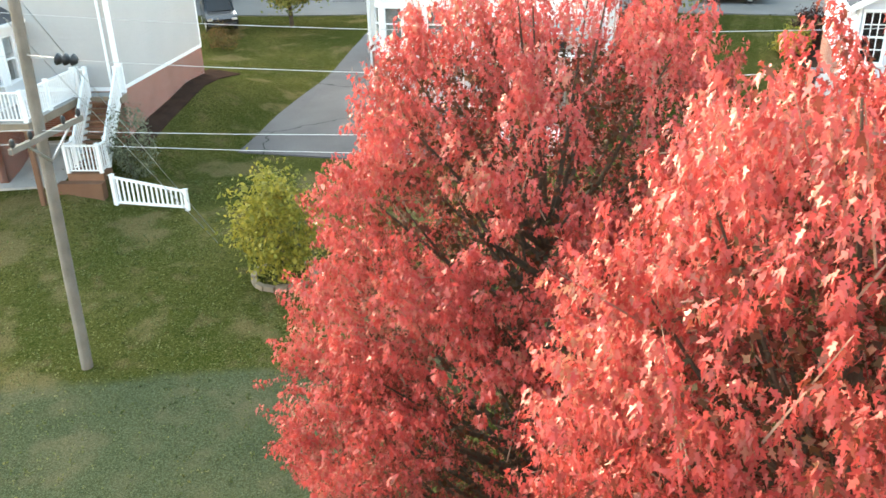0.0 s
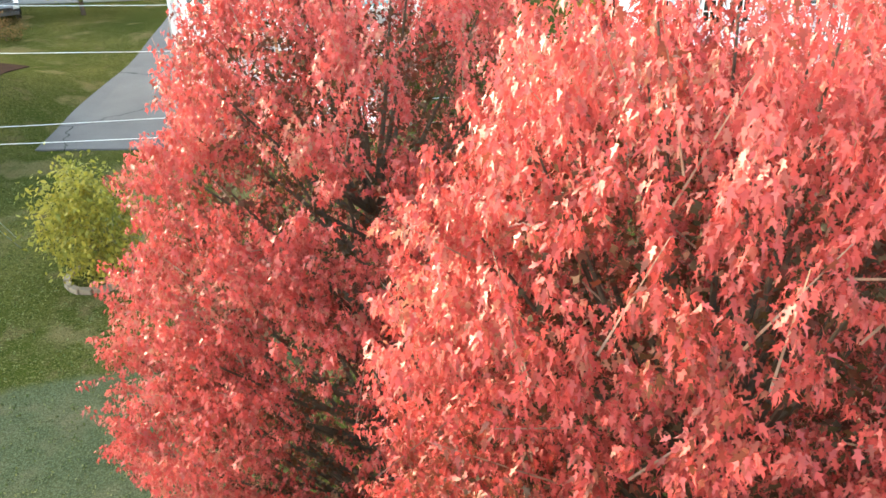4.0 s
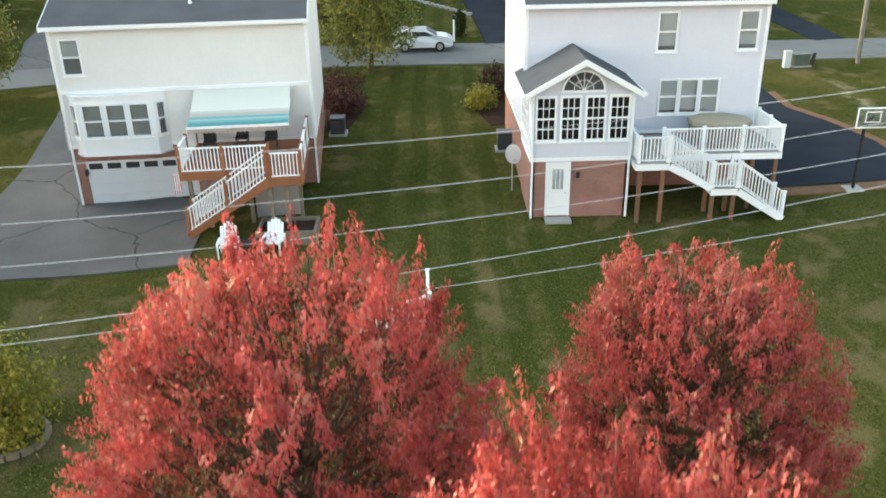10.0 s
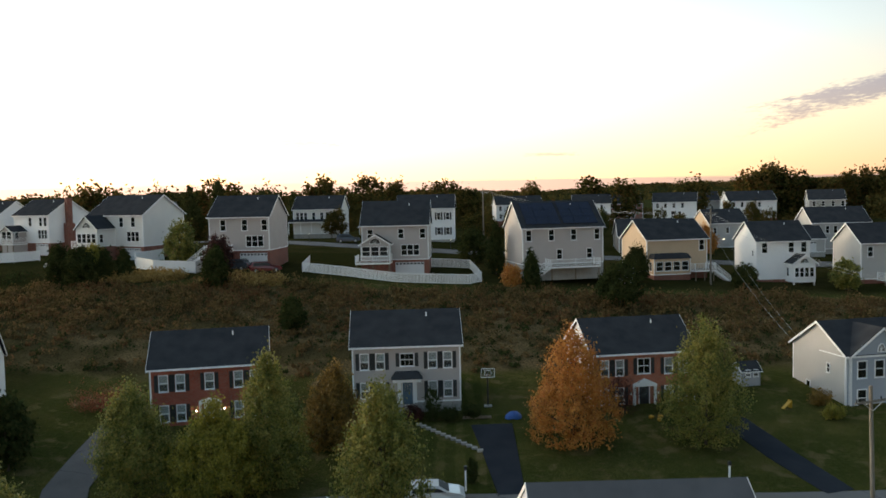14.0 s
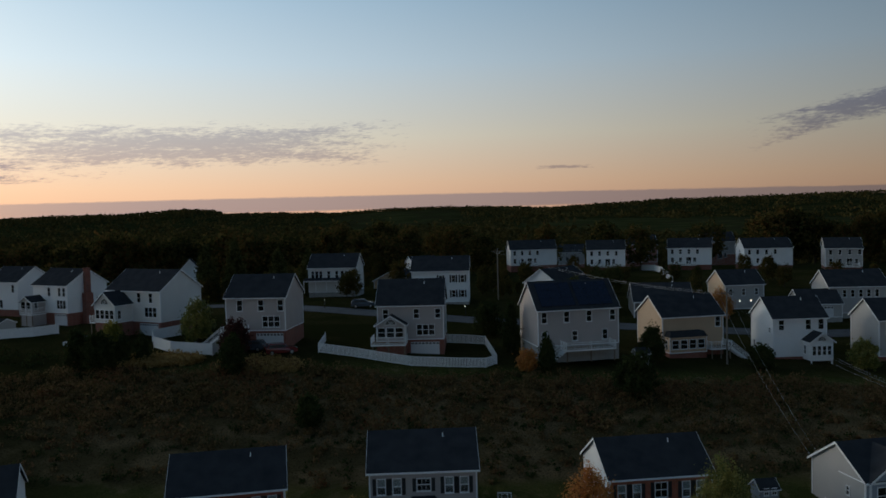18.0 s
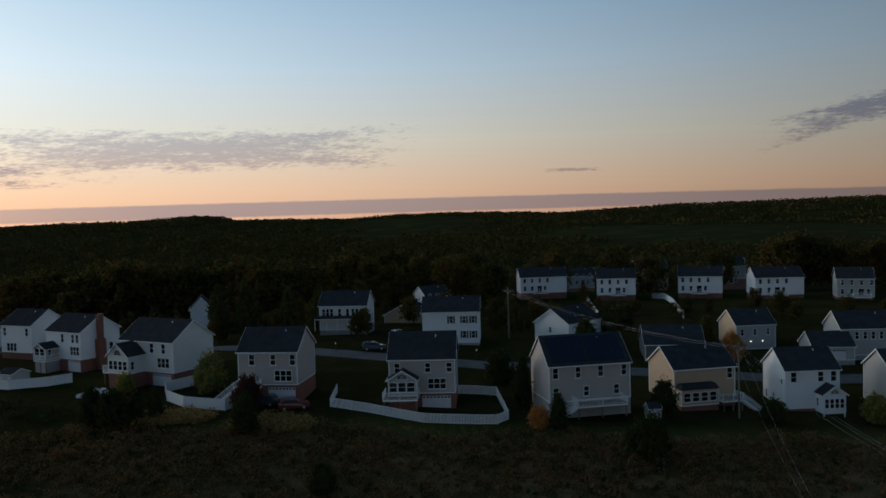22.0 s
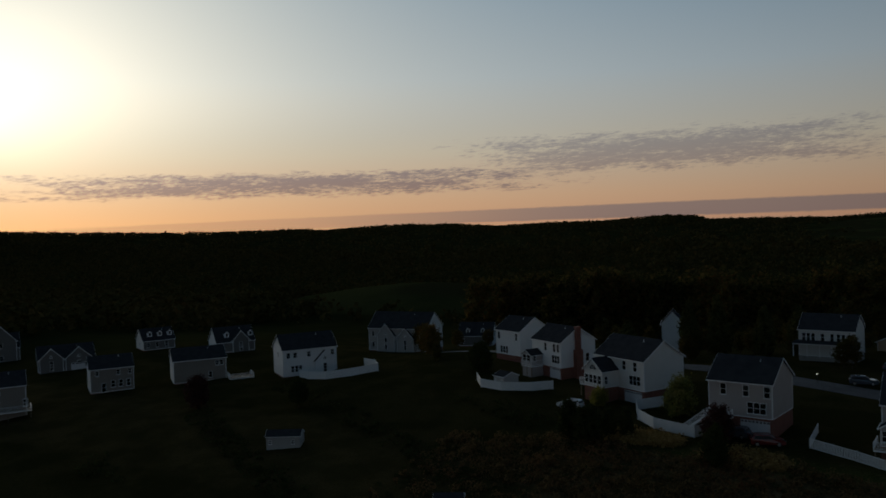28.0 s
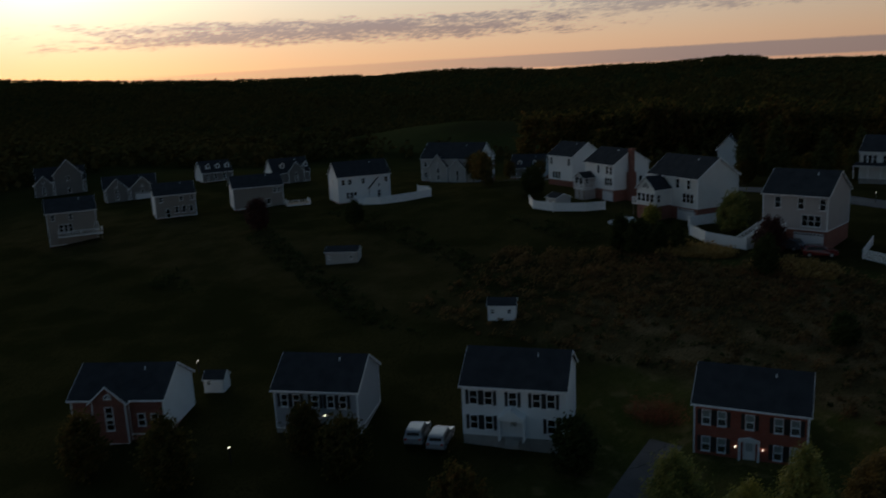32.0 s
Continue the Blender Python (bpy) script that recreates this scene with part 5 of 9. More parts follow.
house("grey house with a wide garage wing", 68.6, 129.9, 10.2, -2.7, 11.0, 8.4, 0.2, 5.3, 2.8, GREYSIDE, ROOF_DARK, CONCRETE, front=row(2.5, 4.0, 5.5, 7.0, 8.5, z=3.2, w=0.8, h=1.5))
house("dark-roofed house half hidden by trees", 18.2, 139.5, 11.4, 48.0, 12.0, 8.4, 0.2, 5.0, 2.8, WHITESIDE, ROOF_DARK, CONCRETE, left=row(3.5, z=3.0, w=0.7, h=1.2))
house("low dark-roofed house with a small gable", 31.0, 128.0, 9.6, -6.0, 10.8, 9.0, 0.2, 4.2, 3.0, SLATESIDE, ROOF_DARK, CONCRETE)
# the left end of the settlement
# darker copy of the taupe siding, with dusk put into its colour
DUSK_TAUPE = lap_siding("dusk_taupe_siding", (0.27, 0.235, 0.21), (0.235, 0.205, 0.185))
SLOPE = []
for lab, gx0, gy0, gr, gw, gd, gh, gup, gm, wins in (
        ("white house with a sunroom gable", -135.8, 109.0, 58, 12.6, 8.6, 6.4, 3.0, WHITESIDE, row(0.8, 2.4, 5.6, 11.2, z=4.4, w=0.9, h=1.3) + row(1.8, 2.7, 3.6, z=1.2, w=0.8, h=1.5)),
        ("pale house with two arched front gables", -147.0, 155.0, 8, 18.0, 10.0, 6.6, 3.9, GREYSIDE, row(0.9, 14.8, 16.4, z=4.2, w=0.9, h=1.4) + row(0.9, 15.6, z=1.2, w=0.9, h=1.5)),
        ("grey house with three roof dormers", -203.0, 123.0, 66, 8.8, 8.5, 3.0, 3.0, SLATESIDE, row(0.9, 3.4, 6.0, z=1.0, w=0.9, h=1.5)),
        ("dark grey house with a cross gable and roof dormers", -176.7, 126.5, 63, 10.4, 8.5, 3.2, 3.6, SLATESIDE, row(1.0, 7.5, z=1.0, w=0.9, h=1.5)),
        ("pale grey house behind a dark tree", -156.5, 95.5, 56, 11.6, 8.5, 5.4, 2.3, DUSK_TAUPE, row(9.2, 10.2, z=3.7, w=0.8, h=1.2) + row(7.6, z=1.0, w=0.9, h=1.5)),
        ("taupe house with white corner boards", -167.2, 81.8, 60, 9.0, 8.5, 5.5, 2.3, DUSK_TAUPE, row(1.0, 5.4, 7.8, z=3.9, w=0.8, h=1.2) + row(4.2, 5.8, 7.4, z=1.2, w=0.9, h=1.6) + row(2.2, z=0.3, w=1.0, h=2.0)),
        ("dark house with two front gables and a garage", -203.7, 91.9, 60, 13.2, 9.0, 3.4, 3.0, SLATESIDE, ()),
        ("large dark house with a tall front gable", -236.0, 91.0, 62, 13.0, 10.0, 4.2, 3.6, SLATESIDE, ()),
        ("taupe house with a white deck on posts", -171.5, 58.6, 62, 9.6, 8.5, 7.3, 2.4, DUSK_TAUPE, row(0.8, 4.2, z=5.6, w=0.8, h=1.3) + row(2.2, 3.1, 4.0, z=2.9, w=0.8, h=1.9) + row(9.0, z=2.9, w=0.9, h=1.6))):
    # white sides against darker fronts: evening light on the gables painted in
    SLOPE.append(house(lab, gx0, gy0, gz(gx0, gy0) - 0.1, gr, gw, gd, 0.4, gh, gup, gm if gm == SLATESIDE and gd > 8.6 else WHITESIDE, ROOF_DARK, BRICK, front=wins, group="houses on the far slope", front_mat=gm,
                       left=row(4.0, z=gh - 2.0, w=0.7, h=1.2), right=row(2.0, 5.5, z=gh - 2.0, w=0.8, h=1.3)))
house("pale house among the woods", -59.5, 158, 13.4, 106, 8, 4.8, 0.3, 6.2, 2.6, WHITESIDE, ROOF_DARK, CONCRETE)

# ---- red maples ----
def maple(label, x, y, zs, rs, seed, tips, shoots, per, leaf, outline, trunk, tuft=0.34):
    """A maple whose limbs end in tufts of upright shoots, each set with hanging leaves; zs and rs give the crown's outline over the world's zero."""
    rng = np.random.default_rng(seed)
    g = gz(x, y)
    ob = thing("red_maple", label, "tree", pose(x, y, g), "red maples")
    zs, rs = np.array(zs) - g, np.array(rs, float)
    # limb ends, spread evenly over the crown's outside, the top included
    u = rng.random(tips * 6)
    z = zs[0] + (zs[-1] - zs[0]) * u
    r = np.interp(z, zs, rs)
    keep = rng.random(len(z)) < (r + 1.4) / (rs.max() + 1.4)
    z, r = z[keep], r[keep]
    phi = np.arange(len(z)) * 2.399963 + rng.normal(size=len(z)) * 0.25
    into = 0.52 + 0.38 * rng.random(len(z)) ** 0.6
    peak = (z > zs[-3]) & (rng.random(len(z)) < 0.6)
    into = np.where(peak, rng.random(len(z)) ** 0.5 * 0.9, into)
    cand = np.stack([np.cos(phi) * r * into, np.sin(phi) * r * into, z], 1)
    chosen = [0]
    far = np.linalg.norm(cand - cand[0], axis=1)
    for k in range(tips - 1):
        q = int(np.argmax(far * (0.75 + 0.25 * rng.random(len(far)))))
        chosen.append(q)
        far = np.minimum(far, np.linalg.norm(cand - cand[q], axis=1))
    ends = cand[chosen]
    out = np.concatenate([ends[:, :2] / np.maximum(np.linalg.norm(ends[:, :2], axis=1, keepdims=True), 0.5), np.zeros((len(ends), 1))], 1)
    # shoots
    n = len(ends) * shoots
    root = np.repeat(ends, shoots, 0) + rng.normal(size=(n, 3)) * np.array([tuft, tuft, tuft * 0.9])
    crest = np.clip((root[:, 2:3] - zs[-4]) / (zs[-1] - zs[-4]), 0, 1)
    way = np.repeat(out, shoots, 0) * (0.75 - 0.55 * crest) + np.array([0, 0, 0.62]) + rng.normal(size=(n, 3)) * (0.34 - 0.12 * crest)
    way /= np.linalg.norm(way, axis=1, keepdims=True)
    length = 0.32 + 0.5 * rng.random(n) ** 1.4 + 0.25 * crest[:, 0] * rng.random(n) ** 2
    tip = root + way * length[:, None]
    # keep the shoots near the outline
    lim = np.interp(tip[:, 2] - 0.25, zs, rs) + 0.14 + 0.2 * rng.random(n)
    over = np.hypot(tip[:, 0], tip[:, 1]) > lim
    high = tip[:, 2] > zs[-1] + 0.35 * rng.random(n) ** 2
    ok = ~(over | high) & (tip[:, 2] > 0.5)
    root, way, length = root[ok], way[ok], length[ok]
    # tall leaders that stand out of the crown's upper half
    m = tips // 3
    z = zs[-5] + (zs[-1] - zs[-5]) * np.sqrt(rng.random(m)) - 0.3
    r = np.interp(z, zs, rs) * (0.72 + 0.22 * rng.random(m))
    ph = np.arange(m) * 2.399963 + rng.normal(size=m) * 0.4
    lead = np.stack([np.cos(ph) * r, np.sin(ph) * r, z], 1)
    rise = np.stack([np.cos(ph) * 0.32, np.sin(ph) * 0.32, np.ones(m)], 1) + rng.normal(size=(m, 3)) * 0.14
    rise /= np.linalg.norm(rise, axis=1, keepdims=True)
    tall = 0.5 + 0.5 * rng.random(m)
    for k in range(4):
        root = np.concatenate([root, lead + rng.normal(size=(m, 3)) * 0.07])
        way = np.concatenate([way, rise])
        length = np.concatenate([length, tall * (1 - 0.16 * k)])
    n = len(root)
    # leaves in pairs up each shoot, crowded to its end, the blades hanging outwards on their stalks
    along = ((np.arange(per) + 0.6 * rng.random((n, per))) / per) ** 0.75
    spin = np.arange(per) * 2.2 + rng.random((n, 1)) * 6.28 + rng.normal(size=(n, per)) * 0.35
    ex = np.cross(way, np.array([0.31, 0.95, 0.05]))
    ex /= np.maximum(np.linalg.norm(ex, axis=1, keepdims=True), 1e-6)
    ey = np.cross(way, ex)
    side = np.cos(spin)[..., None] * ex[:, None] + np.sin(spin)[..., None] * ey[:, None]
    p = root[:, None] + way[:, None] * (length[:, None] * along)[..., None] + side * (leaf * (0.25 + 0.55 * rng.random((n, per))))[..., None]
    away = np.concatenate([root[:, :2], np.zeros((n, 1))], 1)
    away /= np.maximum(np.linalg.norm(away, axis=1, keepdims=True), 1e-6)
    u = side * 0.6 + away[:, None] * 0.3 + np.array([0, 0, -0.85]) + rng.normal(size=(n, per, 3)) * 0.28
    f = side * 0.6 + away[:, None] * 0.4 + np.array([0, 0, 0.4]) + rng.normal(size=(n, per, 3)) * 0.55
    p, u, f = p.reshape(-1, 3), u.reshape(-1, 3), f.reshape(-1, 3)
    part("crown", hung_leaves("crown", p, u, f, leaf * (0.65 + 0.6 * rng.random(len(p))), RED_LEAF, outline, rng), None, ob)
    # leaves deeper in the crown, whose dark colour stands in for its shade
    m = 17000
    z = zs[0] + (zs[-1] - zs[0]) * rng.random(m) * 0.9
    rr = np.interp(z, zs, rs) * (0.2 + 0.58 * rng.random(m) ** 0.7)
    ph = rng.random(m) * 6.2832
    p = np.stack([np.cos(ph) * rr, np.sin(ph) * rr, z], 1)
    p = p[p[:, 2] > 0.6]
    part("inner_leaves", leaves_mesh("inner_leaves", p, rng.normal(size=(len(p), 3)) + np.array([0, 0, 0.5]), leaf * (0.9 + 0.7 * rng.random(len(p))), INNER_LEAF, LEAF_LOBED, rng), None, ob, "olive and brown leaves inside the crown, darkened for its shade")
    bm = bmesh.new()
    top = zs[-1] * 0.7
    line = [(0, 0, -0.15), (0, 0, 0.1), *[(rng.normal() * 0.05 * k, rng.normal() * 0.05 * k, top * k / 5) for k in range(1, 6)]]
    tube(bm, line, [trunk * 1.35, trunk * 1.1, *[trunk * (1 - 0.17 * k) for k in range(1, 6)]], 10)
    part("trunk", bm, BARK, ob)
    for q in ends:
        h0 = max(0.14 * top, min(top * 0.95, q[2] - 0.9 * math.hypot(q[0], q[1])))
        mid = (q[0] * 0.5, q[1] * 0.5, h0 + (q[2] - h0) * 0.42)
        bm = bmesh.new()
        tube(bm, [(0, 0, h0), mid, tuple(q)], [trunk * 0.32, trunk * 0.17, 0.008], 6)
        part("limb", bm, BARK, ob)
    bm = bmesh.new()
    for k in rng.permutation(n)[:420]:
        tube(bm, [tuple(root[k] - way[k] * 0.25), tuple(root[k] + way[k] * (length[k] + 0.06))], [0.009, 0.003], 3)
    tagged(part("twig_mass", bm, TWIG, ob), kind="stuff")
    return ob


maple("tall red maple in full autumn colour", -5.95, -20.2, (-1.3, 0.8, 2.4, 4.0, 5.6, 6.5, 7.2, 7.8), (2.9, 3.6, 3.65, 3.2, 2.7, 2.25, 1.6, 0.6), 11, 165, 32, 29, 0.070, MAPLE_FAR, 0.17, 0.27)
maple("small red maple in full autumn colour", 0.65, -17.0, (-1.0, 0.8, 2.3, 3.6, 4.7, 5.5, 6.05), (2.3, 2.8, 2.8, 2.5, 2.1, 1.5, 0.5), 12, 98, 30, 29, 0.070, MAPLE_FAR, 0.14, 0.26)
maple("near red maple in full autumn colour", -2.7, -24.9, (0.4, 1.6, 3.0, 4.5, 5.7, 6.5, 7.3, 7.8), (1.7, 2.15, 2.3, 2.3, 2.15, 1.9, 1.45, 0.7), 13, 150, 34, 37, 0.059, MAPLE_NEAR, 0.15, 0.25)
# ---- street trees ----
for k, (tx, ty, th, tr, tm, lab, cz) in enumerate(((-7.5, 22.4, 8.3, 2.6, GREEN_LEAF, "green street tree turning yellow", 5.0), (-25.2, 28.8, 7.2, 2.5, GREEN_LEAF, "green street tree turning yellow", 4.5),
                                                   (-19.5, 28.9, 6.0, 2.9, YELLOW_LEAF, "broad yellowing street tree", 3.4), (-16.2, 31.2, 8.0, 2.3, GREEN_LEAF, "green street tree turning yellow", 4.4),
                                                   (6.9, 37.2, 7.4, 3.2, ORANGE_LEAF, "orange autumn maple in a front garden", 3.8), (17.2, 36.2, 8.4, 2.9, GREEN_LEAF, "green tree turning orange at the top", 4.6),
                                                   (-29.4, 16.0, 7.2, 2.5, GREEN_LEAF, "green street tree in a lawn", 4.6), (-12.3, 37.5, 5.4, 2.2, GOLD_LEAF, "small tree with browning leaves", 2.8))):
    tree(lab, tx, ty, th, (tr * 1.0, tr * 1.0, th - cz), tm, 560, 44, 0.16, 0.5, 0.13, 40 + k, LEAF_QUAD, name="street_tree", group="street trees", taper=0.58, crown_z=cz, hollow=0.35, limbs=40, lump=0.5, nlump=18)
shrub("yellow-green shrub on the lawn", -15.2, -11.4, 1.05, 2.9, YELLOW_LEAF, 71, leaf=0.13, clumps=210, per=24)
ring = thing("stone_ring", "ring of pale stones round a shrub", "edging", pose(-15.2, -11.4, gz(-15.2, -11.4)))
for k in range(16):
    a = k * math.pi / 8
    bm = bmesh.new()
    box(bm, -0.15, -0.08, -0.05, 0.15, 0.08, 0.09, pose(0.85 * math.cos(a), 0.85 * math.sin(a), 0.02 * math.sin(5 * k), 0, 3 * math.sin(7 * k), math.degrees(a) + 90))
    part("stone", bm, OLDWOOD, ring)


# ---- rails, decks, stairs ----
BALUSTER = mesh_of("baluster", boxes((-0.019, -0.019, 0, 0.019, 0.019, 1)), WHITE)
POST_UNIT = mesh_of("rail_post", boxes((-0.055, -0.055, 0, 0.055, 0.055, 1), (-0.07, -0.07, 1.0, 0.07, 0.07, 1.03)), WHITE)
POST_RED = mesh_of("rail_post", boxes((-0.05, -0.05, 0, 0.05, 0.05, 1), (-0.06, -0.06, 1.0, 0.06, 0.06, 1.03)), DECKWOOD)


def railing(parent, a, b, height=0.95, posts=(True, True), post=None, gap=0.125, rail_mat=None, low=0.09):
    """A rail from a to b, both at floor level; may slope along stairs."""
    a, b = Vector(a), Vector(b)
    flat = math.hypot(b.x - a.x, b.y - a.y)
    for q, want in ((a, posts[0]), (b, posts[1])):
        if want:
            part("rail_post", post or POST_UNIT, None, parent, at=Matrix.Translation(q) @ Matrix.Diagonal((1, 1, height + 0.06, 1)))
    for h, w, t in ((height, 0.08, 0.05), (low, 0.05, 0.045)):
        bm = bmesh.new()
        up = Vector((0, 0, h))
        beam(bm, a + up, b + up, w, t)
        part("rail", bm, rail_mat or WHITE, parent)
    n = max(1, int(flat / gap))
    for k in range(1, n):
        p = a.lerp(b, k / n) + Vector((0, 0, low))
        part("baluster", BALUSTER, None, parent, at=Matrix.Translation(p) @ Matrix.Diagonal((1, 1, height - low, 1)))


def rail_run(parent, pts, **kw):
    for k, (a, b) in enumerate(zip(pts, pts[1:])):
        railing(parent, a, b, posts=(k == 0, True), **kw)


def deck_floor(parent, x0, y0, x1, y1, z, mat, along_x=True, board=0.14, fascia=None):
    """Boards over a rim of joists."""
    n = int(((y1 - y0) if along_x else (x1 - x0)) / board)
    step = ((y1 - y0) if along_x else (x1 - x0)) / n
    unit = mesh_of("deck_board", boxes((0, 0, -0.03, 1, 1, 0)), mat)
    for k in range(n):
        if along_x:
            part("deck_board", unit, None, parent, at=Matrix.Translation((x0, y0 + k * step, z)) @ Matrix.Diagonal((x1 - x0, step - 0.008, 1, 1)))
        else:
            part("deck_board", unit, None, parent, at=Matrix.Translation((x0 + k * step, y0, z)) @ Matrix.Diagonal((step - 0.008, y1 - y0, 1, 1)))
    bm = bmesh.new()
    wall(bm, x1 - x0, z - 0.28, z - 0.035, [], 0.04, Matrix.Translation((x0, y0, 0)))
    part("rim_board", bm, fascia or mat, parent)
    for xx in (x0, x1 - 0.04):
        part("rim_board", boxes((xx, y0 + 0.045, z - 0.28, xx + 0.04, y1, z - 0.035)), fascia or mat, parent)


def stairs(parent, a, b, width, across, mat, risers, stringer=None):
    """Treads from a (top, floor level) to b (foot); across is the unit direction of the treads' width."""
    a, b, c = Vector(a), Vector(b), Vector((*across, 0))
    d = Vector((b.x - a.x, b.y - a.y, 0))
    run = d.length / risers
    d.normalize()
    rise = (a.z - b.z) / (risers + 1)
    m0 = Matrix(((d.x, c.x, 0, 0), (d.y, c.y, 0, 0), (0, 0, 1, 0), (0, 0, 0, 1)))
    for k in range(risers):
        p = a + d * run * k - Vector((0, 0, rise * (k + 1)))
        part("tread", boxes((-0.02, 0, -0.04, run + 0.01, width, 0)), mat, parent, at=Matrix.Translation(p) @ m0)
        part("riser", boxes((-0.018, 0.01, -rise, -0.002, width - 0.01, -0.042)), mat, parent, at=Matrix.Translation(p) @ m0)
    for s in (-0.045, width + 0.005):
        bm = bmesh.new()
        beam(bm, a + c * (s + 0.02) - Vector((0, 0, 0.16)), b + c * (s + 0.02) - Vector((0, 0, 0.02)), 0.04, 0.26)
        part("stringer", bm, stringer or mat, parent)


def leg(parent, x, y, z0, z1, mat, w=0.14):
    part("deck_post", boxes((x - w / 2, y - w / 2, z0, x + w / 2, y + w / 2, z1)), mat, parent)


def child_house_box(parent, x0, y0, x1, y1, z0, z1, mat, base_mat, zb, front, left=(), right=(), lapped=True):
    """A low wing on a house's near wall: x0..x1, from its front y0 back to y1, in the house's own frame."""
    w, d = x1 - x0, y1 - y0
    for m, length, wins in ((Matrix.Translation((x0, y0, 0)), w, front), (Matrix.Translation((x0, y1, 0)) @ pose(0, 0, 0, 0, 0, -90), d, left), (Matrix.Translation((x1, y0, 0)) @ pose(0, 0, 0, 0, 0, 90), d, right)):
        holes = [(q[0] + 0.03, q[1] + 0.03, q[0] + q[2] - 0.03, q[1] + q[3] - 0.03) for q in wins]
        if base_mat:
            bm = bmesh.new()
            wall(bm, length, z0, zb, holes, 0.16, m)
            part("foundation_wall", bm, base_mat, parent)
        bm = bmesh.new()
        wall(bm, length, zb, z1, holes, 0.16, m)
        part("wall", bm, mat, parent)
        if lapped:
            bm = bmesh.new()
            laps(bm, length, zb, z1, holes, 0.18, m)
            part("siding", bm, mat, parent)
        for q in wins:
            extra = dict(q[4]) if len(q) > 4 else {}
            window(parent, m @ Matrix.Translation((q[0], -0.03, q[1])), q[2], q[3], **extra)
        bm = bmesh.new()
        wall(bm, length, zb - 0.05, zb + 0.1, [h for h in holes if h[3] > zb], 0.025, m @ Matrix.Translation((0, -0.03, 0)))
        part("band_board", bm, WHITE, parent)
        for xx in (0.0, length - 0.1):
            part("corner_board", boxes((xx, -0.034, zb + 0.1, xx + 0.1, -0.004, z1)), WHITE, parent, at=m)


def wing_roof(parent, x0, x1, y0, y1, z, rise, mat, over=0.28, front_mat=None, arch=None):
    """A gable facing the camera: ridge along y, from the front y0 back to y1."""
    mid, hw = (x0 + x1) / 2, (x1 - x0) / 2
    drop = rise / hw * over
    prism_bm = bmesh.new()
    prism(prism_bm, [(x0, z), (x1, z), (mid, z + rise)], y0 + 0.002, y0 + 0.16)
    part("gable_wall", prism_bm, front_mat, parent)
    for s in (-1, 1):
        bm = bmesh.new()
        xe = mid + s * (hw + over)
        vs = [bm.verts.new(c) for y in (y0 - 0.3, y1) for c in ((xe, y, z - drop), (mid, y, z + rise), (mid, y, z + rise + 0.13), (xe, y, z - drop + 0.13))]
        for f in ((0, 1, 2, 3), (7, 6, 5, 4), (0, 4, 5, 1), (1, 5, 6, 2), (2, 6, 7, 3), (3, 7, 4, 0)):
            bm.faces.new([vs[k] for k in f])
        bmesh.ops.recalc_face_normals(bm, faces=bm.faces)
        part("roof", bm, mat, parent)
        bm = bmesh.new()
        vs = [bm.verts.new(c) for y in (y0 - 0.335, y0 - 0.303) for c in ((xe, y, z - drop - 0.08), (mid, y, z + rise - 0.08), (mid, y, z + rise + 0.14), (xe, y, z - drop + 0.14))]
        for f in ((0, 1, 2, 3), (7, 6, 5, 4), (0, 4, 5, 1), (1, 5, 6, 2), (2, 6, 7, 3), (3, 7, 4, 0)):
            bm.faces.new([vs[k] for k in f])
        bmesh.ops.recalc_face_normals(bm, faces=bm.faces)
        part("rake_board", bm, WHITE, parent)
        part("gutter", boxes((min(xe, xe + s * 0.1) , y0 - 0.3, z - drop - 0.02, max(xe, xe + s * 0.1), y1, z - drop + 0.09)), WHITE, parent)
    if arch:
        window(parent, Matrix.Translation((mid - arch[0] / 2, y0 - 0.03, arch[2])), arch[0], arch[1], arch=True)


def downspout(parent, x, y, z0, z1):
    part("downspout", boxes((x - 0.04, y - 0.07, z0, x + 0.04, y, z1)), WHITE, parent)


# ---- the pale grey house: sunroom, deck, hot tub ----
GRID = dict(cols=3, rows=4)
X0 = -0.05
child_house_box(house_b, X0, -2.9, 3.7, 0.0, -0.6, 4.85, LAVENDER, BRICK, 2.25, row(0.14, 1.05, 1.96, 2.84, z=2.98, w=0.78, h=1.72, **GRID), left=row(0.35, 1.45, z=2.98, w=0.85, h=1.72, **GRID), right=())
wing_roof(house_b, X0, 3.7, -2.9, 0.6, 4.85, 1.05, ROOF, front_mat=LAVENDER, arch=(1.6, 0.74, 4.88))
entry_door(house_b, Matrix.Translation((0.62, -2.96, 0.05)), w=0.76)
part("door_step", boxes((0.52, -3.5, -0.3, 1.5, -3.0, 0.0)), CONCRETE, house_b)
part("wall_lamp", boxes((1.68, -3.02, 1.55, 1.8, -2.9, 1.8)), BLACK, house_b)
downspout(house_b, X0 + 0.05, -2.935, -0.1, 4.75)
downspout(house_b, 3.64, -2.935, -0.1, 4.75)
downspout(house_b, 9.34, -0.035, 2.4, 7.1)

deck_b = thing("deck", "white-railed raised deck on timber posts with stairs", "deck", pose(0, 0, 0))
deck_floor(deck_b, 4.85, 0.25, 9.35, 2.86, 2.28, CONCRETE, True, fascia=WHITE)
deck_floor(deck_b, 3.55, -0.75, 4.80, 2.86, 2.28, CONCRETE, True, fascia=WHITE)
rail_run(deck_b, [(3.65, 0.3, 2.28), (3.65, -0.68, 2.28), (4.72, -0.68, 2.28)])
rail_run(deck_b, [(4.78, 0.32, 2.28), (6.3, 0.32, 2.28), (7.8, 0.32, 2.28), (9.28, 0.32, 2.28), (9.28, 1.6, 2.28), (9.28, 2.8, 2.28)])
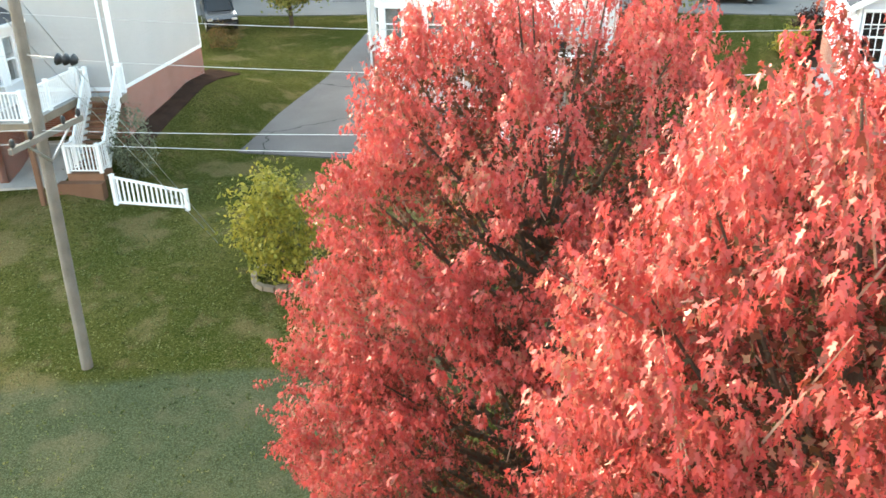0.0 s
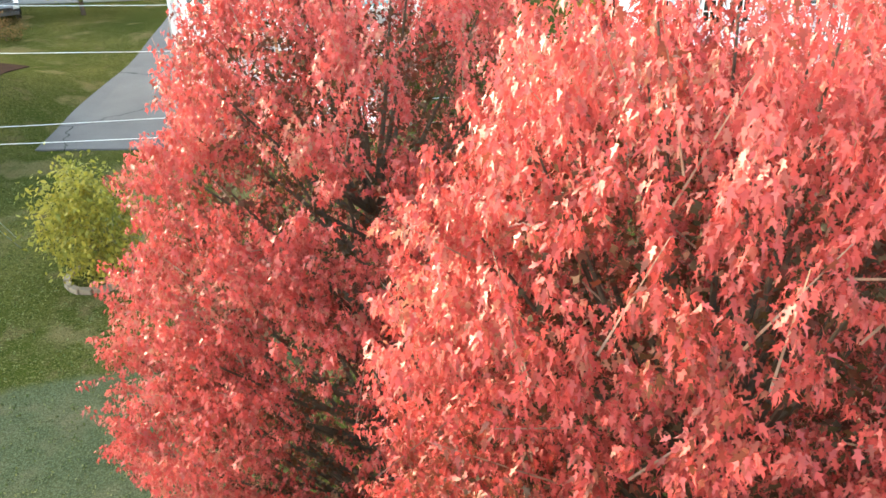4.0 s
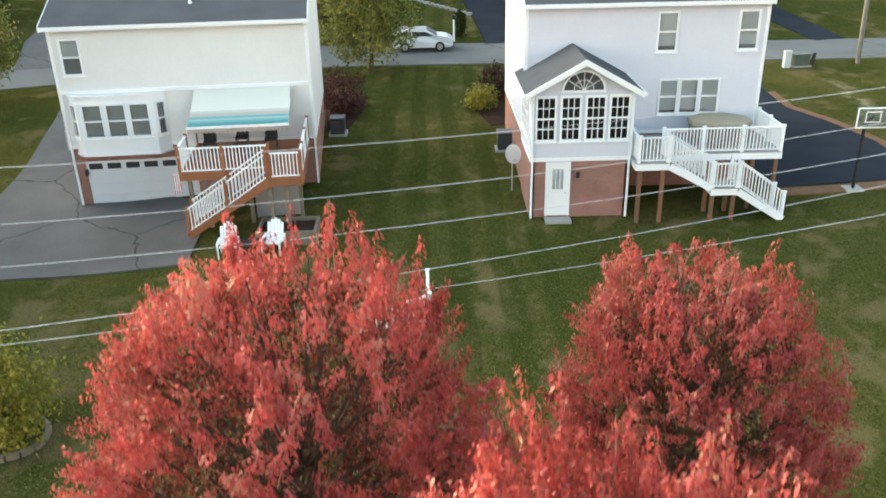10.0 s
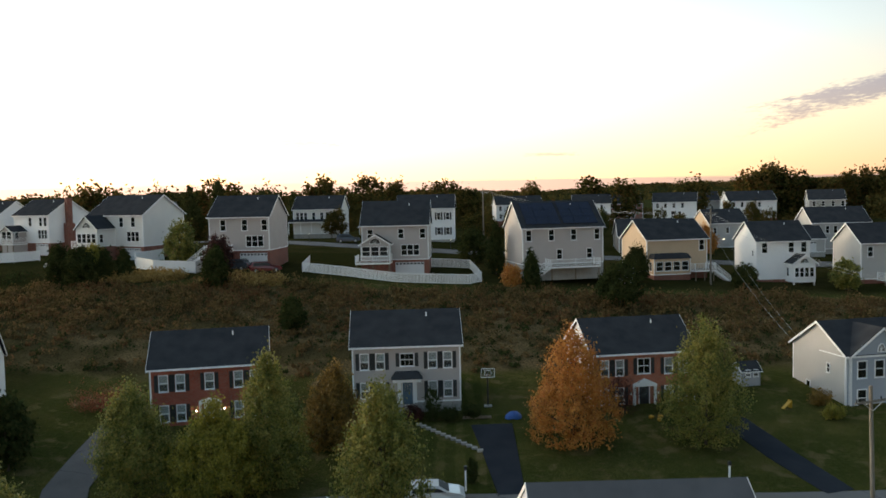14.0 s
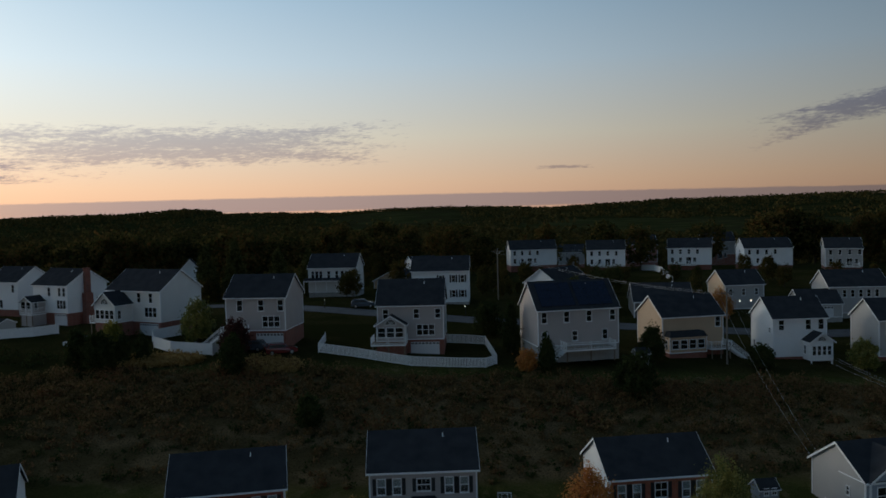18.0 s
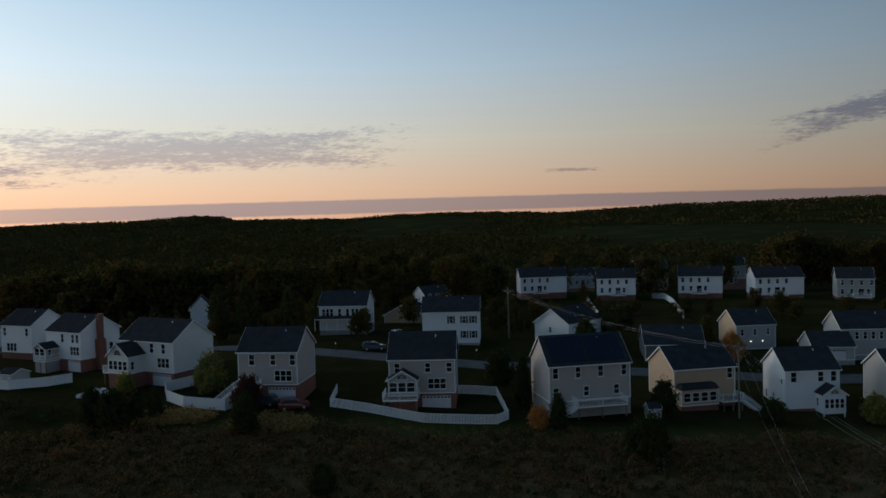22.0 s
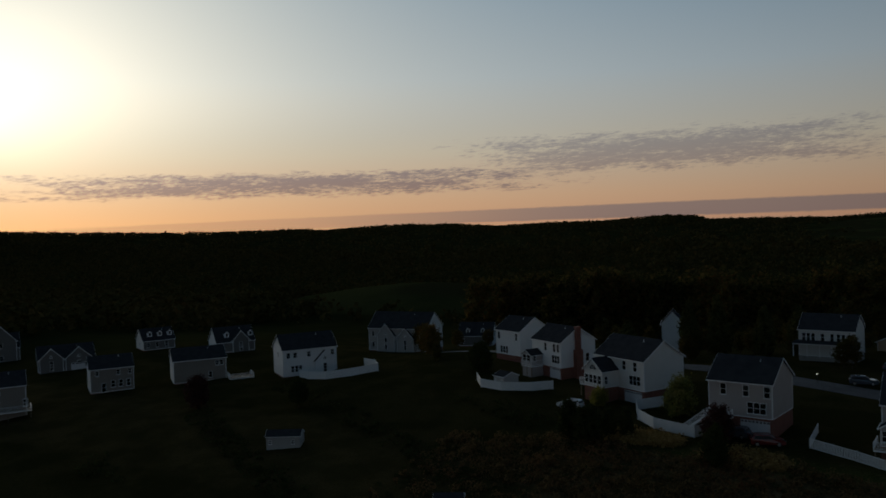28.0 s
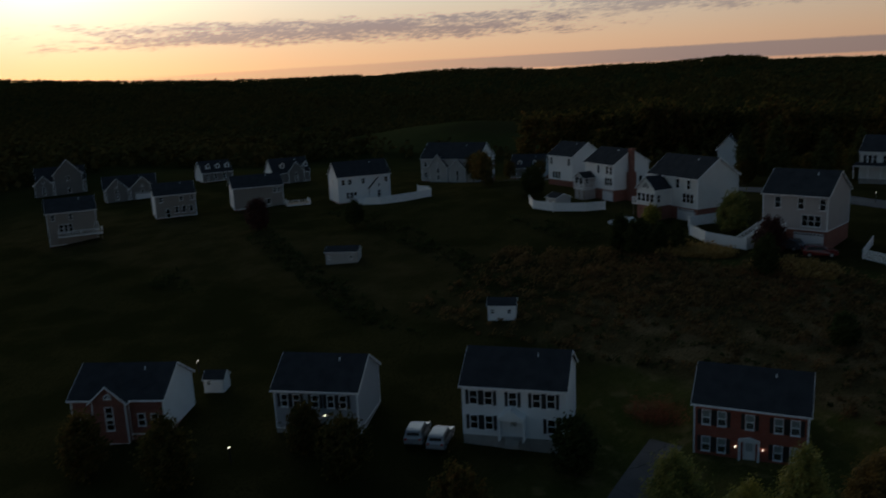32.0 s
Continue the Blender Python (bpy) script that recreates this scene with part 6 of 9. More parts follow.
stairs(deck_b, (4.82, -0.68, 2.28), (6.45, -0.68, 1.25), 0.95, (0, 1), CONCRETE, 6, WHITE)
deck_floor(deck_b, 6.45, -0.72, 7.45, 0.3, 1.22, CONCRETE, True, fascia=WHITE)
stairs(deck_b, (7.48, -0.68, 1.22), (9.3, -0.68, -0.08), 0.95, (0, 1), CONCRETE, 7, WHITE)
rail_run(deck_b, [(4.78, -0.66, 2.28), (6.42, -0.66, 1.25)])
rail_run(deck_b, [(6.5, -0.68, 1.22), (7.42, -0.68, 1.22)])
rail_run(deck_b, [(7.48, -0.66, 1.22), (9.25, -0.66, 0.0)])
rail_run(deck_b, [(4.9, 0.26, 2.2), (6.42, 0.26, 1.25)])
rail_run(deck_b, [(7.48, 0.26, 1.22), (9.25, 0.26, 0.0)])
for lx, ly, lz in ((3.75, -0.6, 2.0), (4.6, -0.6, 2.0), (6.55, -0.6, 0.95), (7.35, -0.6, 0.95), (6.55, 0.2, 0.95), (7.35, 0.2, 0.95), (8.3, 0.4, 2.0), (9.2, 0.4, 2.0), (9.2, 2.7, 2.0)):
    leg(deck_b, lx, ly, gz(lx, ly) - 0.1, lz, STAIRWOOD)
COVER = surface("tan_vinyl_cover", (0.30, 0.24, 0.17), (0.35, 0.29, 0.21), 0.6, 3, 30, 0.2)


def hot_tub():
    ob = thing("hot_tub", "hot tub under a padded tan cover on the deck", "hot tub", pose(7.3, 1.65, 2.285))
    bm, top = bmesh.new(), bmesh.new()
    ring = [(1.25 * math.cos(radians(a + 22.5)) * 1.0, 0.95 * math.sin(radians(a + 22.5))) for a in range(0, 360, 45)]
    for b, z0, z1, s in ((bm, 0, 0.78, 0.95), (top, 0.785, 0.93, 1.0)):
        lo = [b.verts.new((x * s, y * s, z0)) for x, y in ring]
        hi = [b.verts.new((x * s, y * s, z1)) for x, y in ring]
        for k in range(8):
            b.faces.new((lo[k], lo[(k + 1) % 8], hi[(k + 1) % 8], hi[k]))
        b.faces.new(lo[::-1])
        c = b.verts.new((0, 0, z1 + (0.08 if b is top else 0)))
        for k in range(8):
            b.faces.new((hi[k], hi[(k + 1) % 8], c))
    part("tub_shell", bm, OLDWOOD, ob)
    part("tub_cover", top, COVER, ob, "padded tan cover")


hot_tub()


def air_conditioner(x, y):
    ob = thing("air_conditioner", "dark grey outdoor air conditioning unit on a pad", "air conditioner", pose(x, y, gz(x, y) + 0.02))
    part("pad", boxes((-0.45, -0.45, -0.1, 0.45, 0.45, 0.06)), CONCRETE, ob)
    part("body", boxes((-0.35, -0.35, 0.062, 0.35, 0.35, 0.8)), BLACK, ob)
    for k in range(9):
        for s in (-0.366, 0.352):
            part("louvre", boxes((-0.33, s, 0.13 + k * 0.07, 0.33, s + 0.014, 0.16 + k * 0.07)), DARK_METAL, ob)
    part("top_grille", boxes((-0.37, -0.37, 0.802, 0.37, 0.37, 0.86)), DARK_METAL, ob)


air_conditioner(-0.5, 7.6)
air_conditioner(-8.5, 10.3)


def dish(x, y):
    ob = thing("satellite_dish", "white satellite dish on a pole by the wall", "satellite dish", pose(x, y, gz(x, y)))
    bm = bmesh.new()
    tube(bm, [(0, 0, -0.1), (0, 0, 1.5)], 0.03)
    part("mast", bm, METAL, ob)
    bm = bmesh.new()
    rings = [[bm.verts.new((0.09 * r * math.cos(a) , -0.02 - 0.06 * (1 - (r / 4) ** 2) * -1 - 0.06, 0.1 * r * math.sin(a))) for a in (k * 6.2832 / 16 for k in range(16))] for r in range(1, 5)]
    bm.faces.new(rings[0])
    for p, q in zip(rings, rings[1:]):
        for k in range(16):
            bm.faces.new((p[k], p[(k + 1) % 16], q[(k + 1) % 16], q[k]))
    bmesh.ops.solidify(bm, geom=bm.faces[:], thickness=0.02)
    part("reflector", bm, WHITE, ob, at=Matrix.Translation((0, -0.06, 1.6)) @ pose(0, 0, 0, -20, 0, 20))
    bm = bmesh.new()
    beam(bm, (0, -0.05, 1.3), (0.1, -0.5, 1.5), 0.03)
    part("arm", bm, METAL, ob)


dish(-0.65, 2.7)


def hoop(x, y, rz, label, post_mat):
    ob = thing("basketball_hoop", label, "basketball hoop", pose(x, y, gz(x, y), 0, 0, rz))
    part("footing", boxes((-0.35, -0.3, -0.1, 0.35, 0.3, 0.08)), CONCRETE, ob)
    bm = bmesh.new()
    tube(bm, [(0, 0, 0.08), (0, 0, 2.6), (0, -0.25, 3.0)], 0.07, 8)
    part("pole", bm, post_mat, ob)
    part("backboard", boxes((-0.6, -0.5, 2.75, 0.6, -0.46, 3.5)), GLASS, ob, "clear backboard")
    bm = boxes((-0.62, -0.51, 2.72, 0.62, -0.45, 2.76), (-0.62, -0.51, 3.49, 0.62, -0.45, 3.53), (-0.62, -0.51, 2.76, -0.58, -0.45, 3.49), (0.58, -0.51, 2.76, 0.62, -0.45, 3.49),
               (-0.3, -0.515, 2.95, 0.3, -0.505, 2.98), (-0.3, -0.515, 3.35, 0.3, -0.505, 3.38), (-0.3, -0.515, 2.98, -0.27, -0.505, 3.35), (0.27, -0.515, 2.98, 0.3, -0.505, 3.35))
    part("backboard_frame", bm, WHITE, ob)
    bm = bmesh.new()
    tube(bm, [(0.23 * math.cos(k * 0.3927), -0.76 + 0.23 * math.sin(k * 0.3927), 2.95) for k in range(17)], 0.012, 5)
    part("rim", bm, DECKWOOD, ob)
    bm = bmesh.new()
    beam(bm, (0, -0.25, 3.0), (0, -0.47, 3.2), 0.1)
    part("bracket", bm, post_mat, ob)


hoop(13.2, 1.9, 0, "basketball hoop with clear backboard beside the drive", BLACK)
hoop(0.6, 46.0, 0, "basketball hoop at the head of a drive", BLACK)
strip("flower_bed", [(9.9, 1.75), (12.4, 1.95), (15.4, 2.35), (16.6, 2.6)], 0.75, BARK_CHIP, "reddish mulch strip along the drive", "flower bed", 0.035)
strip("flower_bed", [(16.4, 3.0), (17.1, 5.6), (17.1, 7.3), (16.7, 8.6), (16.1, 10.5), (15.0, 12.8), (15.05, 15.6)], 0.48, BARK_CHIP, "reddish bark strip along the dark drive", "flower bed", 0.035)
strip("flower_bed", [(-0.6, 17.0), (-0.8, 14.0), (-0.45, 11.0)], (2.2, 0.9), MULCH, "dark mulch bed along the house wall", "flower bed", 0.03)
strip("flower_bed", [(-8.8, 16.8), (-8.5, 14.2), (-8.6, 10.8)], (2.6, 1.0), MULCH, "dark mulch bed along the cream house", "flower bed", 0.03)

# ---- the cream house: bay, awning, deck, chairs ----
HA = house_a.matrix_basis @ Matrix.Translation((0, 0, 0.6))


def bay_window():
    """Five-sided bay over the garage door, white-panelled."""
    pts = [(0.3, 0.0), (0.72, -0.45), (3.68, -0.45), (4.1, 0.0)]
    for k, (a, b) in enumerate(zip(pts, pts[1:])):
        a3, b3 = Vector((*a, 0)), Vector((*b, 0))
        d = b3 - a3
        m = Matrix.Translation(a3) @ pose(0, 0, 0, 0, 0, math.degrees(math.atan2(d.y, d.x)))
        wins = [(0.07, 3.4, 0.48, 1.42)] if k != 1 else [(0.12, 3.4, 0.84, 1.42), (1.04, 3.4, 0.84, 1.42), (1.96, 3.4, 0.84, 1.42)]
        bm = bmesh.new()
        wall(bm, d.length, 2.75, 5.06, [(q[0] + 0.03, q[1] + 0.03, q[0] + q[2] - 0.03, q[1] + q[3] - 0.03) for q in wins], 0.1, m)
        part("bay_wall", bm, WHITE, house_a)
        for q in wins:
            window(house_a, m @ Matrix.Translation((q[0], -0.012, q[1])), q[2], q[3], 1, 2, blind=0.97, cloth=NET)
    for z0, z1 in ((2.66, 2.745), (5.065, 5.15)):
        bm = bmesh.new()
        lo = [bm.verts.new((x + (0.05 if k > 1 else -0.05), y - (0.05 if 0 < k < 3 else 0), z0)) for k, (x, y) in enumerate(pts)]
        hi = [bm.verts.new((v.co.x, v.co.y, z1)) for v in lo]
        bm.faces.new(lo[::-1])
        bm.faces.new(hi)
        for k in range(4):
            bm.faces.new((lo[k], lo[(k + 1) % 4], hi[(k + 1) % 4], hi[k]))
        part("bay_trim", bm, WHITE, house_a)


bay_window()
part("drip_board", boxes((0.0, -0.1, 5.16, 10.0, -0.026, 5.3)), WHITE, house_a)
downspout(house_a, 0.06, -0.035, 0.0, 7.2)
downspout(house_a, 9.96, -0.035, 0.0, 7.2)
part("wall_lamp", boxes((0.42, -0.14, 1.75, 0.54, -0.02, 2.0)), BLACK, house_a)
part("meter_box", boxes((-0.22, 0.3, 2.75, -0.02, 0.7, 3.55)), METAL, house_a)


def striped_cloth():
    mat = surface("striped_awning_cloth", (0.72, 0.71, 0.66), (0.66, 0.65, 0.61), 0.8, 3, 60, 0.1)
    n, l, p = nodes_of(mat)
    co = n.new("ShaderNodeTexCoord")
    sep = n.new("ShaderNodeSeparateXYZ")
    l.new(co.outputs["Object"], sep.inputs[0])
    ramp = n.new("ShaderNodeValToRGB")
    ramp.color_ramp.interpolation = "CONSTANT"
    rows = ((0.0, (0.05, 0.25, 0.26)), (0.075, (0.12, 0.36, 0.36)), (0.13, (0.30, 0.45, 0.44)), (0.17, (0.14, 0.37, 0.37)), (0.22, (0.46, 0.42, 0.38)), (0.29, (0.55, 0.52, 0.48)), (0.34, (0.70, 0.69, 0.62)))
    while len(ramp.color_ramp.elements) < len(rows):
        ramp.color_ramp.elements.new(0.5)
    for k, (at, c) in enumerate(rows):
        ramp.color_ramp.elements[k].position, ramp.color_ramp.elements[k].color = at, (*c, 1)
    dv = n.new("ShaderNodeMath")
    dv.operation = "DIVIDE"
    l.new(sep.outputs[1], dv.inputs[0])
    dv.inputs[1].default_value = 3.0
    l.new(dv.outputs[0], ramp.inputs[0])
    l.new(ramp.outputs[0], p.inputs["Base Color"])
    return mat


def awning():
    ob = thing("awning", "cream and teal striped awning open over a deck", "awning", HA @ Matrix.Translation((5.3, -2.4, 3.62)))
    bm = bmesh.new()
    n, w, d, rise = 12, 3.85, 2.35, 0.92
    for s, off in ((0, 0.0), (1, 0.012)):
        for k in range(n):
            v = [bm.verts.new((x, d * q / n, rise * q / n - 0.06 * math.sin(math.pi * q / n) + off)) for q in (k, k + 1) for x in (0, w)]
            bm.faces.new((v[0], v[1], v[3], v[2]) if s else (v[2], v[3], v[1], v[0]))
    part("cloth", bm, striped_cloth(), ob)
    part("front_bar", boxes((-0.03, -0.06, -0.06, w + 0.03, 0.0, 0.03)), WHITE, ob)
    bm = bmesh.new()
    for k in range(24):
        x = w * k / 24
        prism(bm, [(x, -0.06), (x + w / 24, -0.06), (x + w / 24, -0.2), (x + w / 48, -0.26), (x, -0.2)], -0.035, -0.028)
    tagged(part("valance", bm, METAL, ob, "grey scalloped valance"), kind="stuff")
    for x in (0.05, w - 0.05):
        bm = bmesh.new()
        beam(bm, (x, 0, -0.04), (x, d, 0.4), 0.04)
        part("arm", bm, WHITE, ob)
    part("roller_box", boxes((-0.05, d, rise - 0.1, w + 0.05, d + 0.02, rise + 0.12)), WHITE, ob)


awning()
deck_a = thing("deck", "redwood-stained deck with white balusters and stairs", "deck", HA)
deck_floor(deck_a, 5.1, -3.95, 9.75, -0.03, 2.3, DECKWOOD, True)
RED = dict(post=POST_RED)
rail_run(deck_a, [(5.15, -0.3, 2.3), (5.15, -2.2, 2.3), (5.15, -3.9, 2.3), (6.75, -3.9, 2.3), (8.45, -3.9, 2.3)], **RED)
stairs(deck_a, (8.5, -4.95, 2.3), (5.35, -4.95, 0.22), 0.95, (0, 1), DECKWOOD, 11)
deck_floor(deck_a, 8.45, -4.98, 9.75, -4.0, 2.28, DECKWOOD, True)
rail_run(deck_a, [(8.45, -4.95, 2.28), (6.9, -4.95, 1.25), (5.4, -4.95, 0.3)], **RED)
rail_run(deck_a, [(8.35, -4.05, 2.2), (6.9, -4.05, 1.25), (5.4, -4.05, 0.3)], **RED)
rail_run(deck_a, [(8.55, -4.92, 2.28), (9.7, -4.92, 2.28), (9.7, -3.9, 2.3), (9.7, -2.0, 2.3), (9.7, -0.3, 2.3)], **RED)
for lx, ly in ((5.4, -3.7), (6.0, -3.7), (7.6, -3.7), (9.5, -3.7), (8.5, -4.8), (9.1, -4.8)):
    leg(deck_a, lx, ly, -0.5, 2.05, OLDWOOD)
part("skirt_wall", boxes((7.7, -3.3, -0.8, 9.5, -3.2, 2.0)), CONCRETE, deck_a, "tan panel under the deck")


def adirondack(x, y, rz):
    ob = thing("garden_chair", "white slatted garden chair on the lawn edge", "chair", pose(x, y, gz(x, y) + 0.01, 0, 0, rz), "garden chairs")
    for k in range(5):
        part("seat_slat", boxes((-0.3, -0.3 + k * 0.12, 0.0, 0.3, -0.2 + k * 0.12, 0.025)), WHITE, ob, at=Matrix.Translation((0, 0, 0.36)) @ pose(0, 0, 0, -12, 0, 0))
    for k in range(5):
        h = (0.72, 0.82, 0.88, 0.82, 0.72)[k]
        part("back_slat", boxes((-0.3 + k * 0.122, 0, 0, -0.19 + k * 0.122, 0.025, h)), WHITE, ob, at=Matrix.Translation((0, 0.25, 0.28)) @ pose(0, 0, 0, -22, 0, 0))
    for s in (-0.37, 0.29):
        part("armrest", boxes((s, -0.36, 0.56, s + 0.1, 0.36, 0.585)), WHITE, ob)
        part("leg", boxes((s + 0.02, -0.34, 0, s + 0.07, -0.26, 0.56)), WHITE, ob)
        part("leg", boxes((s + 0.02, 0.3, 0, s + 0.07, 0.38, 0.56)), WHITE, ob)


adirondack(-11.35, -2.2, 4)
adirondack(-9.75, -2.1, -8)


def small_table(x, y, h, w, mat, label):
    ob = thing("garden_table", label, "table", pose(x, y, gz(x, y)))
    part("tabletop", boxes((-w, -w * 0.7, h - 0.04, w, w * 0.7, h)), mat, ob)
    for sx in (-1, 1):
        for sy in (-1, 1):
            part("leg", boxes((sx * (w - 0.08) - 0.03, sy * (w * 0.7 - 0.08) - 0.03, 0, sx * (w - 0.08) + 0.03, sy * (w * 0.7 - 0.08) + 0.03, h - 0.045)), mat, ob)


small_table(-10.5, -2.1, 0.45, 0.42, BLACK, "low dark table between two white chairs")


def planter_bed():
    ob = thing("raised_bed", "weathered timber raised bed below the deck", "raised bed", pose(-9.35, -0.9, gz(-9.35, -0.9)))
    for r in ((-1.1, -0.75, -0.2, 1.1, -0.65, 0.45), (-1.1, 0.65, -0.2, 1.1, 0.75, 0.45), (-1.1, -0.645, -0.2, -1.0, 0.645, 0.45), (1.0, -0.645, -0.2, 1.1, 0.645, 0.45)):
        part("side_board", boxes(r), OLDWOOD, ob)
    part("soil", boxes((-0.99, -0.64, -0.2, 0.99, 0.64, 0.32)), MULCH, ob)


planter_bed()
# patio set in the shade under the awning
for px, py in ((5.9, -1.5), (7.1, -0.9), (8.3, -1.3)):
    ob = thing("patio_chair", "dark patio chair in the shade of the awning", "chair", HA @ pose(px, py, 2.305), "patio chairs")
    part("seat", boxes((-0.25, -0.25, 0.4, 0.25, 0.25, 0.46)), BLACK, ob)
    part("backrest", boxes((-0.25, 0.22, 0.47, 0.25, 0.26, 0.95)), BLACK, ob)
    for sx in (-0.22, 0.22):
        for sy in (-0.22, 0.22):
            part("leg", boxes((sx - 0.02, sy - 0.02, 0, sx + 0.02, sy + 0.02, 0.398)), BLACK, ob)
FLAG = surface("red_white_cloth", (0.5, 0.05, 0.05), (0.7, 0.6, 0.58), 0.8, 5, 12, 0.1)
flag_ob = thing("flag", "small red and white striped cloth flag", "flag", HA @ pose(4.95, -3.75, 2.2))
for k in range(7):
    part("stripe", boxes((-0.14 + k * 0.04, -0.02 + 0.01 * (k % 2), -0.75, -0.102 + k * 0.04, -0.012 + 0.01 * (k % 2), 0.0)), WHITE if k % 2 else FLAG, flag_ob)
part("flag_pole", boxes((-0.16, 0.0, 0.0, 0.2, 0.025, 0.025)), WHITE, flag_ob)

# ---- the grey house on the near left: sunroom, deck, stairs ----
HI = house_i.matrix_basis.copy()
child_house_box(house_i, 2.4, -2.6, 6.6, 0.0, -0.6, 5.1, WHITE, BRICK, 2.4, row(0.25, 1.3, 2.35, 3.3, z=3.1, w=0.75, h=1.6, blind=0.5), right=row(0.3, 1.4, z=3.1, w=0.75, h=1.6, blind=0.4), lapped=False)
bm = bmesh.new()
vs = [bm.verts.new(c) for c in ((2.1, -2.9, 5.1), (6.9, -2.9, 5.1), (6.9, 0, 5.1), (2.1, 0, 5.1), (3.6, -0.9, 6.05), (5.4, -0.9, 6.05), (5.4, 0, 6.05), (3.6, 0, 6.05))]
for f in ((0, 1, 5, 4), (1, 2, 6, 5), (4, 5, 6, 7), (3, 0, 4, 7), (3, 2, 1, 0)):
    bm.faces.new([vs[k] for k in f])
part("roof", bm, ROOF, house_i)
part("gutter", boxes((2.05, -3.0, 5.0, 6.95, -2.905, 5.12), (6.905, -2.9, 5.0, 7.0, 0.0, 5.12)), WHITE, house_i)
downspout(house_i, 9.7, -0.035, 2.5, 7.9)
deck_i = thing("deck", "white-railed deck with redwood stairs to the lawn", "deck", HI)
deck_floor(deck_i, 3.0, -4.1, 8.7, -3.02, 2.5, CONCRETE, True, fascia=OLDWOOD)
deck_floor(deck_i, 7.02, -3.0, 8.7, -0.05, 2.5, CONCRETE, True, fascia=OLDWOOD)
deck_floor(deck_i, 8.72, -0.6, 10.2, -0.05, 2.5, CONCRETE, True, fascia=OLDWOOD)
rail_run(deck_i, [(3.05, -4.05, 2.5), (4.9, -4.05, 2.5), (6.8, -4.05, 2.5), (8.65, -4.05, 2.5), (8.65, -2.5, 2.5), (8.65, -0.7, 2.5)])
rail_run(deck_i, [(8.75, -0.58, 2.5), (9.05, -0.58, 2.5)])
rail_run(deck_i, [(10.15, -0.1, 2.5), (10.15, -0.6, 2.5)])
stairs(deck_i, (9.1, -0.6, 2.5), (9.1, -2.3, 0.45), 1.0, (1, 0), STAIRWOOD, 10, WHITE)
deck_floor(deck_i, 9.0, -3.0, 10.25, -2.3, 0.45, STAIRWOOD, True)
rail_run(deck_i, [(9.07, -0.6, 2.45), (9.07, -2.3, 0.5)])
rail_run(deck_i, [(10.17, -0.6, 2.45), (10.17, -2.3, 0.5)])
rail_run(deck_i, [(9.05, -2.35, 0.45), (9.05, -2.95, 0.45), (10.2, -2.95, 0.45), (10.2, -2.35, 0.45)])
for lx, ly, lz in ((3.2, -3.9, 2.2), (5.8, -3.9, 2.2), (8.5, -3.9, 2.2), (9.9, -0.4, 2.2), (9.15, -2.85, 0.2), (10.1, -2.85, 0.2)):
    leg(deck_i, lx, ly, -1.4, lz, STAIRWOOD)
part("bottom_step", boxes((8.75, -3.35, -0.5, 10.3, -3.02, 0.2)), STAIRWOOD, deck_i)
grill = thing("gas_grill", "covered dark gas grill on the deck", "grill", HI @ pose(5.2, -3.65, 2.505))
part("cart", boxes((-0.5, -0.28, 0, 0.5, 0.28, 0.75)), BLACK, grill)
bm = bmesh.new()
tube(bm, [(-0.48, 0, 0.9), (0.48, 0, 0.9)], 0.27, 12)
part("lid", bm, BLACK, grill)
for px, py in ((6.6, -3.65), (7.6, -3.6)):
    ob = thing("patio_chair", "pale mesh patio chair on the white-railed deck", "chair", HI @ pose(px, py, 2.505, 0, 0, 30), "deck chairs")
    part("seat", boxes((-0.27, -0.27, 0.4, 0.27, 0.27, 0.44)), METAL, ob)
    part("backrest", boxes((-0.27, 0.23, 0.45, 0.27, 0.27, 0.95)), METAL, ob)
    for sx in (-0.24, 0.24):
        for sy in (-0.24, 0.24):
            part("leg", boxes((sx - 0.02, sy - 0.02, 0, sx + 0.02, sy + 0.02, 0.398)), METAL, ob)
strip("patio", [(-32.2, -9.4), (-25.4, -7.6)], 2.6, CONCRETE, "pale concrete patio under the deck", "patio", 0.06)
strip("flower_bed", [tuple((HI @ Vector((bx, by, 0)))[:2]) for bx, by in ((10.3, -0.4), (10.35, 4.0), (10.35, 8.0), (10.1, 11.0))], (0.6, 1.4), MULCH, "dark mulch bed beside the brick wall", "flower bed", 0.04)
shrub("grey-green shrub beside white stairs", -23.2, -7.3, 0.7, 2.4, SAGE_LEAF, 81, leaf=0.09, clumps=120)
shrub("small dry grass shrub in a mulch bed", -30.4, 9.9, 0.9, 1.1, BRUSH_LEAF, 82)
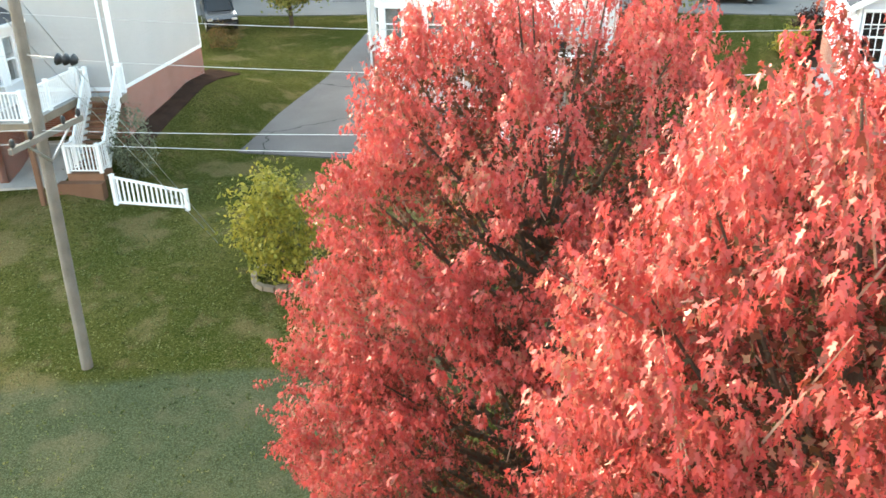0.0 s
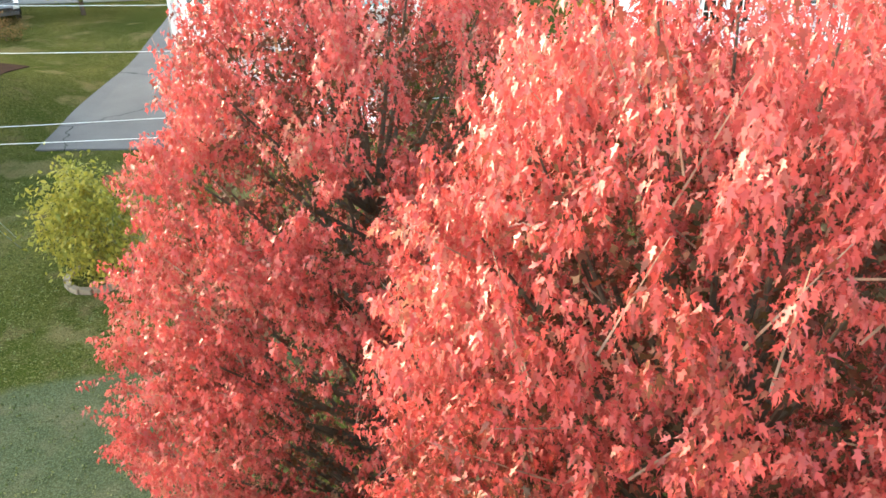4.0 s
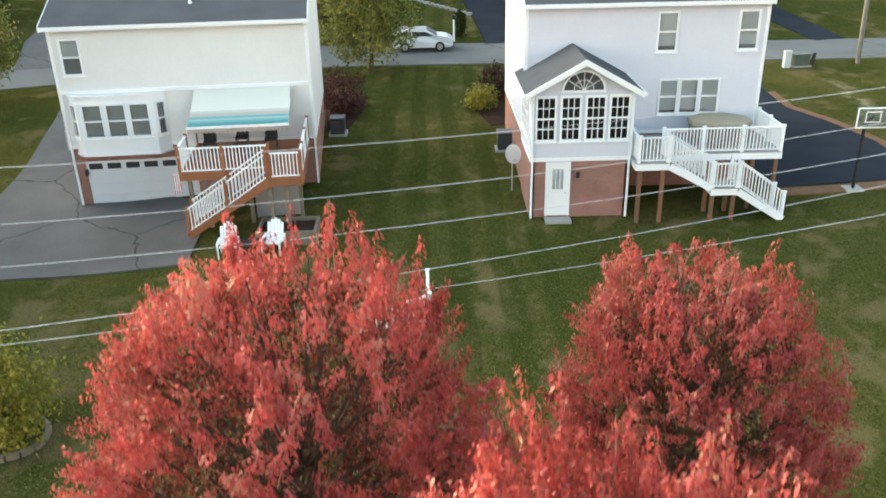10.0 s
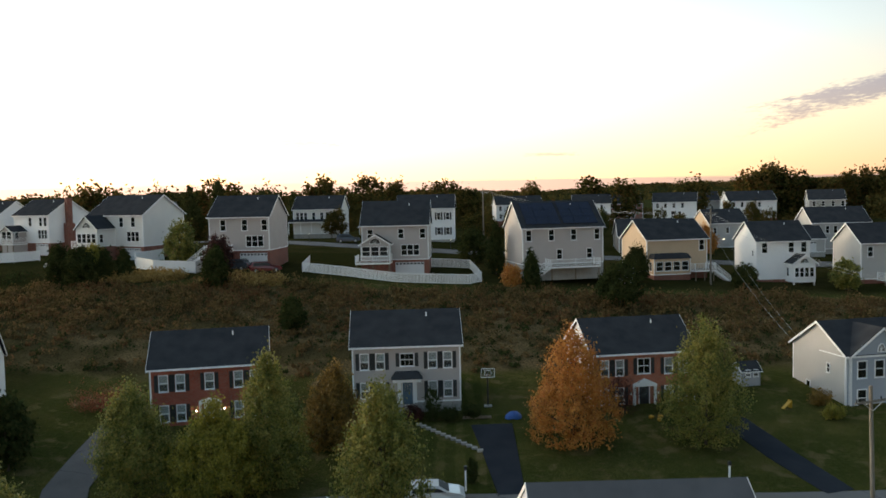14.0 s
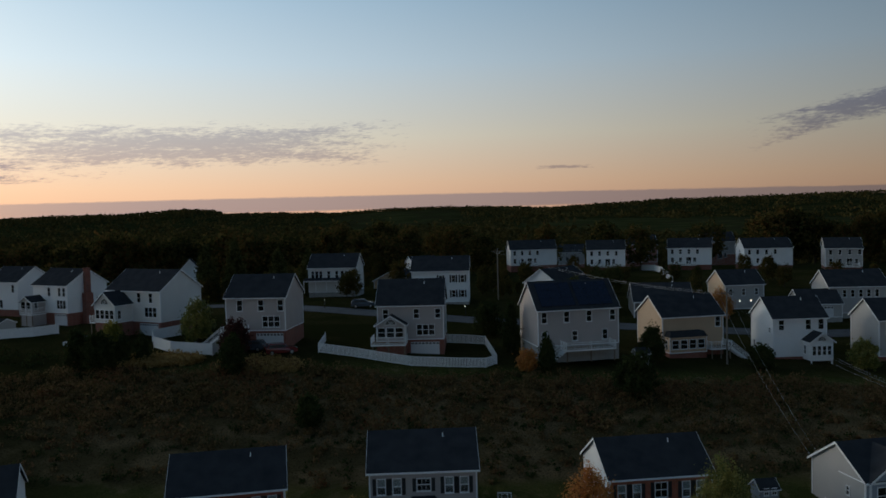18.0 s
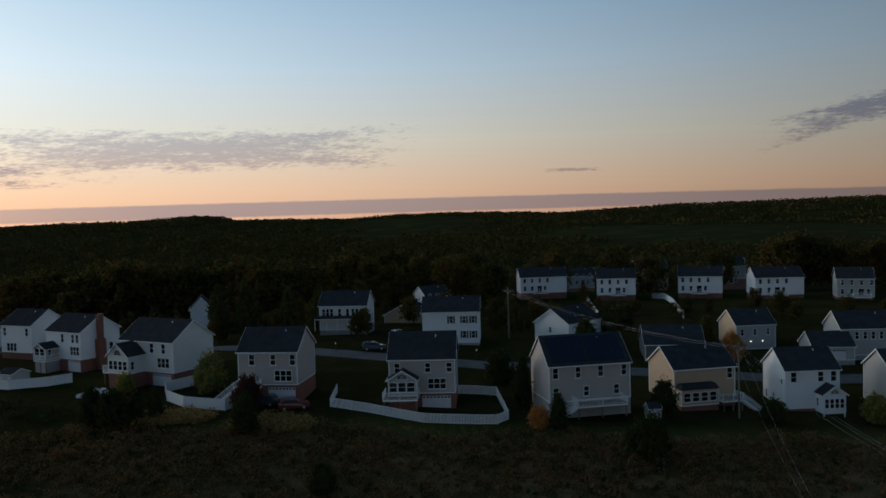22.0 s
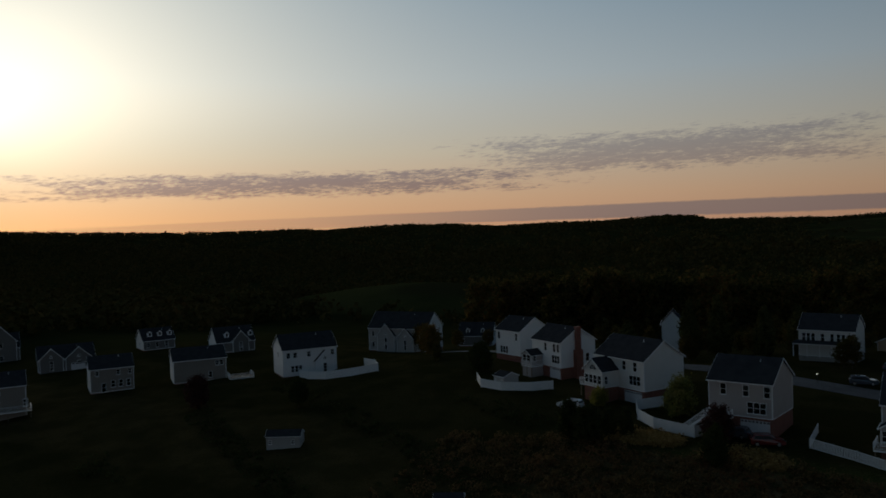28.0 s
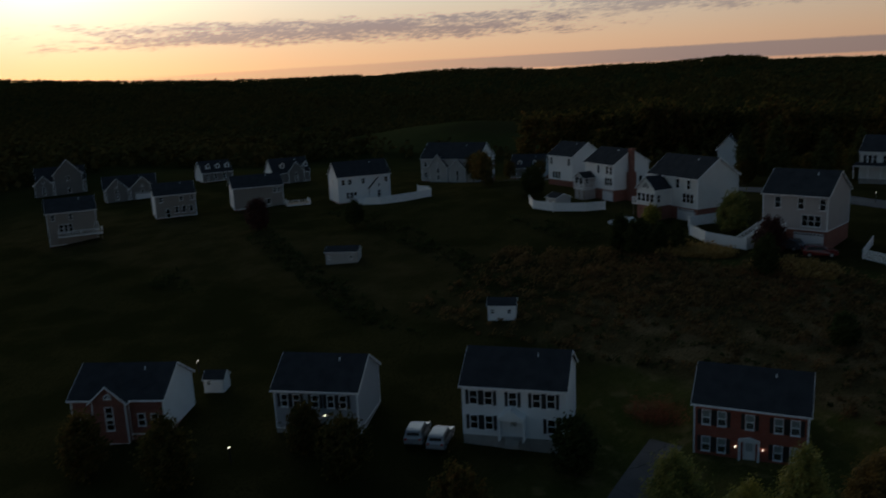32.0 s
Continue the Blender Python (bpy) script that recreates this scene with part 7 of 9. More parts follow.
for k, (sx, sy) in enumerate(((-22.0, 17.2), (-22.8, 16.8))):
    ob = thing("wheeled_bin", "dark grey wheeled bin beside the drive", "bin", pose(sx, sy, gz(sx, sy), 0, 0, 20 * k), "wheeled bins")
    bm = bmesh.new()
    lo = [bm.verts.new((x, y, 0.05)) for x, y in ((-0.22, -0.25), (0.22, -0.25), (0.22, 0.25), (-0.22, 0.25))]
    hi = [bm.verts.new((x, y, 0.95)) for x, y in ((-0.3, -0.33), (0.3, -0.33), (0.3, 0.33), (-0.3, 0.33))]
    bm.faces.new(lo[::-1])
    bm.faces.new(hi)
    for j in range(4):
        bm.faces.new((lo[j], lo[(j + 1) % 4], hi[(j + 1) % 4], hi[j]))
    part("body", bm, ROOF, ob)
    part("lid", boxes((-0.32, -0.36, 0.952, 0.32, 0.36, 1.02)), SHUTTER, ob)
    for s in (-0.2, 0.2):
        bm = bmesh.new()
        tube(bm, [(s - 0.03, 0.28, 0.1), (s + 0.03, 0.28, 0.1)], 0.1, 10)
        part("wheel", bm, BLACK, ob)


# ---- utility poles and wires ----
def utility_pole(x, y, h, rz, label, arms, lean=0.0, tip=0.0):
    ob = thing("utility_pole", label, "utility pole", pose(x, y, gz(x, y) - 0.2, tip, lean, rz))
    bm = bmesh.new()
    tube(bm, [(0, 0, 0), (0, 0, h * 0.5), (0, 0, h)], [0.14, 0.125, 0.11], 12)
    part("pole", bm, POLEWOOD, ob)
    for z in arms:
        part("crossarm", boxes((-1.3, -0.22, z - 0.06, 1.3, -0.13, z + 0.06)), POLEWOOD, ob)
        for s in (-1, 1):
            bm = bmesh.new()
            beam(bm, (s * 0.75, -0.2, z - 0.06), (0, -0.15, z - 0.6), 0.04)
            part("brace", bm, METAL, ob)
        for s in (-1.2, -0.6, 0.6, 1.2):
            bm = bmesh.new()
            tube(bm, [(s, -0.175, z + 0.06), (s, -0.175, z + 0.12), (s, -0.175, z + 0.2), (s, -0.175, z + 0.24)], [0.03, 0.055, 0.05, 0.025], 8)
            part("insulator", bm, SHUTTER, ob)
    return ob


pole_l = utility_pole(-17.92, -16.4, 10.6, 100, "weathered wooden utility pole with crossarms", (6.05, 9.6), 0.0, 1.9)
for z, dy in ((7.7, 0.85), (9.0, 0.7)):
    # strings of dark disc insulators
    for k in range(3):
        bm = bmesh.new()
        tube(bm, [(-0.2, -dy - 0.17 * k, z), (-0.2, -dy - 0.05 - 0.17 * k, z - 0.01), (-0.2, -dy - 0.1 - 0.17 * k, z - 0.02)], [0.13, 0.1, 0.04], 12)
        part("insulator", bm, SHUTTER, pole_l)
    bm = bmesh.new()
    beam(bm, (-0.05, -0.08, z + 0.03), (-0.2, -dy - 0.5, z - 0.03), 0.025)
    part("insulator_rod", bm, METAL, pole_l)
utility_pole(36.0, -3.0, 11.0, 105, "wooden utility pole beyond the lawn", (9.2, 10.4))
utility_pole(22.6, 21.3, 9.5, 15, "pale wooden street utility pole with lamp arm", (8.6,), -2.0)
utility_pole(37.0, 94.0, 11.5, 30, "wooden utility pole on the bank", (10.8,))
utility_pole(6.5, 146.0, 11.0, 10, "far wooden utility pole", (10.4,))


def cable(name, a, b, sag, r, label, mat=None):
    a, b = Vector(a), Vector(b)
    n = 24
    pts = [a.lerp(b, k / n) - Vector((0, 0, sag * 4 * (k / n) * (1 - k / n))) for k in range(n + 1)]
    bm = bmesh.new()
    tube(bm, pts, r, 5)
    return tagged(new(name, mesh_of(name, bm, mat or WIRE)), label, "wire", "overhead wires")


for za, zb, sag, off in ((7.75, 10.6, 1.8, 0.0), (6.6, 10.5, 2.05, 0.05), (5.75, 9.8, 2.05, -0.05), (4.2, 8.8, 1.6, -0.1), (3.85, 6.6, 1.3, 0.1)):
    cable("power_line", (-18.0, -16.4 + off, za), (36.0, -3.0 + off, zb), sag, 0.007, "pale overhead wire sagging between poles")
    cable("power_line", (-18.0, -16.4 + off, za), (-75.0, -34.0 + off, za + 1.0), 0.9, 0.007, "pale overhead wire sagging between poles")
cable("guy_wire", (-18.05, -16.3, 6.5), (-18.2, -10.1, gz(-18.2, -10.1)), 0.02, 0.01, "thin steel guy wire anchored in the lawn", METAL)
cable("guy_wire", (-18.05, -16.3, 7.5), (-18.6, -9.6, gz(-18.6, -9.6)), 0.02, 0.01, "thin steel guy wire anchored in the lawn", METAL)
for off, zz in ((-0.8, 18.6), (0.0, 18.9), (0.8, 18.6)):
    cable("power_line", (36.9 + off, 94, zz), (43.0 + off, 46, 12.5), 1.6, 0.007, "overhead wire running down the bank")
    if off:
        cable("power_line", (36.9 + off, 94, zz - 0.6), (31.0 + 0.5 * off, 51.4, 7.6), 1.0, 0.007, "overhead wire running down the bank to a house")
    cable("power_line", (36.9 + off, 94, zz), (6.5 + off, 146, 23.0), 1.4, 0.008, "overhead wire over the upper street")

# ---- short fences on the lawn ----
def vinyl_fence(label, pts, height=1.0, gap=0.16, group="", solid=False, tops=None, broad=1.7):
    tops = tops or [height] * len(pts)
    ob = thing("fence", label, "fence", pose(*pts[0], gz(*pts[0])), group)
    o = Vector((*pts[0], gz(*pts[0])))
    for k, (x, y) in enumerate(pts):
        q = Vector((x, y, gz(x, y))) - o
        part("fence_post", POST_UNIT, None, ob, at=Matrix.Translation(q - Vector((0, 0, 0.1))) @ Matrix.Diagonal((1.1, 1.1, tops[k] + 0.16, 1)))
    for (x0, y0), (x1, y1), h0, h1 in zip(pts, pts[1:], tops, tops[1:]):
        a, b = Vector((x0, y0, gz(x0, y0))) - o, Vector((x1, y1, gz(x1, y1))) - o
        for e0, e1 in ((0.12, 0.12), (h0, h1)):
            bm = bmesh.new()
            beam(bm, a + Vector((0, 0, e0)), b + Vector((0, 0, e1)), 0.05, 0.09)
            part("rail", bm, WHITE, ob)
        d = b - a
        m = Matrix.Translation(a) @ pose(0, 0, 0, 0, 0, math.degrees(math.atan2(d.y, d.x)))
        L = math.hypot(d.x, d.y)
        if solid:
            n = max(1, int(L / 0.3))
            for k in range(n):
                bm = bmesh.new()
                s0, s1 = L * k / n, L * (k + 1) / n - 0.012
                dz0, dz1 = d.z * k / n, d.z * (k + 1) / n
                vs = [bm.verts.new(c) for y in (-0.012, 0.012) for c in ((s0, y, 0.1 + dz0), (s1, y, 0.1 + dz1), (s1, y, height + dz1), (s0, y, height + dz0))]
                for f in ((0, 1, 2, 3), (7, 6, 5, 4), (0, 4, 5, 1), (1, 5, 6, 2), (2, 6, 7, 3), (3, 7, 4, 0)):
                    bm.faces.new([vs[j] for j in f])
                part("panel_board", bm, WHITE, ob, at=m)
        else:
            n = max(1, int(L / gap))
            for k in range(1, n):
                p = a.lerp(b, k / n) + Vector((0, 0, 0.1))
                part("picket", BALUSTER, None, ob, at=Matrix.Translation(p) @ Matrix.Rotation(math.atan2(d.y, d.x), 4, "Z") @ Matrix.Diagonal((broad, 0.8, h0 + (h1 - h0) * k / n - 0.1, 1)))
    return ob


vinyl_fence("short white vinyl fence corner on the lawn", [(-22.9, -8.8), (-20.4, -8.4)], 0.95, tops=[1.0, 0.66])
vinyl_fence("short white vinyl fence corner on the lawn", [(-6.3, -7.2), (-4.15, -6.75), (-4.2, -4.75)], 0.95, tops=[0.55, 1.0, 0.6])
shrub("small yellow shrub inside a fence corner", -4.7, -6.2, 0.3, 0.5, YELLOW_LEAF, 83, clumps=20)

# ---- street side ----
for k, (sx, sy, r, h, m_, lab) in enumerate(((-0.3, 15.6, 0.85, 1.7, PLUM_LEAF, "dark red shrub beside the house"), (-1.2, 13.7, 0.75, 1.1, YELLOW_LEAF, "golden yellow shrub in a bed"), (-8.9, 15.4, 1.15, 1.7, PLUM_LEAF, "large dark plum shrub beside the house"),
                                             (-8.6, 13.4, 0.85, 1.1, PLUM_LEAF, "low plum shrub in a bed"), (-21.6, 12.5, 0.6, 1.7, BRUSH_LEAF, "tall dry ornamental grass"), (27.0, 21.0, 1.6, 2.6, GREEN_LEAF, "broad green shrub near the street"),
                                             (-14.2, 41.6, 0.5, 2.2, DARK_LEAF, "narrow dark conifer by a door"), (-4.4, 42.9, 0.6, 2.6, DARK_LEAF, "narrow dark conifer by a door"), (-6.2, 42.6, 0.8, 1.3, PLUM_LEAF, "plum shrub before a house"),
                                             (-3.0, 42.9, 0.8, 0.9, DARK_LEAF, "round dark shrub before a house"), (-0.9, 43.4, 0.8, 1.0, DARK_LEAF, "round dark shrub before a house"), (-8.0, 43.2, 0.5, 2.3, DARK_LEAF, "narrow dark conifer by a door"),
                                             (12.0, 43.2, 1.5, 3.2, PLUM_LEAF, "tall plum tree before a brick house"), (16.2, 43.6, 0.8, 1.4, DARK_LEAF, "round dark shrub before a house"), (30.0, 44.3, 0.9, 1.2, GOLD_LEAF, "round golden shrub beside a house"),
                                             (29.6, 40.9, 0.8, 1.0, YELLOW_LEAF, "round yellow-green shrub before a house"), (-35.0, 46.5, 2.0, 1.3, RUST_LEAF, "low rust-red hedge beside a brick house"), (-33.0, 47.0, 2.0, 1.3, RUST_LEAF, "low rust-red hedge beside a brick house"),
                                             (-1.6, 30.6, 0.35, 1.8, DARK_LEAF, "narrow dark conifer by a lamp post"), (8.0, 48.0, 1.0, 3.4, DARK_LEAF, "dark conifer beside a brick house"))):
    shrub(lab, sx, sy, r, h, m_, 90 + k, leaf=0.13, clumps=105)
BOX_GREEN = surface("dull_green_steel", (0.05, 0.075, 0.055), (0.07, 0.095, 0.07), 0.5, 2, 20, 0.05)
ob = thing("transformer_box", "green utility transformer box on the verge", "transformer", pose(18.8, 21.1, gz(18.8, 21.1), 0, 0, 10))
part("cabinet", boxes((-0.5, -0.4, 0.06, 0.5, 0.4, 0.7)), BOX_GREEN, ob)
part("lid", boxes((-0.53, -0.44, 0.702, 0.53, 0.43, 0.76)), BOX_GREEN, ob)
part("plinth", boxes((-0.62, -0.52, -0.1, 0.62, 0.52, 0.056)), CONCRETE, ob)
ob = thing("marker_post", "short dark marker post beside a transformer box", "post", pose(19.6, 21.0, gz(19.6, 21.0), 0, 6, 0))
part("stake", boxes((-0.09, -0.06, -0.1, 0.09, 0.06, 0.72)), BLACK, ob)
part("cap", boxes((-0.1, -0.07, 0.722, 0.1, 0.07, 0.8)), BLACK, ob)
ob = thing("cable_pedestal", "pale green cable pedestal on the verge", "pedestal", pose(17.9, 20.7, gz(17.9, 20.7)))
part("shell", boxes((-0.19, -0.17, 0, 0.19, 0.17, 0.95)), BLIND, ob)
part("cap", boxes((-0.21, -0.19, 0.952, 0.21, 0.19, 1.02)), BLIND, ob)
for lx, ly in ((-2.1, 29.6), (16.6, 29.3)):
    ob = thing("lamp_post", "white garden lamp post beside the street", "lamp post", pose(lx, ly, gz(lx, ly)), "lamp posts")
    part("post", boxes((-0.06, -0.06, -0.05, 0.06, 0.06, 1.5)), WHITE, ob)
    part("lantern", boxes((-0.1, -0.1, 1.502, 0.1, 0.1, 1.8)), BLACK, ob)


# ---- vehicles ----
TYRE = surface("tyre_rubber", (0.012, 0.012, 0.012), (0.02, 0.02, 0.02), 0.8, 5, 40, 0.2)
TAIL = surface("red_lens", (0.35, 0.01, 0.01), (0.4, 0.02, 0.02), 0.2, 5, 20, 0.0)


def paint(name, c):
    mat = surface(name, c, tuple(v * 0.93 for v in c), 0.25, 1, 30, 0.0)
    nodes_of(mat)[2].inputs["Coat Weight"].default_value = 0.6
    return mat


def car(x, y, rz, mat, label, length=4.6, high=1.65, name="car"):
    """An estate-shaped car, nose along local x."""
    ob = thing(name, label, "car", pose(x, y, gz(x, y) + 0.06, 0, 0, rz), "parked cars")
    L, w = length / 2, 0.9
    side = [(-L, 0.45), (-L, 0.95), (-L + 0.12, 1.05), (-L + 0.45, high - 0.06), (-L + 0.9, high), (0.25, high - 0.02), (0.95, 1.06), (L - 0.35, 0.95), (L, 0.75), (L, 0.4), (L - 0.3, 0.28), (-L + 0.2, 0.28)]
    bm = bmesh.new()
    rings = []
    for yy, inset in ((-w, 0.0), (-w * 0.97, -0.03), (w * 0.97, -0.03), (w, 0.0)):
        ring = []
        for px, pz in side:
            tuck = 0.2 * max(0.0, (pz - 1.0)) / max(high - 1.0, 0.1)
            s = 1 if yy > 0 else -1
            ring.append(bm.verts.new((px, yy - s * tuck, pz)))
        rings.append(ring)
    n = len(side)
    for a, b in zip(rings, rings[1:]):
        for k in range(n):
            bm.faces.new((a[k], b[k], b[(k + 1) % n], a[(k + 1) % n]))
    bm.faces.new(rings[0])
    bm.faces.new(rings[-1][::-1])
    bmesh.ops.recalc_face_normals(bm, faces=bm.faces)
    part("body", bm, mat, ob)
    for s in (-1, 1):
        y0 = s * (w - 0.085)
        for x0, x1, x2, x3 in ((-L + 0.42, -0.75, -0.75, -L + 0.62), (-0.68, 0.75, 0.2, -0.68)):
            bm = bmesh.new()
            prism(bm, [(x0, 1.05), (x1, 1.05), (x2, high - 0.16), (x3, high - 0.16)], min(y0, y0 + s * 0.03) if s > 0 else y0 - 0.05, (y0 + 0.05) if s > 0 else y0)
            part("side_window", bm, SHUTTER, ob)
    bm = bmesh.new()
    vs = [bm.verts.new(c) for c in ((0.98, -0.72, 1.08), (0.98, 0.72, 1.08), (0.3, 0.62, high - 0.03), (0.3, -0.62, high - 0.03), (0.95, -0.72, 1.06), (0.95, 0.72, 1.06), (0.27, 0.62, high - 0.05), (0.27, -0.62, high - 0.05))]
    for f in ((0, 1, 2, 3), (7, 6, 5, 4), (0, 4, 5, 1), (1, 5, 6, 2), (2, 6, 7, 3), (3, 7, 4, 0)):
        bm.faces.new([vs[k] for k in f])
    part("windscreen", bm, SHUTTER, ob)
    part("rear_window", boxes((-L + 0.2, -0.6, 1.08, -L + 0.26, 0.6, high - 0.18)), SHUTTER, ob)
    for sx in (-L + 0.85, L - 0.9):
        for s in (-1, 1):
            bm = bmesh.new()
            tube(bm, [(sx, s * (w - 0.2), 0.33), (sx, s * (w + 0.01), 0.33)], 0.33, 16)
            wh = part("wheel", bm, TYRE, ob)
            bm = bmesh.new()
            tube(bm, [(sx, s * (w + 0.012), 0.33), (sx, s * (w + 0.03), 0.33)], 0.2, 12)
            part("rim", bm, METAL, wh)
    for s in (-0.7, 0.7):
        part("headlight", boxes((L - 0.02, s - 0.15, 0.68, L + 0.012, s + 0.15, 0.8)), METAL, ob)
        part("tail_light", boxes((-L - 0.012, s - 0.13, 0.8, -L + 0.02, s + 0.13, 1.0)), TAIL, ob)
    part("bumper", boxes((L - 0.05, -0.8, 0.36, L + 0.03, 0.8, 0.55)), SHUTTER, ob)
    return ob


WHITE_PAINT, BLACK_PAINT, RED_PAINT, GREY_PAINT = paint("white_car_paint", (0.72, 0.73, 0.74)), paint("black_car_paint", (0.012, 0.013, 0.016)), paint("dark_red_car_paint", (0.16, 0.02, 0.02)), paint("slate_car_paint", (0.07, 0.08, 0.10))
SILVER_PAINT = paint("silver_car_paint", (0.34, 0.35, 0.37))
car(-4.3, 27.8, 1, WHITE_PAINT, "white estate car on the street", 4.1, 1.48)
car(-33.4, 14.4, -52, BLACK_PAINT, "black off-road car parked beside the street", 4.5, 1.8)
car(-33.5, 93.6, 175, GREY_PAINT, "slate grey car parked before a garage")
car(-28.6, 92.2, 20, RED_PAINT, "dark red car parked beside a house")
car(-61.5, 99.8, 170, WHITE_PAINT, "white car parked on the upper lawn")
car(-52.4, 30.6, 115, SILVER_PAINT, "silver van parked on a dark drive", 4.5, 1.7, "van")
car(-50.0, 31.2, 112, SILVER_PAINT, "silver car parked on a dark drive")
car(-20.5, 131.0, 10, GREY_PAINT, "grey car parked on the upper street")
car(-17.0, 148.0, 60, GREY_PAINT, "grey car parked beside a far house")

# ---- lower row of houses: porches, doors, gardens ----
def local(h):
    return h.matrix_basis.copy()


def porch_roof(parent, x0, x1, z, mat, depth=1.1, rise=0.55, posts=True, foot=0.3):
    part("porch_roof", _hip(x0, x1, -depth, z, rise), mat, parent)
    part("porch_beam", boxes((x0 + 0.05, -depth + 0.05, z - 0.28, x1 - 0.05, -0.03, z - 0.004)), WHITE, parent)
    if posts:
        for x in (x0 + 0.16, x1 - 0.16):
            part("porch_post", boxes((x - 0.08, -depth + 0.1, foot, x + 0.08, -depth + 0.26, z - 0.285)), WHITE, parent)


def _hip(x0, x1, y, z, rise):
    bm = bmesh.new()
    e = 0.3
    vs = [bm.verts.new(c) for c in ((x0 - 0.1, y - 0.1, z), (x1 + 0.1, y - 0.1, z), (x1 + 0.1, -0.02, z), (x0 - 0.1, -0.02, z), (x0 + e, y + 0.45, z + rise), (x1 - e, y + 0.45, z + rise), (x1 - e, -0.02, z + rise), (x0 + e, -0.02, z + rise))]
    for f in ((0, 1, 5, 4), (1, 2, 6, 5), (4, 5, 6, 7), (3, 0, 4, 7), (3, 2, 1, 0), (2, 3, 7, 6)):
        bm.faces.new([vs[k] for k in f])
    return bm


def pediment(parent, x0, x1, z, depth=0.35, rise=0.6, mat=None):
    bm = bmesh.new()
    prism(bm, [(x0, z), (x1, z), ((x0 + x1) / 2, z + rise)], -depth, -0.02)
    part("pediment", bm, mat or WHITE, parent)
    for x in (x0 + 0.12, x1 - 0.12):
        part("pilaster", boxes((x - 0.1, -depth + 0.08, 0.3, x + 0.1, -0.02, z - 0.004)), WHITE, parent)
    part("entablature", boxes((x0, -depth + 0.02, z - 0.2, x1, -0.025, z - 0.002)), WHITE, parent)


def steps(parent, x0, x1, n=3, mat=None):
    for k in range(n):
        part("step", boxes((x0, -0.9 - 0.3 * (n - 1 - k), -0.3, x1, -0.6 + 0.0 if k == n - 1 else -0.9 - 0.3 * (n - 2 - k) - 0.005, 0.28 * (k + 1) / n)), mat or CONCRETE, parent)
    part("stoop", boxes((x0 - 0.2, -0.595, -0.3, x1 + 0.2, -0.03, 0.29)), mat or CONCRETE, parent)


porch_roof(house_c2, 3.5, 6.1, 2.75, ROOF_DARK, posts=False)
for x in (3.95, 5.35):
    part("sidelight", boxes((x, -0.03, 0.35, x + 0.32, -0.003, 2.3)), WHITE, house_c2)
steps(house_c2, 4.2, 5.5)
pediment(house_c3, 3.7, 5.9, 2.6, rise=0.5)
steps(house_c3, 4.2, 5.4, mat=BRICK)
pediment(house_c1, 4.0, 5.9, 2.55, rise=0.25)
steps(house_c1, 4.3, 5.6, mat=BRICK)
pediment(house_e3, 3.7, 6.3, 2.6, depth=1.3, rise=0.9)
steps(house_e3, 4.4, 5.7)


def porch_lamp(parent, x, z, glow=True):
    lamp = part("porch_lamp", boxes((x - 0.06, -0.16, z - 0.12, x + 0.06, -0.02, z - 0.1), (x - 0.06, -0.16, z + 0.1, x + 0.06, -0.02, z + 0.13)), BLACK, parent)
    part("bulb", boxes((x - 0.045, -0.145, z - 0.095, x + 0.045, -0.04, z + 0.095)), LAMP if glow else WHITE, lamp)


for hh, xs in ((house_c1, (3.75, 6.15)), (house_e2, (3.4, 5.3)), (house_m1, (3.0, 5.4))):
    for x in xs:
        porch_lamp(hh, x, 1.75)
porch_lamp(house_c3, 3.5, 1.75, False)
porch_lamp(house_c3, 6.1, 1.75, False)


def front_gable(parent, x0, x1, z, rise, d, mat, roof, arch=True, proud=0.7, wins=None):
    """A cross gable over part of the near wall, standing a little proud."""
    child_house_box(parent, x0, -proud, x1, 0.0, -0.8, z, mat, None, -0.8, wins or [((x0 + x1) / 2 - x0 - 0.45, z - 2.0, 0.9, 1.4), ((x0 + x1) / 2 - x0 - 0.45, 0.7, 0.9, 1.4)], lapped=False)
    wing_roof(parent, x0, x1, -proud, d, z, rise, roof, front_mat=mat)
    if arch:
        window(parent, Matrix.Translation(((x0 + x1) / 2 - 0.4, -proud - 0.04, z + 0.25)), 0.8, 0.7 if rise > 2.1 else 0.55, arch=True)


front_gable(house_c4, 0.32, 6.4, 5.4, 2.25, 3.6, BLUESIDE, ROOF_DARK, proud=0.25, wins=row(0.6, 2.35, 4.6, z=3.3, w=1.0, h=1.6) + row(0.6, 4.6, z=0.75, w=1.0, h=1.6))
front_gable(house_e1, 2.6, 6.2, 3.9, 1.6, 3.4, BRICK_DUSK, ROOF_DARK)
front_gable(SLOPE[0], 7.4, 11.8, 3.4, 2.2, 0.4, WHITESIDE, ROOF_DARK)
front_gable(SLOPE[1], 3.0, 8.4, 4.6, 3.2, 3.0, GREYSIDE, ROOF_DARK)
front_gable(SLOPE[1], 9.2, 14.2, 4.0, 2.6, 3.0, GREYSIDE, ROOF_DARK)
front_gable(SLOPE[3], 4.2, 8.6, 3.6, 2.4, 3.0, SLATESIDE, ROOF_DARK, False)
front_gable(SLOPE[6], 0.4, 5.8, 3.6, 2.6, 3.0, SLATESIDE, ROOF_DARK)
front_gable(SLOPE[6], 6.4, 12.6, 3.4, 2.8, 3.0, SLATESIDE, ROOF_DARK)
front_gable(SLOPE[7], 4.6, 12.2, 6.2, 4.0, 4.0, SLATESIDE, ROOF_DARK, False)
front_gable(SLOPE[7], -0.6, 4.2, 3.6, 2.4, 3.0, SLATESIDE, ROOF_DARK)
garage_door(SLOPE[6], Matrix.Translation((7.6, -0.8, 0.1)), 3.8, 2.1, 4)


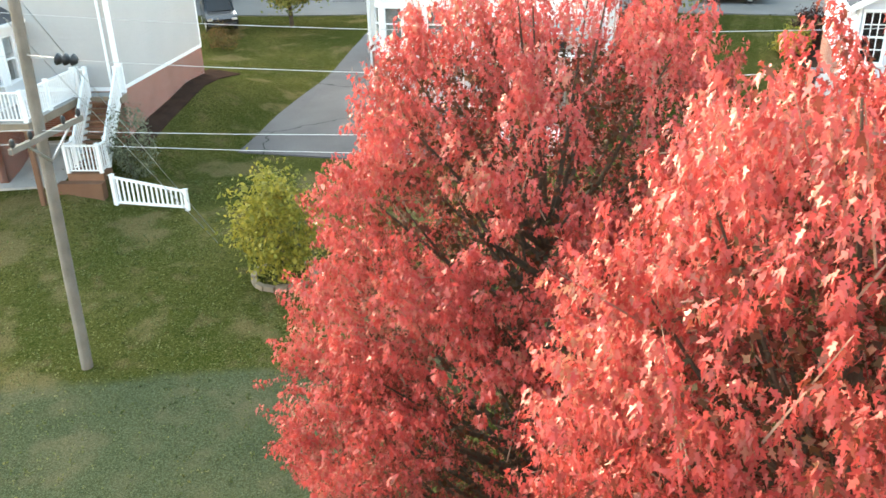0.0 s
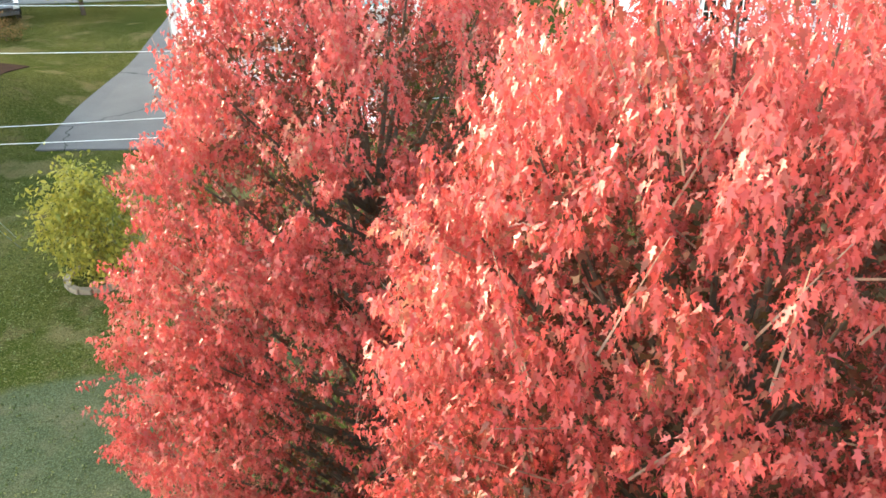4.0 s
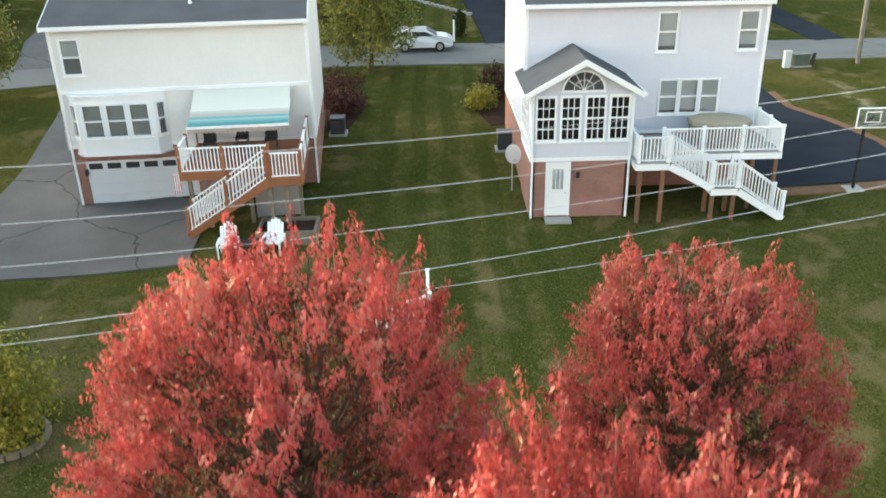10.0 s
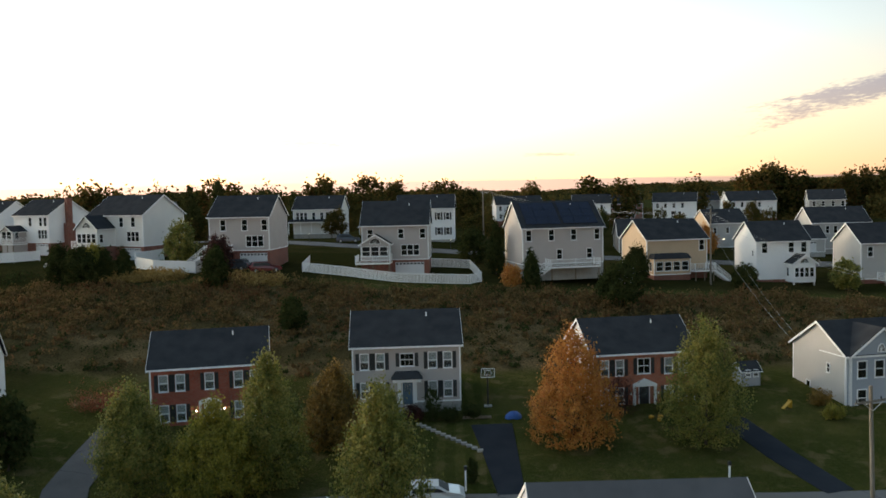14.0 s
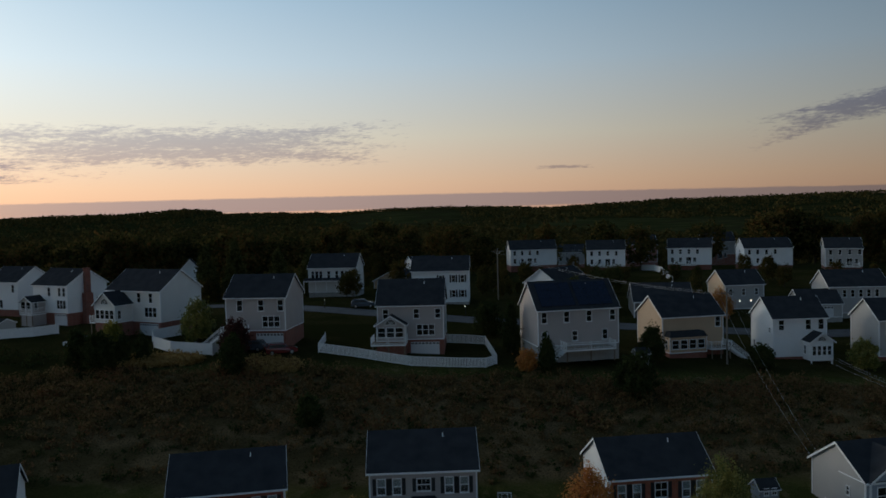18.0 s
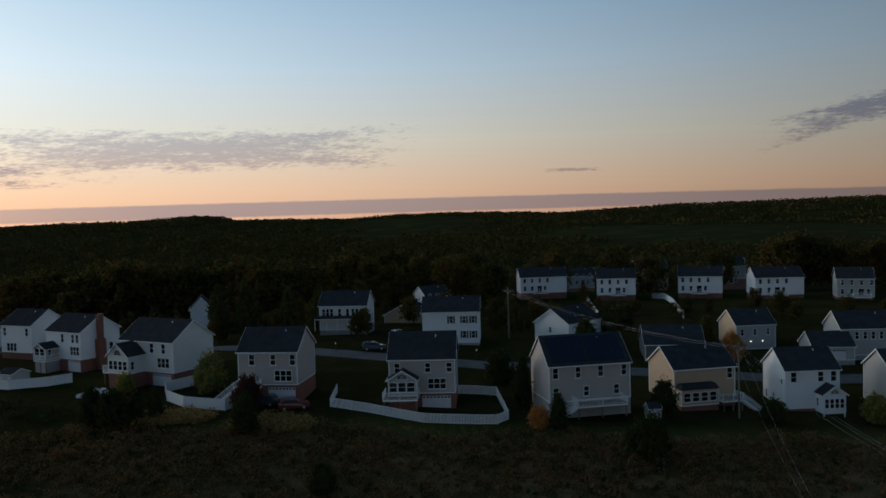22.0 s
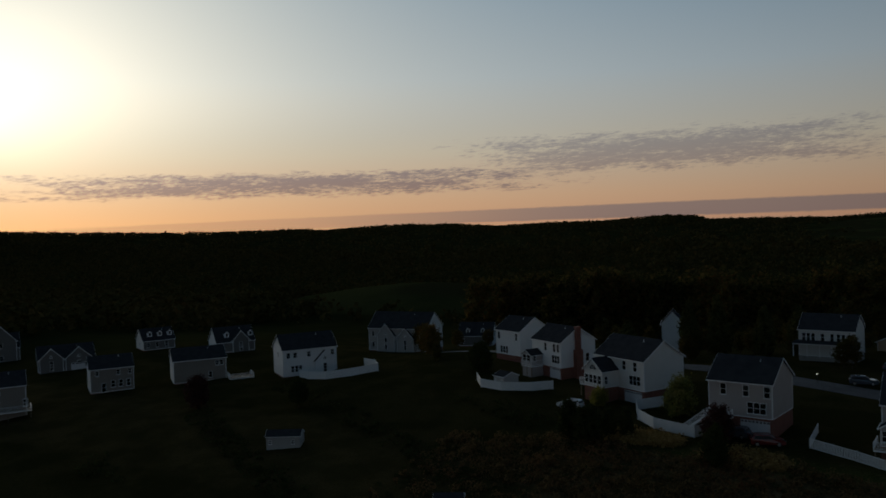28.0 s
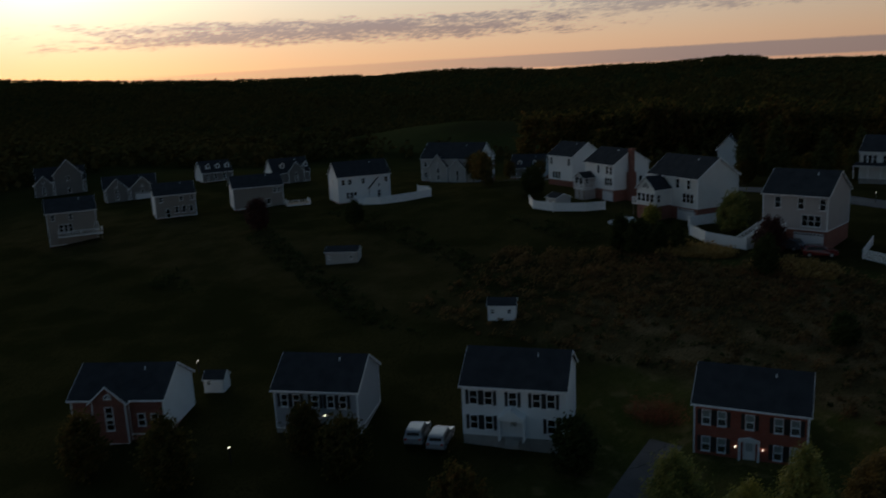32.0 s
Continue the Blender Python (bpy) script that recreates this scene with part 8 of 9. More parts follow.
def dormer(parent, x, z, y, w=1.2, h=1.1):
    """A small gabled dormer standing on the near roof slope."""
    bm = bmesh.new()
    prism(bm, [(x, z), (x + w, z), (x + w, z + h), (x + w / 2, z + h + 0.55), (x, z + h)], y, y + 1.6)
    ob = part("dormer", bm, WHITE, parent)
    bm = bmesh.new()
    prism(bm, [(x - 0.12, z + h - 0.06), (x + w / 2, z + h + 0.56), (x + w + 0.12, z + h - 0.06), (x + w + 0.12, z + h + 0.04), (x + w / 2, z + h + 0.68), (x - 0.12, z + h + 0.04)], y - 0.12, y + 1.7)
    part("dormer_roof", bm, ROOF_DARK, ob)
    part("dormer_pane", boxes((x + 0.3, y - 0.03, z + 0.25, x + w - 0.3, y - 0.005, z + h)), SHUTTER, ob)


for xx in (1.5, 4.3, 7.1):
    dormer(SLOPE[2], xx, 4.0, 0.9)
for xx in (2.4, 9.0):
    dormer(SLOPE[3], xx, 4.3, 0.9)
house_k = house("dark house with two roof dormers among the trees", -138.0, 188.0, gz(-138, 188) - 0.1, 20, 10.5, 8.5, 0.4, 3.4, 3.6, WHITESIDE, ROOF_DARK, BRICK, front_mat=SLATESIDE, front=row(1.0, 7.5, z=1.0, w=0.9, h=1.5), group="houses on the far slope")
for xx in (2.2, 6.8):
    dormer(house_k, xx, 4.1, 0.9)
# stepping stones up to the taupe house
ob = thing("stepping_stones", "row of pale stepping stones up a slope", "steps", pose(-5.6, 41.9, 0))
for k in range(13):
    sx, sy = 4.9 * k / 12, -6.0 * k / 12
    zz = gz(-5.6 + sx, 41.9 + sy)
    part("stone", boxes((sx - 0.24, sy - 0.2, zz - 0.1, sx + 0.22, sy + 0.2, zz + 0.14)), CONCRETE, ob)


def shed(x, y, rz, w, d, h, wall_mat, label, z=None, glass=2):
    ob = thing("garden_shed", label, "shed", pose(x, y, gz(x, y) if z is None else z, 0, 0, rz), "garden sheds")
    for m, L, wins in ((Matrix.Identity(4), w, [(0.35 + k * (w - 0.9) / max(glass - 1, 1) * 0.8, 0.9, 0.55, 0.7) for k in range(glass)]), (pose(0, d, 0, 0, 0, -90), d, []), (pose(w, 0, 0, 0, 0, 90), d, []), (pose(w, d, 0, 0, 0, 180), w, [])):
        bm = bmesh.new()
        wall(bm, L, -0.4, h, [(q[0] + 0.03, q[1] + 0.03, q[0] + q[2] - 0.03, q[1] + q[3] - 0.03) for q in wins], 0.08, m)
        if L == d:
            prism(bm, [(0, h), (L, h), (L / 2, h + 0.7)], 0.0, 0.08, m)
        part("wall", bm, wall_mat, ob)
        for q in wins:
            window(ob, m @ Matrix.Translation((q[0], -0.01, q[1])), q[2], q[3], 2, 2)
    gable_roof(ob, w, d, h, 0.7, ROOF_DARK, 0.15, 0.08, (0.12, 0.12))
    return ob


shed(-61.9, 58.2, 27, 3.7, 2.6, 2.1, WHITESIDE, "white garden shed on the open field")
shed(-101.3, 68.6, 30, 5.6, 3.0, 2.2, GREYSIDE, "long grey garden shed on the open field")
shed(24.9, 49.2, 8, 1.9, 1.8, 1.5, MID_BLUE, "small pale blue garden shed below the bank")
shed(-81.0, 108.4, -25, 3.2, 3.4, 2.2, GREYSIDE, "grey garden shed beside a fence")
shed(-80.5, 26.5, 30, 2.4, 2.0, 1.7, WHITESIDE, "small white shed behind a house", glass=1)
shed(23.2, 91.6, 10, 1.9, 1.8, 1.7, GREYSIDE, "small grey shed beside a deck", glass=1)
# play slide and covered heap
SLIDE = surface("yellow_plastic", (0.6, 0.33, 0.03), (0.55, 0.30, 0.03), 0.4, 3, 20, 0.0)
BLUE = surface("blue_tarpaulin", (0.02, 0.10, 0.36), (0.03, 0.13, 0.42), 0.5, 3, 12, 0.4)
ob = thing("play_slide", "yellow plastic garden slide on grass", "slide", pose(26.8, 43.6, gz(26.8, 43.6), 0, 0, 30))
bm = bmesh.new()
beam(bm, (-0.55, 0, 0.08), (0.4, 0, 0.62), 0.3, 0.06)
part("chute", bm, SLIDE, ob)
part("ladder", boxes((0.4, -0.2, 0, 0.46, 0.2, 0.72)), SLIDE, ob)
ob = thing("covered_boat", "blue tarpaulin over a low heap by the drive", "tarpaulin", pose(2.6, 43.0, gz(2.6, 43.0), 0, 0, 10))
bm = bmesh.new()
bmesh.ops.create_icosphere(bm, subdivisions=3, radius=1.0)
for v in bm.verts:
    v.co = Vector((v.co.x * 0.75, v.co.y * 0.5, max(v.co.z, 0) * 0.62 + noise.noise(v.co * 2.2) * 0.1))
part("tarpaulin", bm, BLUE, ob)
ob = thing("timber_stack", "low stack of pale timber by the drive", "timber", pose(-0.6, 43.2, gz(-0.6, 43.2)))
for k in range(4):
    part("plank", boxes((-1.2, -0.2 + 0.1 * k, 0, 1.3, -0.11 + 0.1 * k, 0.12 + 0.04 * (k % 2))), OLDWOOD, ob)
for k, (qx, qy) in enumerate(((14.4, 42.0), (15.2, 42.1), (14.9, 41.3))):
    ob = thing("pumpkin", "orange pumpkin beside a brick path", "pumpkin", pose(qx, qy, gz(qx, qy) + 0.16), "pumpkins")
    bm = bmesh.new()
    bmesh.ops.create_uvsphere(bm, u_segments=16, v_segments=8, radius=0.22)
    for v in bm.verts:
        a = math.atan2(v.co.y, v.co.x)
        v.co = Vector((v.co.x * (1 + 0.08 * math.cos(8 * a)), v.co.y * (1 + 0.08 * math.cos(8 * a)), v.co.z * 0.75))
    part("shell", bm, SLIDE, ob)
    part("stalk", boxes((-0.02, -0.02, 0.15, 0.02, 0.02, 0.24)), OLDWOOD, ob)

# ---- upper row: sunrooms, decks, fences ----
def sunroom(h, x0, x1, depth, zb, z1, rise, mat, base, arch=True, legs=False, n=4, z0=-0.8):
    w = x1 - x0
    ww = (w - 0.3) / n - 0.08
    child_house_box(h, x0, -depth, x1, 0.0, z0 if not legs else zb - 0.25, z1, mat, base if not legs else WHITE, zb, [(0.15 + k * (w - 0.3) / n, zb + 0.55, ww, 1.5) for k in range(n)], left=[(0.4, zb + 0.55, 0.8, 1.4)], right=[(0.4, zb + 0.55, 0.8, 1.4)], lapped=False)
    wing_roof(h, x0, x1, -depth, 1.4, z1, rise, ROOF_DARK, front_mat=mat, arch=(w * 0.4, w * 0.2, z1 + 0.06) if arch else None)
    if legs:
        for x in (x0 + 0.12, x1 - 0.12):
            part("post", boxes((x - 0.08, -depth + 0.05, -1.6, x + 0.08, -depth + 0.21, zb - 0.26)), WHITE, h)


def upper_deck(h, x0, x1, depth, z, foot, stair=None, mat=None):
    d = thing("deck", "white-railed deck behind a house", "deck", local(h), "upper decks")
    deck_floor(d, x0, -depth, x1, -0.05, z, mat or OLDWOOD, True, 0.3, WHITE)
    rail_run(d, [(x0 + 0.05, -0.2, z), (x0 + 0.05, -depth + 0.06, z), ((x0 + x1) / 2, -depth + 0.06, z), (x1 - 0.05, -depth + 0.06, z), (x1 - 0.05, -0.2, z)], gap=0.25)
    for x in (x0 + 0.2, (x0 + x1) / 2, x1 - 0.2):
        leg(d, x, -depth + 0.2, foot, z - 0.3, OLDWOOD)
    if stair:
        sx = stair
        stairs(d, (x1 if sx > 0 else x0, -depth + 0.05, z), ((x1 if sx > 0 else x0) + sx * (z - foot) * 1.2, -depth + 0.05, foot + 0.15), 1.0, (0, 1), WHITE, 8, WHITE)
        for yy in (-depth + 0.05, -depth + 1.05):
            rail_run(d, [(x1 if sx > 0 else x0, yy, z), ((x1 if sx > 0 else x0) + sx * (z - foot) * 1.2, yy, foot + 0.2)], gap=0.25)
    return d


sunroom(house_d4, 0.1, 4.3, 2.2, 2.6, 5.0, 1.3, TAUPE, BRICK_DUSK, n=3)
upper_deck(house_d4, -0.6, 4.5, 3.6, 2.4, -0.6)
sunroom(house_d2, 1.2, 5.8, 3.6, 2.5, 5.4, 1.9, CREAM, BRICK_DUSK)
upper_deck(house_d2, -1.6, 1.1, 2.4, 2.3, -0.4)
sunroom(house_d7, 4.6, 8.0, 2.6, 0.9, 3.6, 1.2, WHITESIDE, BRICK_DUSK, legs=True)
child_house_box(house_d6, 0.3, -1.8, 6.4, 0.0, -0.8, 3.3, TAN, BRICK_DUSK, 0.9, [(0.3 + k * 1.42, 1.45, 1.2, 1.45) for k in range(4)], [(0.4, 1.45, 0.8, 1.4)], [(0.4, 1.45, 0.8, 1.4)], lapped=False)
part("lean_to_roof", _hip(0.3, 6.4, -1.9, 3.3, 0.75), ROOF_DARK, house_d6)
upper_deck(house_d6, 6.6, 10.0, 2.8, 1.5, -1.5, 1)
upper_deck(house_d5, 3.3, 10.8, 2.6, 1.0, -0.9, -1)
upper_deck(house_d3, 0.2, 3.6, 2.6, 2.4, -0.3, -1)
upper_deck(house_d8, 2.5, 8.0, 2.2, 0.9, -0.5)
upper_deck(house_d1, 0.2, 3.6, 3.0, 2.3, -0.3)
for far in FAR:
    upper_deck(far, 3.8, 8.2, 2.4, 0.95, -0.8)
upper_deck(SLOPE[8], 1.8, 10.4, 2.6, 2.6, -1.2)
upper_deck(SLOPE[4], 11.8, 17.2, 4.0, 0.9, -1.0)
sunroom(house_d1, 0.3, 3.4, 2.8, 2.4, 4.4, 0.9, TAUPE, TAUPE, arch=False, n=2)
bm = bmesh.new()
box(bm, 9.35, 3.0, -1.0, 10.35, 4.6, 5.6)
box(bm, 9.5, 3.3, 5.6, 10.2, 4.3, 9.9)
box(bm, 9.42, 3.22, 9.9, 10.28, 4.38, 10.1)
part("chimney", bm, BRICK_DUSK, house_d1, "tall red brick chimney")
PANEL = surface("solar_cell", (0.008, 0.012, 0.03), (0.012, 0.018, 0.04), 0.15, 3, 20, 0.0)
slope5 = math.degrees(math.atan2(3.6, 4.4))
for cx, n in ((0.7, 3), (6.4, 3)):
    for r in range(3):
        for k in range(n):
            part("solar_panel", boxes((cx + k * 1.75, 0.45 + r * 1.6, 0.2, cx + k * 1.75 + 1.7, 2.0 + r * 1.6, 0.25)), PANEL, house_d5, at=Matrix.Translation((0, 0, 6.5)) @ pose(0, 0, 0, slope5, 0, 0))
FENCE4 = [(-23.4, 101.0), (-23.4, 97.4), (-23.4, 93.8), (-20.3, 92.6), (-17.3, 91.5), (-14.7, 90.3), (-12.0, 89.1), (-9.4, 88.0), (-6.8, 87.9), (-4.2, 87.9), (-1.6, 87.9), (1.0, 88.1), (2.7, 90.2), (2.4, 94.0), (2.0, 98.0), (1.6, 102.0), (-1.6, 102.4), (-4.6, 102.4)]
vinyl_fence("white scalloped picket fence round a back yard", FENCE4, 1.35, 0.2, group="white yard fences", broad=3.4)
vinyl_fence("solid white vinyl fence round a patio", [(-47.0, 104.0), (-50.5, 101.0), (-48.8, 96.8), (-45.0, 93.2), (-41.0, 91.9), (-38.4, 91.3), (-36.4, 94.2)], 1.7, solid=True, group="white yard fences")
vinyl_fence("solid white vinyl fence beside a shed", [(-86.5, 111.5), (-83.0, 107.0), (-78.0, 105.8), (-72.5, 107.5), (-69.5, 110.0)], 1.6, solid=True, group="white yard fences")
vinyl_fence("solid white vinyl fence round a pool yard", [(-131.6, 112.6), (-132.4, 110.6), (-127.5, 108.2), (-122.0, 107.6), (-117.5, 110.4), (-114.0, 115.6), (-118.5, 120.4), (-124.0, 123.5)], 1.7, solid=True, group="white yard fences")
vinyl_fence("white vinyl fence behind a far house", [(54.0, 221), (56.8, 216), (53.8, 196), (51.4, 181), (49.2, 168)], 1.7, solid=True, group="white yard fences")
vinyl_fence("white vinyl fence behind a far house", [(34.6, 226), (31.7, 196), (30.4, 180), (29.5, 168)], 1.7, solid=True, group="white yard fences")
# porch and wing of houses beyond
porch_roof(house_f1, -0.8, 10.6, 3.0, ROOF_DARK, 1.8, 0.5, True)
for x in (2.0, 4.4, 6.6, 8.6):
    part("porch_post", boxes((x - 0.08, -1.7, 0.3, x + 0.08, -1.55, 2.71)), WHITE, house_f1)
wing = house("grey garage wing beside a house", 62.0, 127.0, 10.0, -2.7, 7.6, 7.0, 0.1, 2.7, 2.3, GREYSIDE, ROOF_DARK, CONCRETE, garage=(1.2, 0.05, 4.8, 2.1), plumb=())
house("brick house with a front gable beyond", 58.5, 262, 11.5, 0, 11, 9, 0.2, 6.5, 3.0, BRICK, ROOF_DARK, BRICK, front=FAR_WIN, group="far houses")
house("brick and siding house beyond", 84.0, 258, 11.5, -4, 11, 9, 2.6, 7.0, 3.0, GREYSIDE, ROOF_DARK, BRICK, front=FAR_WIN, group="far houses")
house("low far house among trees", 36.0, 275, 10.5, -4, 10, 8, 0.2, 4.6, 2.6, GREYSIDE, ROOF_DARK, BRICK, front=FAR_WIN, group="far houses")
house("low far house among trees", -13.0, 205, 11.5, 30, 8, 8, 0.2, 4.6, 2.6, WHITESIDE, ROOF_DARK, BRICK, front=FAR_WIN[:2], group="far houses")
house("low tan far house with a broad gable", -12.5, 172, 11.8, 75, 9, 10, 0.2, 3.2, 2.6, TAN, ROOF_DARK, BRICK, group="far houses")
house("pale far house at the edge of the woods", 112, 205, 12.0, 60, 8, 8, 0.2, 5.6, 2.8, WHITESIDE, ROOF_DARK, BRICK, group="far houses")
def lamp_dot(x, y, h, label):
    ob = thing("garden_lamp", label, "lamp", pose(x, y, gz(x, y)), "lit garden lamps")
    part("post", boxes((-0.05, -0.05, -0.05, 0.05, 0.05, h)), BLACK, ob)
    part("bulb", boxes((-0.05, -0.05, h + 0.002, 0.05, 0.05, h + 0.12)), LAMP, ob)


for q in ((-64.6, 17.0), (-27.5, 128.4), (-0.9, 125.5), (-86.0, 30.0)):
    lamp_dot(*q, 1.6, "small lit garden lamp on a post")


# ---- bank, brush and woods ----
def scatter(name, label, category, n, region, seed, mat, size, spread_r, per, leaf, outline=LEAF_QUAD, accept=None, flat=0.7, up=0.4):
    """Clumps of leaves over a stretch of ground, joined."""
    rng = np.random.default_rng(seed)
    x0, x1, y0, y1 = region
    px = x0 + (x1 - x0) * rng.random(n * 3)
    py = y0 + (y1 - y0) * rng.random(n * 3)
    if accept is not None:
        ok = accept(px, py, rng)
        px, py = px[ok], py[ok]
    px, py = px[:n], py[:n]
    n = len(px)
    r = spread_r * (0.5 + 1.0 * rng.random(n))
    jit = rng.normal(size=(n, per, 3))
    jit /= np.maximum(np.linalg.norm(jit, axis=2, keepdims=True), 1e-6)
    jit *= (0.35 + 0.65 * rng.random((n, per, 1)))
    jit[..., 2] = jit[..., 2] * flat
    c = np.stack([px, py, ground(px, py) + r * up], 1)
    p = c[:, None] + jit * r[:, None, None]
    f = jit + rng.normal(size=jit.shape) * 0.5 + np.array([0, 0, 0.4])
    p, f = p.reshape(-1, 3), f.reshape(-1, 3)
    return tagged(new(name, leaves_mesh(name, p, f, leaf * (0.6 + 0.8 * rng.random(len(p))), mat, outline, rng)), label, category, kind="stuff")


def clear_of_houses(px, py, rng):
    ok = np.ones(len(px), bool)
    for o in scene.objects:
        if o.parent is None and o.name.split(".")[0] == "house":
            c = o.matrix_basis @ Vector((5, 4, 0))
            ok &= np.hypot(px - c.x, py - c.y) > 8.5
    return ok


def bank_ok(px, py, rng):
    return (py > 55 + 2 * np.sin(px / 7)) & (py < 84.5 - 0.02 * px + 1.5 * np.sin(px / 5)) & clear_of_houses(px, py, rng)


scatter("brush", "dry brown brush and weeds over the bank", "brush", 2300, (-75, 75, 54, 88), 301, BRUSH_LEAF, 1, 0.75, 34, 0.26, accept=lambda a, b, r: bank_ok(a, b, r) & (r.random(len(a)) < 0.25 + 0.75 * bump(b, 62, 80)))
scatter("brush", "low green weeds over the bank", "brush", 900, (-75, 75, 54, 86), 302, DARK_LEAF, 1, 0.6, 26, 0.24, accept=bank_ok)
scatter("brush", "broad brown and russet bushes along the bank", "brush", 210, (-75, 75, 66, 86), 306, BRUSH_LEAF, 1, 1.5, 110, 0.30, accept=bank_ok, up=0.35)
scatter("brush", "broad dry bushes along the bank", "brush", 90, (-75, 75, 62, 85), 307, BRUSH_LEAF, 1, 1.3, 100, 0.28, accept=bank_ok, up=0.35)
scatter("lawn_grass", "tufts of coarse grass on the mown lawn", "grass", 3500, (-27, -8, -22, -6), 305, BLADE, 1, 0.09, 4, 0.05, accept=lambda a, b, r: np.hypot(a + 15.2, b + 11.4) > 1.1, up=0.3)
scatter("dry_grass", "patch of tall straw-coloured grass on the bank", "grass", 620, (-52, -24, 83, 91), 303, STRAW, 1, 0.6, 40, 0.28, accept=lambda a, b, r: (np.hypot((a + 30) / 6, (b - 86) / 2.6) < 1) | (np.hypot((a + 45) / 6, (b - 88.5) / 2.2) < 1), flat=1.2, up=0.6)
scatter("brush", "dark hedgerow weeds across the open field", "brush", 500, (-130, -62, 50, 100), 304, DARK_LEAF, 1, 0.9, 26, 0.3, accept=lambda a, b, r: np.abs(((a + 62) * 0.5 + (b - 80)) % 23 - 11) < 3.0)
for k, (tx, ty, th, tr, tm, lab, nm) in enumerate((
        (-53.0, 86.5, 5.2, 2.3, DARK_LEAF, "dark rounded tree on the bank", "tree"), (-50.0, 88.0, 4.0, 1.0, DARK_LEAF, "narrow dark conifer on the bank", "conifer"), (-47.6, 88.6, 3.8, 0.9, DARK_LEAF, "narrow dark conifer on the bank", "conifer"),
        (-56.5, 88.0, 5.0, 1.8, DARK_LEAF, "dark rounded tree on the bank", "tree"), (-34.8, 90.2, 5.2, 2.2, PLUM_LEAF, "dark plum tree beside a taupe house", "tree"), (-33.4, 83.0, 5.0, 1.8, DARK_LEAF, "dark tree on the bank", "tree"),
        (19.6, 76.5, 5.6, 2.9, DARK_LEAF, "broad dark tree on the bank", "tree"), (-20.8, 68.5, 3.4, 1.4, DARK_LEAF, "small dark tree on the bank", "tree"), (-43.0, 99.6, 6.2, 2.6, GREEN_LEAF, "green tree between two houses", "tree"),
        (5.4, 97.5, 7.2, 1.4, DARK_LEAF, "tall dark conifer between houses", "conifer"), (9.5, 86.3, 4.4, 1.2, DARK_LEAF, "dark conifer beside a deck", "conifer"), (6.8, 87.2, 2.4, 1.3, ORANGE_LEAF, "bright red shrub beside a deck", "shrub"),
        (26.0, 94.0, 5.0, 1.9, DARK_LEAF, "dark tree beside a tan house", "tree"), (56.5, 92.5, 4.2, 1.9, GREEN_LEAF, "green tree beside a white house", "tree"), (2.6, 108.0, 5.6, 2.6, DARK_LEAF, "dark tree behind a yard fence", "tree"),
        (-57.2, 101.8, 2.6, 1.3, YELLOW_LEAF, "yellow shrub beside a brick wall", "shrub"), (41.5, 92.5, 3.0, 1.6, DARK_LEAF, "dark shrub below a deck", "shrub"), (48.0, 130.0, 5.2, 2.2, ORANGE_LEAF, "russet tree beside a tan house", "tree"),
        (-90.5, 119.5, 6.0, 2.6, DARK_LEAF, "dark tree beside a white house", "tree"), (-112.0, 88.0, 5.0, 2.2, DARK_LEAF, "dark tree on the open slope", "tree"), (-133.0, 82.0, 6.4, 2.6, PLUM_LEAF, "dark red tree on the open slope", "tree"),
        # front-lawn trees take the darker grove leaf: dusk is put into their colour
        (-40.0, 20.0, 6.6, 2.6, GROVE_LEAF, "street tree in a front lawn, leaf colour darkened for dusk", "tree"), (-53.5, 21.0, 6.6, 2.5, GROVE_LEAF, "street tree in a front lawn, leaf colour darkened for dusk", "tree"), (-66.0, 11.0, 6.6, 2.6, GROVE_LEAF, "street tree in a front lawn, leaf colour darkened for dusk", "tree"),
        (-36.4, 33.6, 5.6, 2.4, DARK_LEAF, "dark tree before a white house", "tree"), (-75.5, 8.5, 6.0, 2.6, GROVE_LEAF, "street tree in a front lawn, leaf colour darkened for dusk", "tree"), (-60.0, 22.5, 4.6, 1.8, GROVE_LEAF, "small tree before a house, leaf colour darkened for dusk", "tree"))):
    tree(lab, tx, ty, th, (tr, tr, th * 0.46), tm, 230, 26, 0.28, 0.5, 0.11, 400 + k, LEAF_QUAD, name=nm, taper=0.75 if nm == "conifer" else 0.4, hollow=0.4, limbs=14, category=nm)


def woods(name, label, n, region, seed, mat, height, per, leaf, accept, wide=0.46):
    """Many far trees joined: each a tall uneven clump of leaves."""
    rng = np.random.default_rng(seed)
    x0, x1, y0, y1 = region
    px, py = x0 + (x1 - x0) * rng.random(n * 4), y0 + (y1 - y0) * rng.random(n * 4)
    ok = accept(px, py, rng)
    px, py = px[ok][:n], py[ok][:n]
    n = len(px)
    h = height * (0.7 + 0.4 * rng.random(n) ** 1.5)
    w = h * wide * (0.75 + 0.5 * rng.random(n))
    d = rng.normal(size=(n, per, 3))
    d /= np.maximum(np.linalg.norm(d, axis=2, keepdims=True), 1e-6)
    d *= (0.55 + 0.45 * rng.random((n, per, 1)))
    d[..., :2] *= (1 - 0.3 * (d[..., 2:3] + 1) / 2)
    p = np.stack([px, py, ground(px, py) + h * 0.5], 1)[:, None] + d * np.stack([w, w, h * 0.5], 1)[:, None]
    f = d + rng.normal(size=d.shape) * 0.5 + np.array([0, 0, 0.3])
    p, f = p.reshape(-1, 3), f.reshape(-1, 3)
    size = np.repeat(h, per) * leaf * (0.6 + 0.8 * rng.random(len(p)))
    return tagged(new(name, leaves_mesh(name, p, f, size, mat, LEAF_QUAD, rng)), label, "woods", kind="stuff")


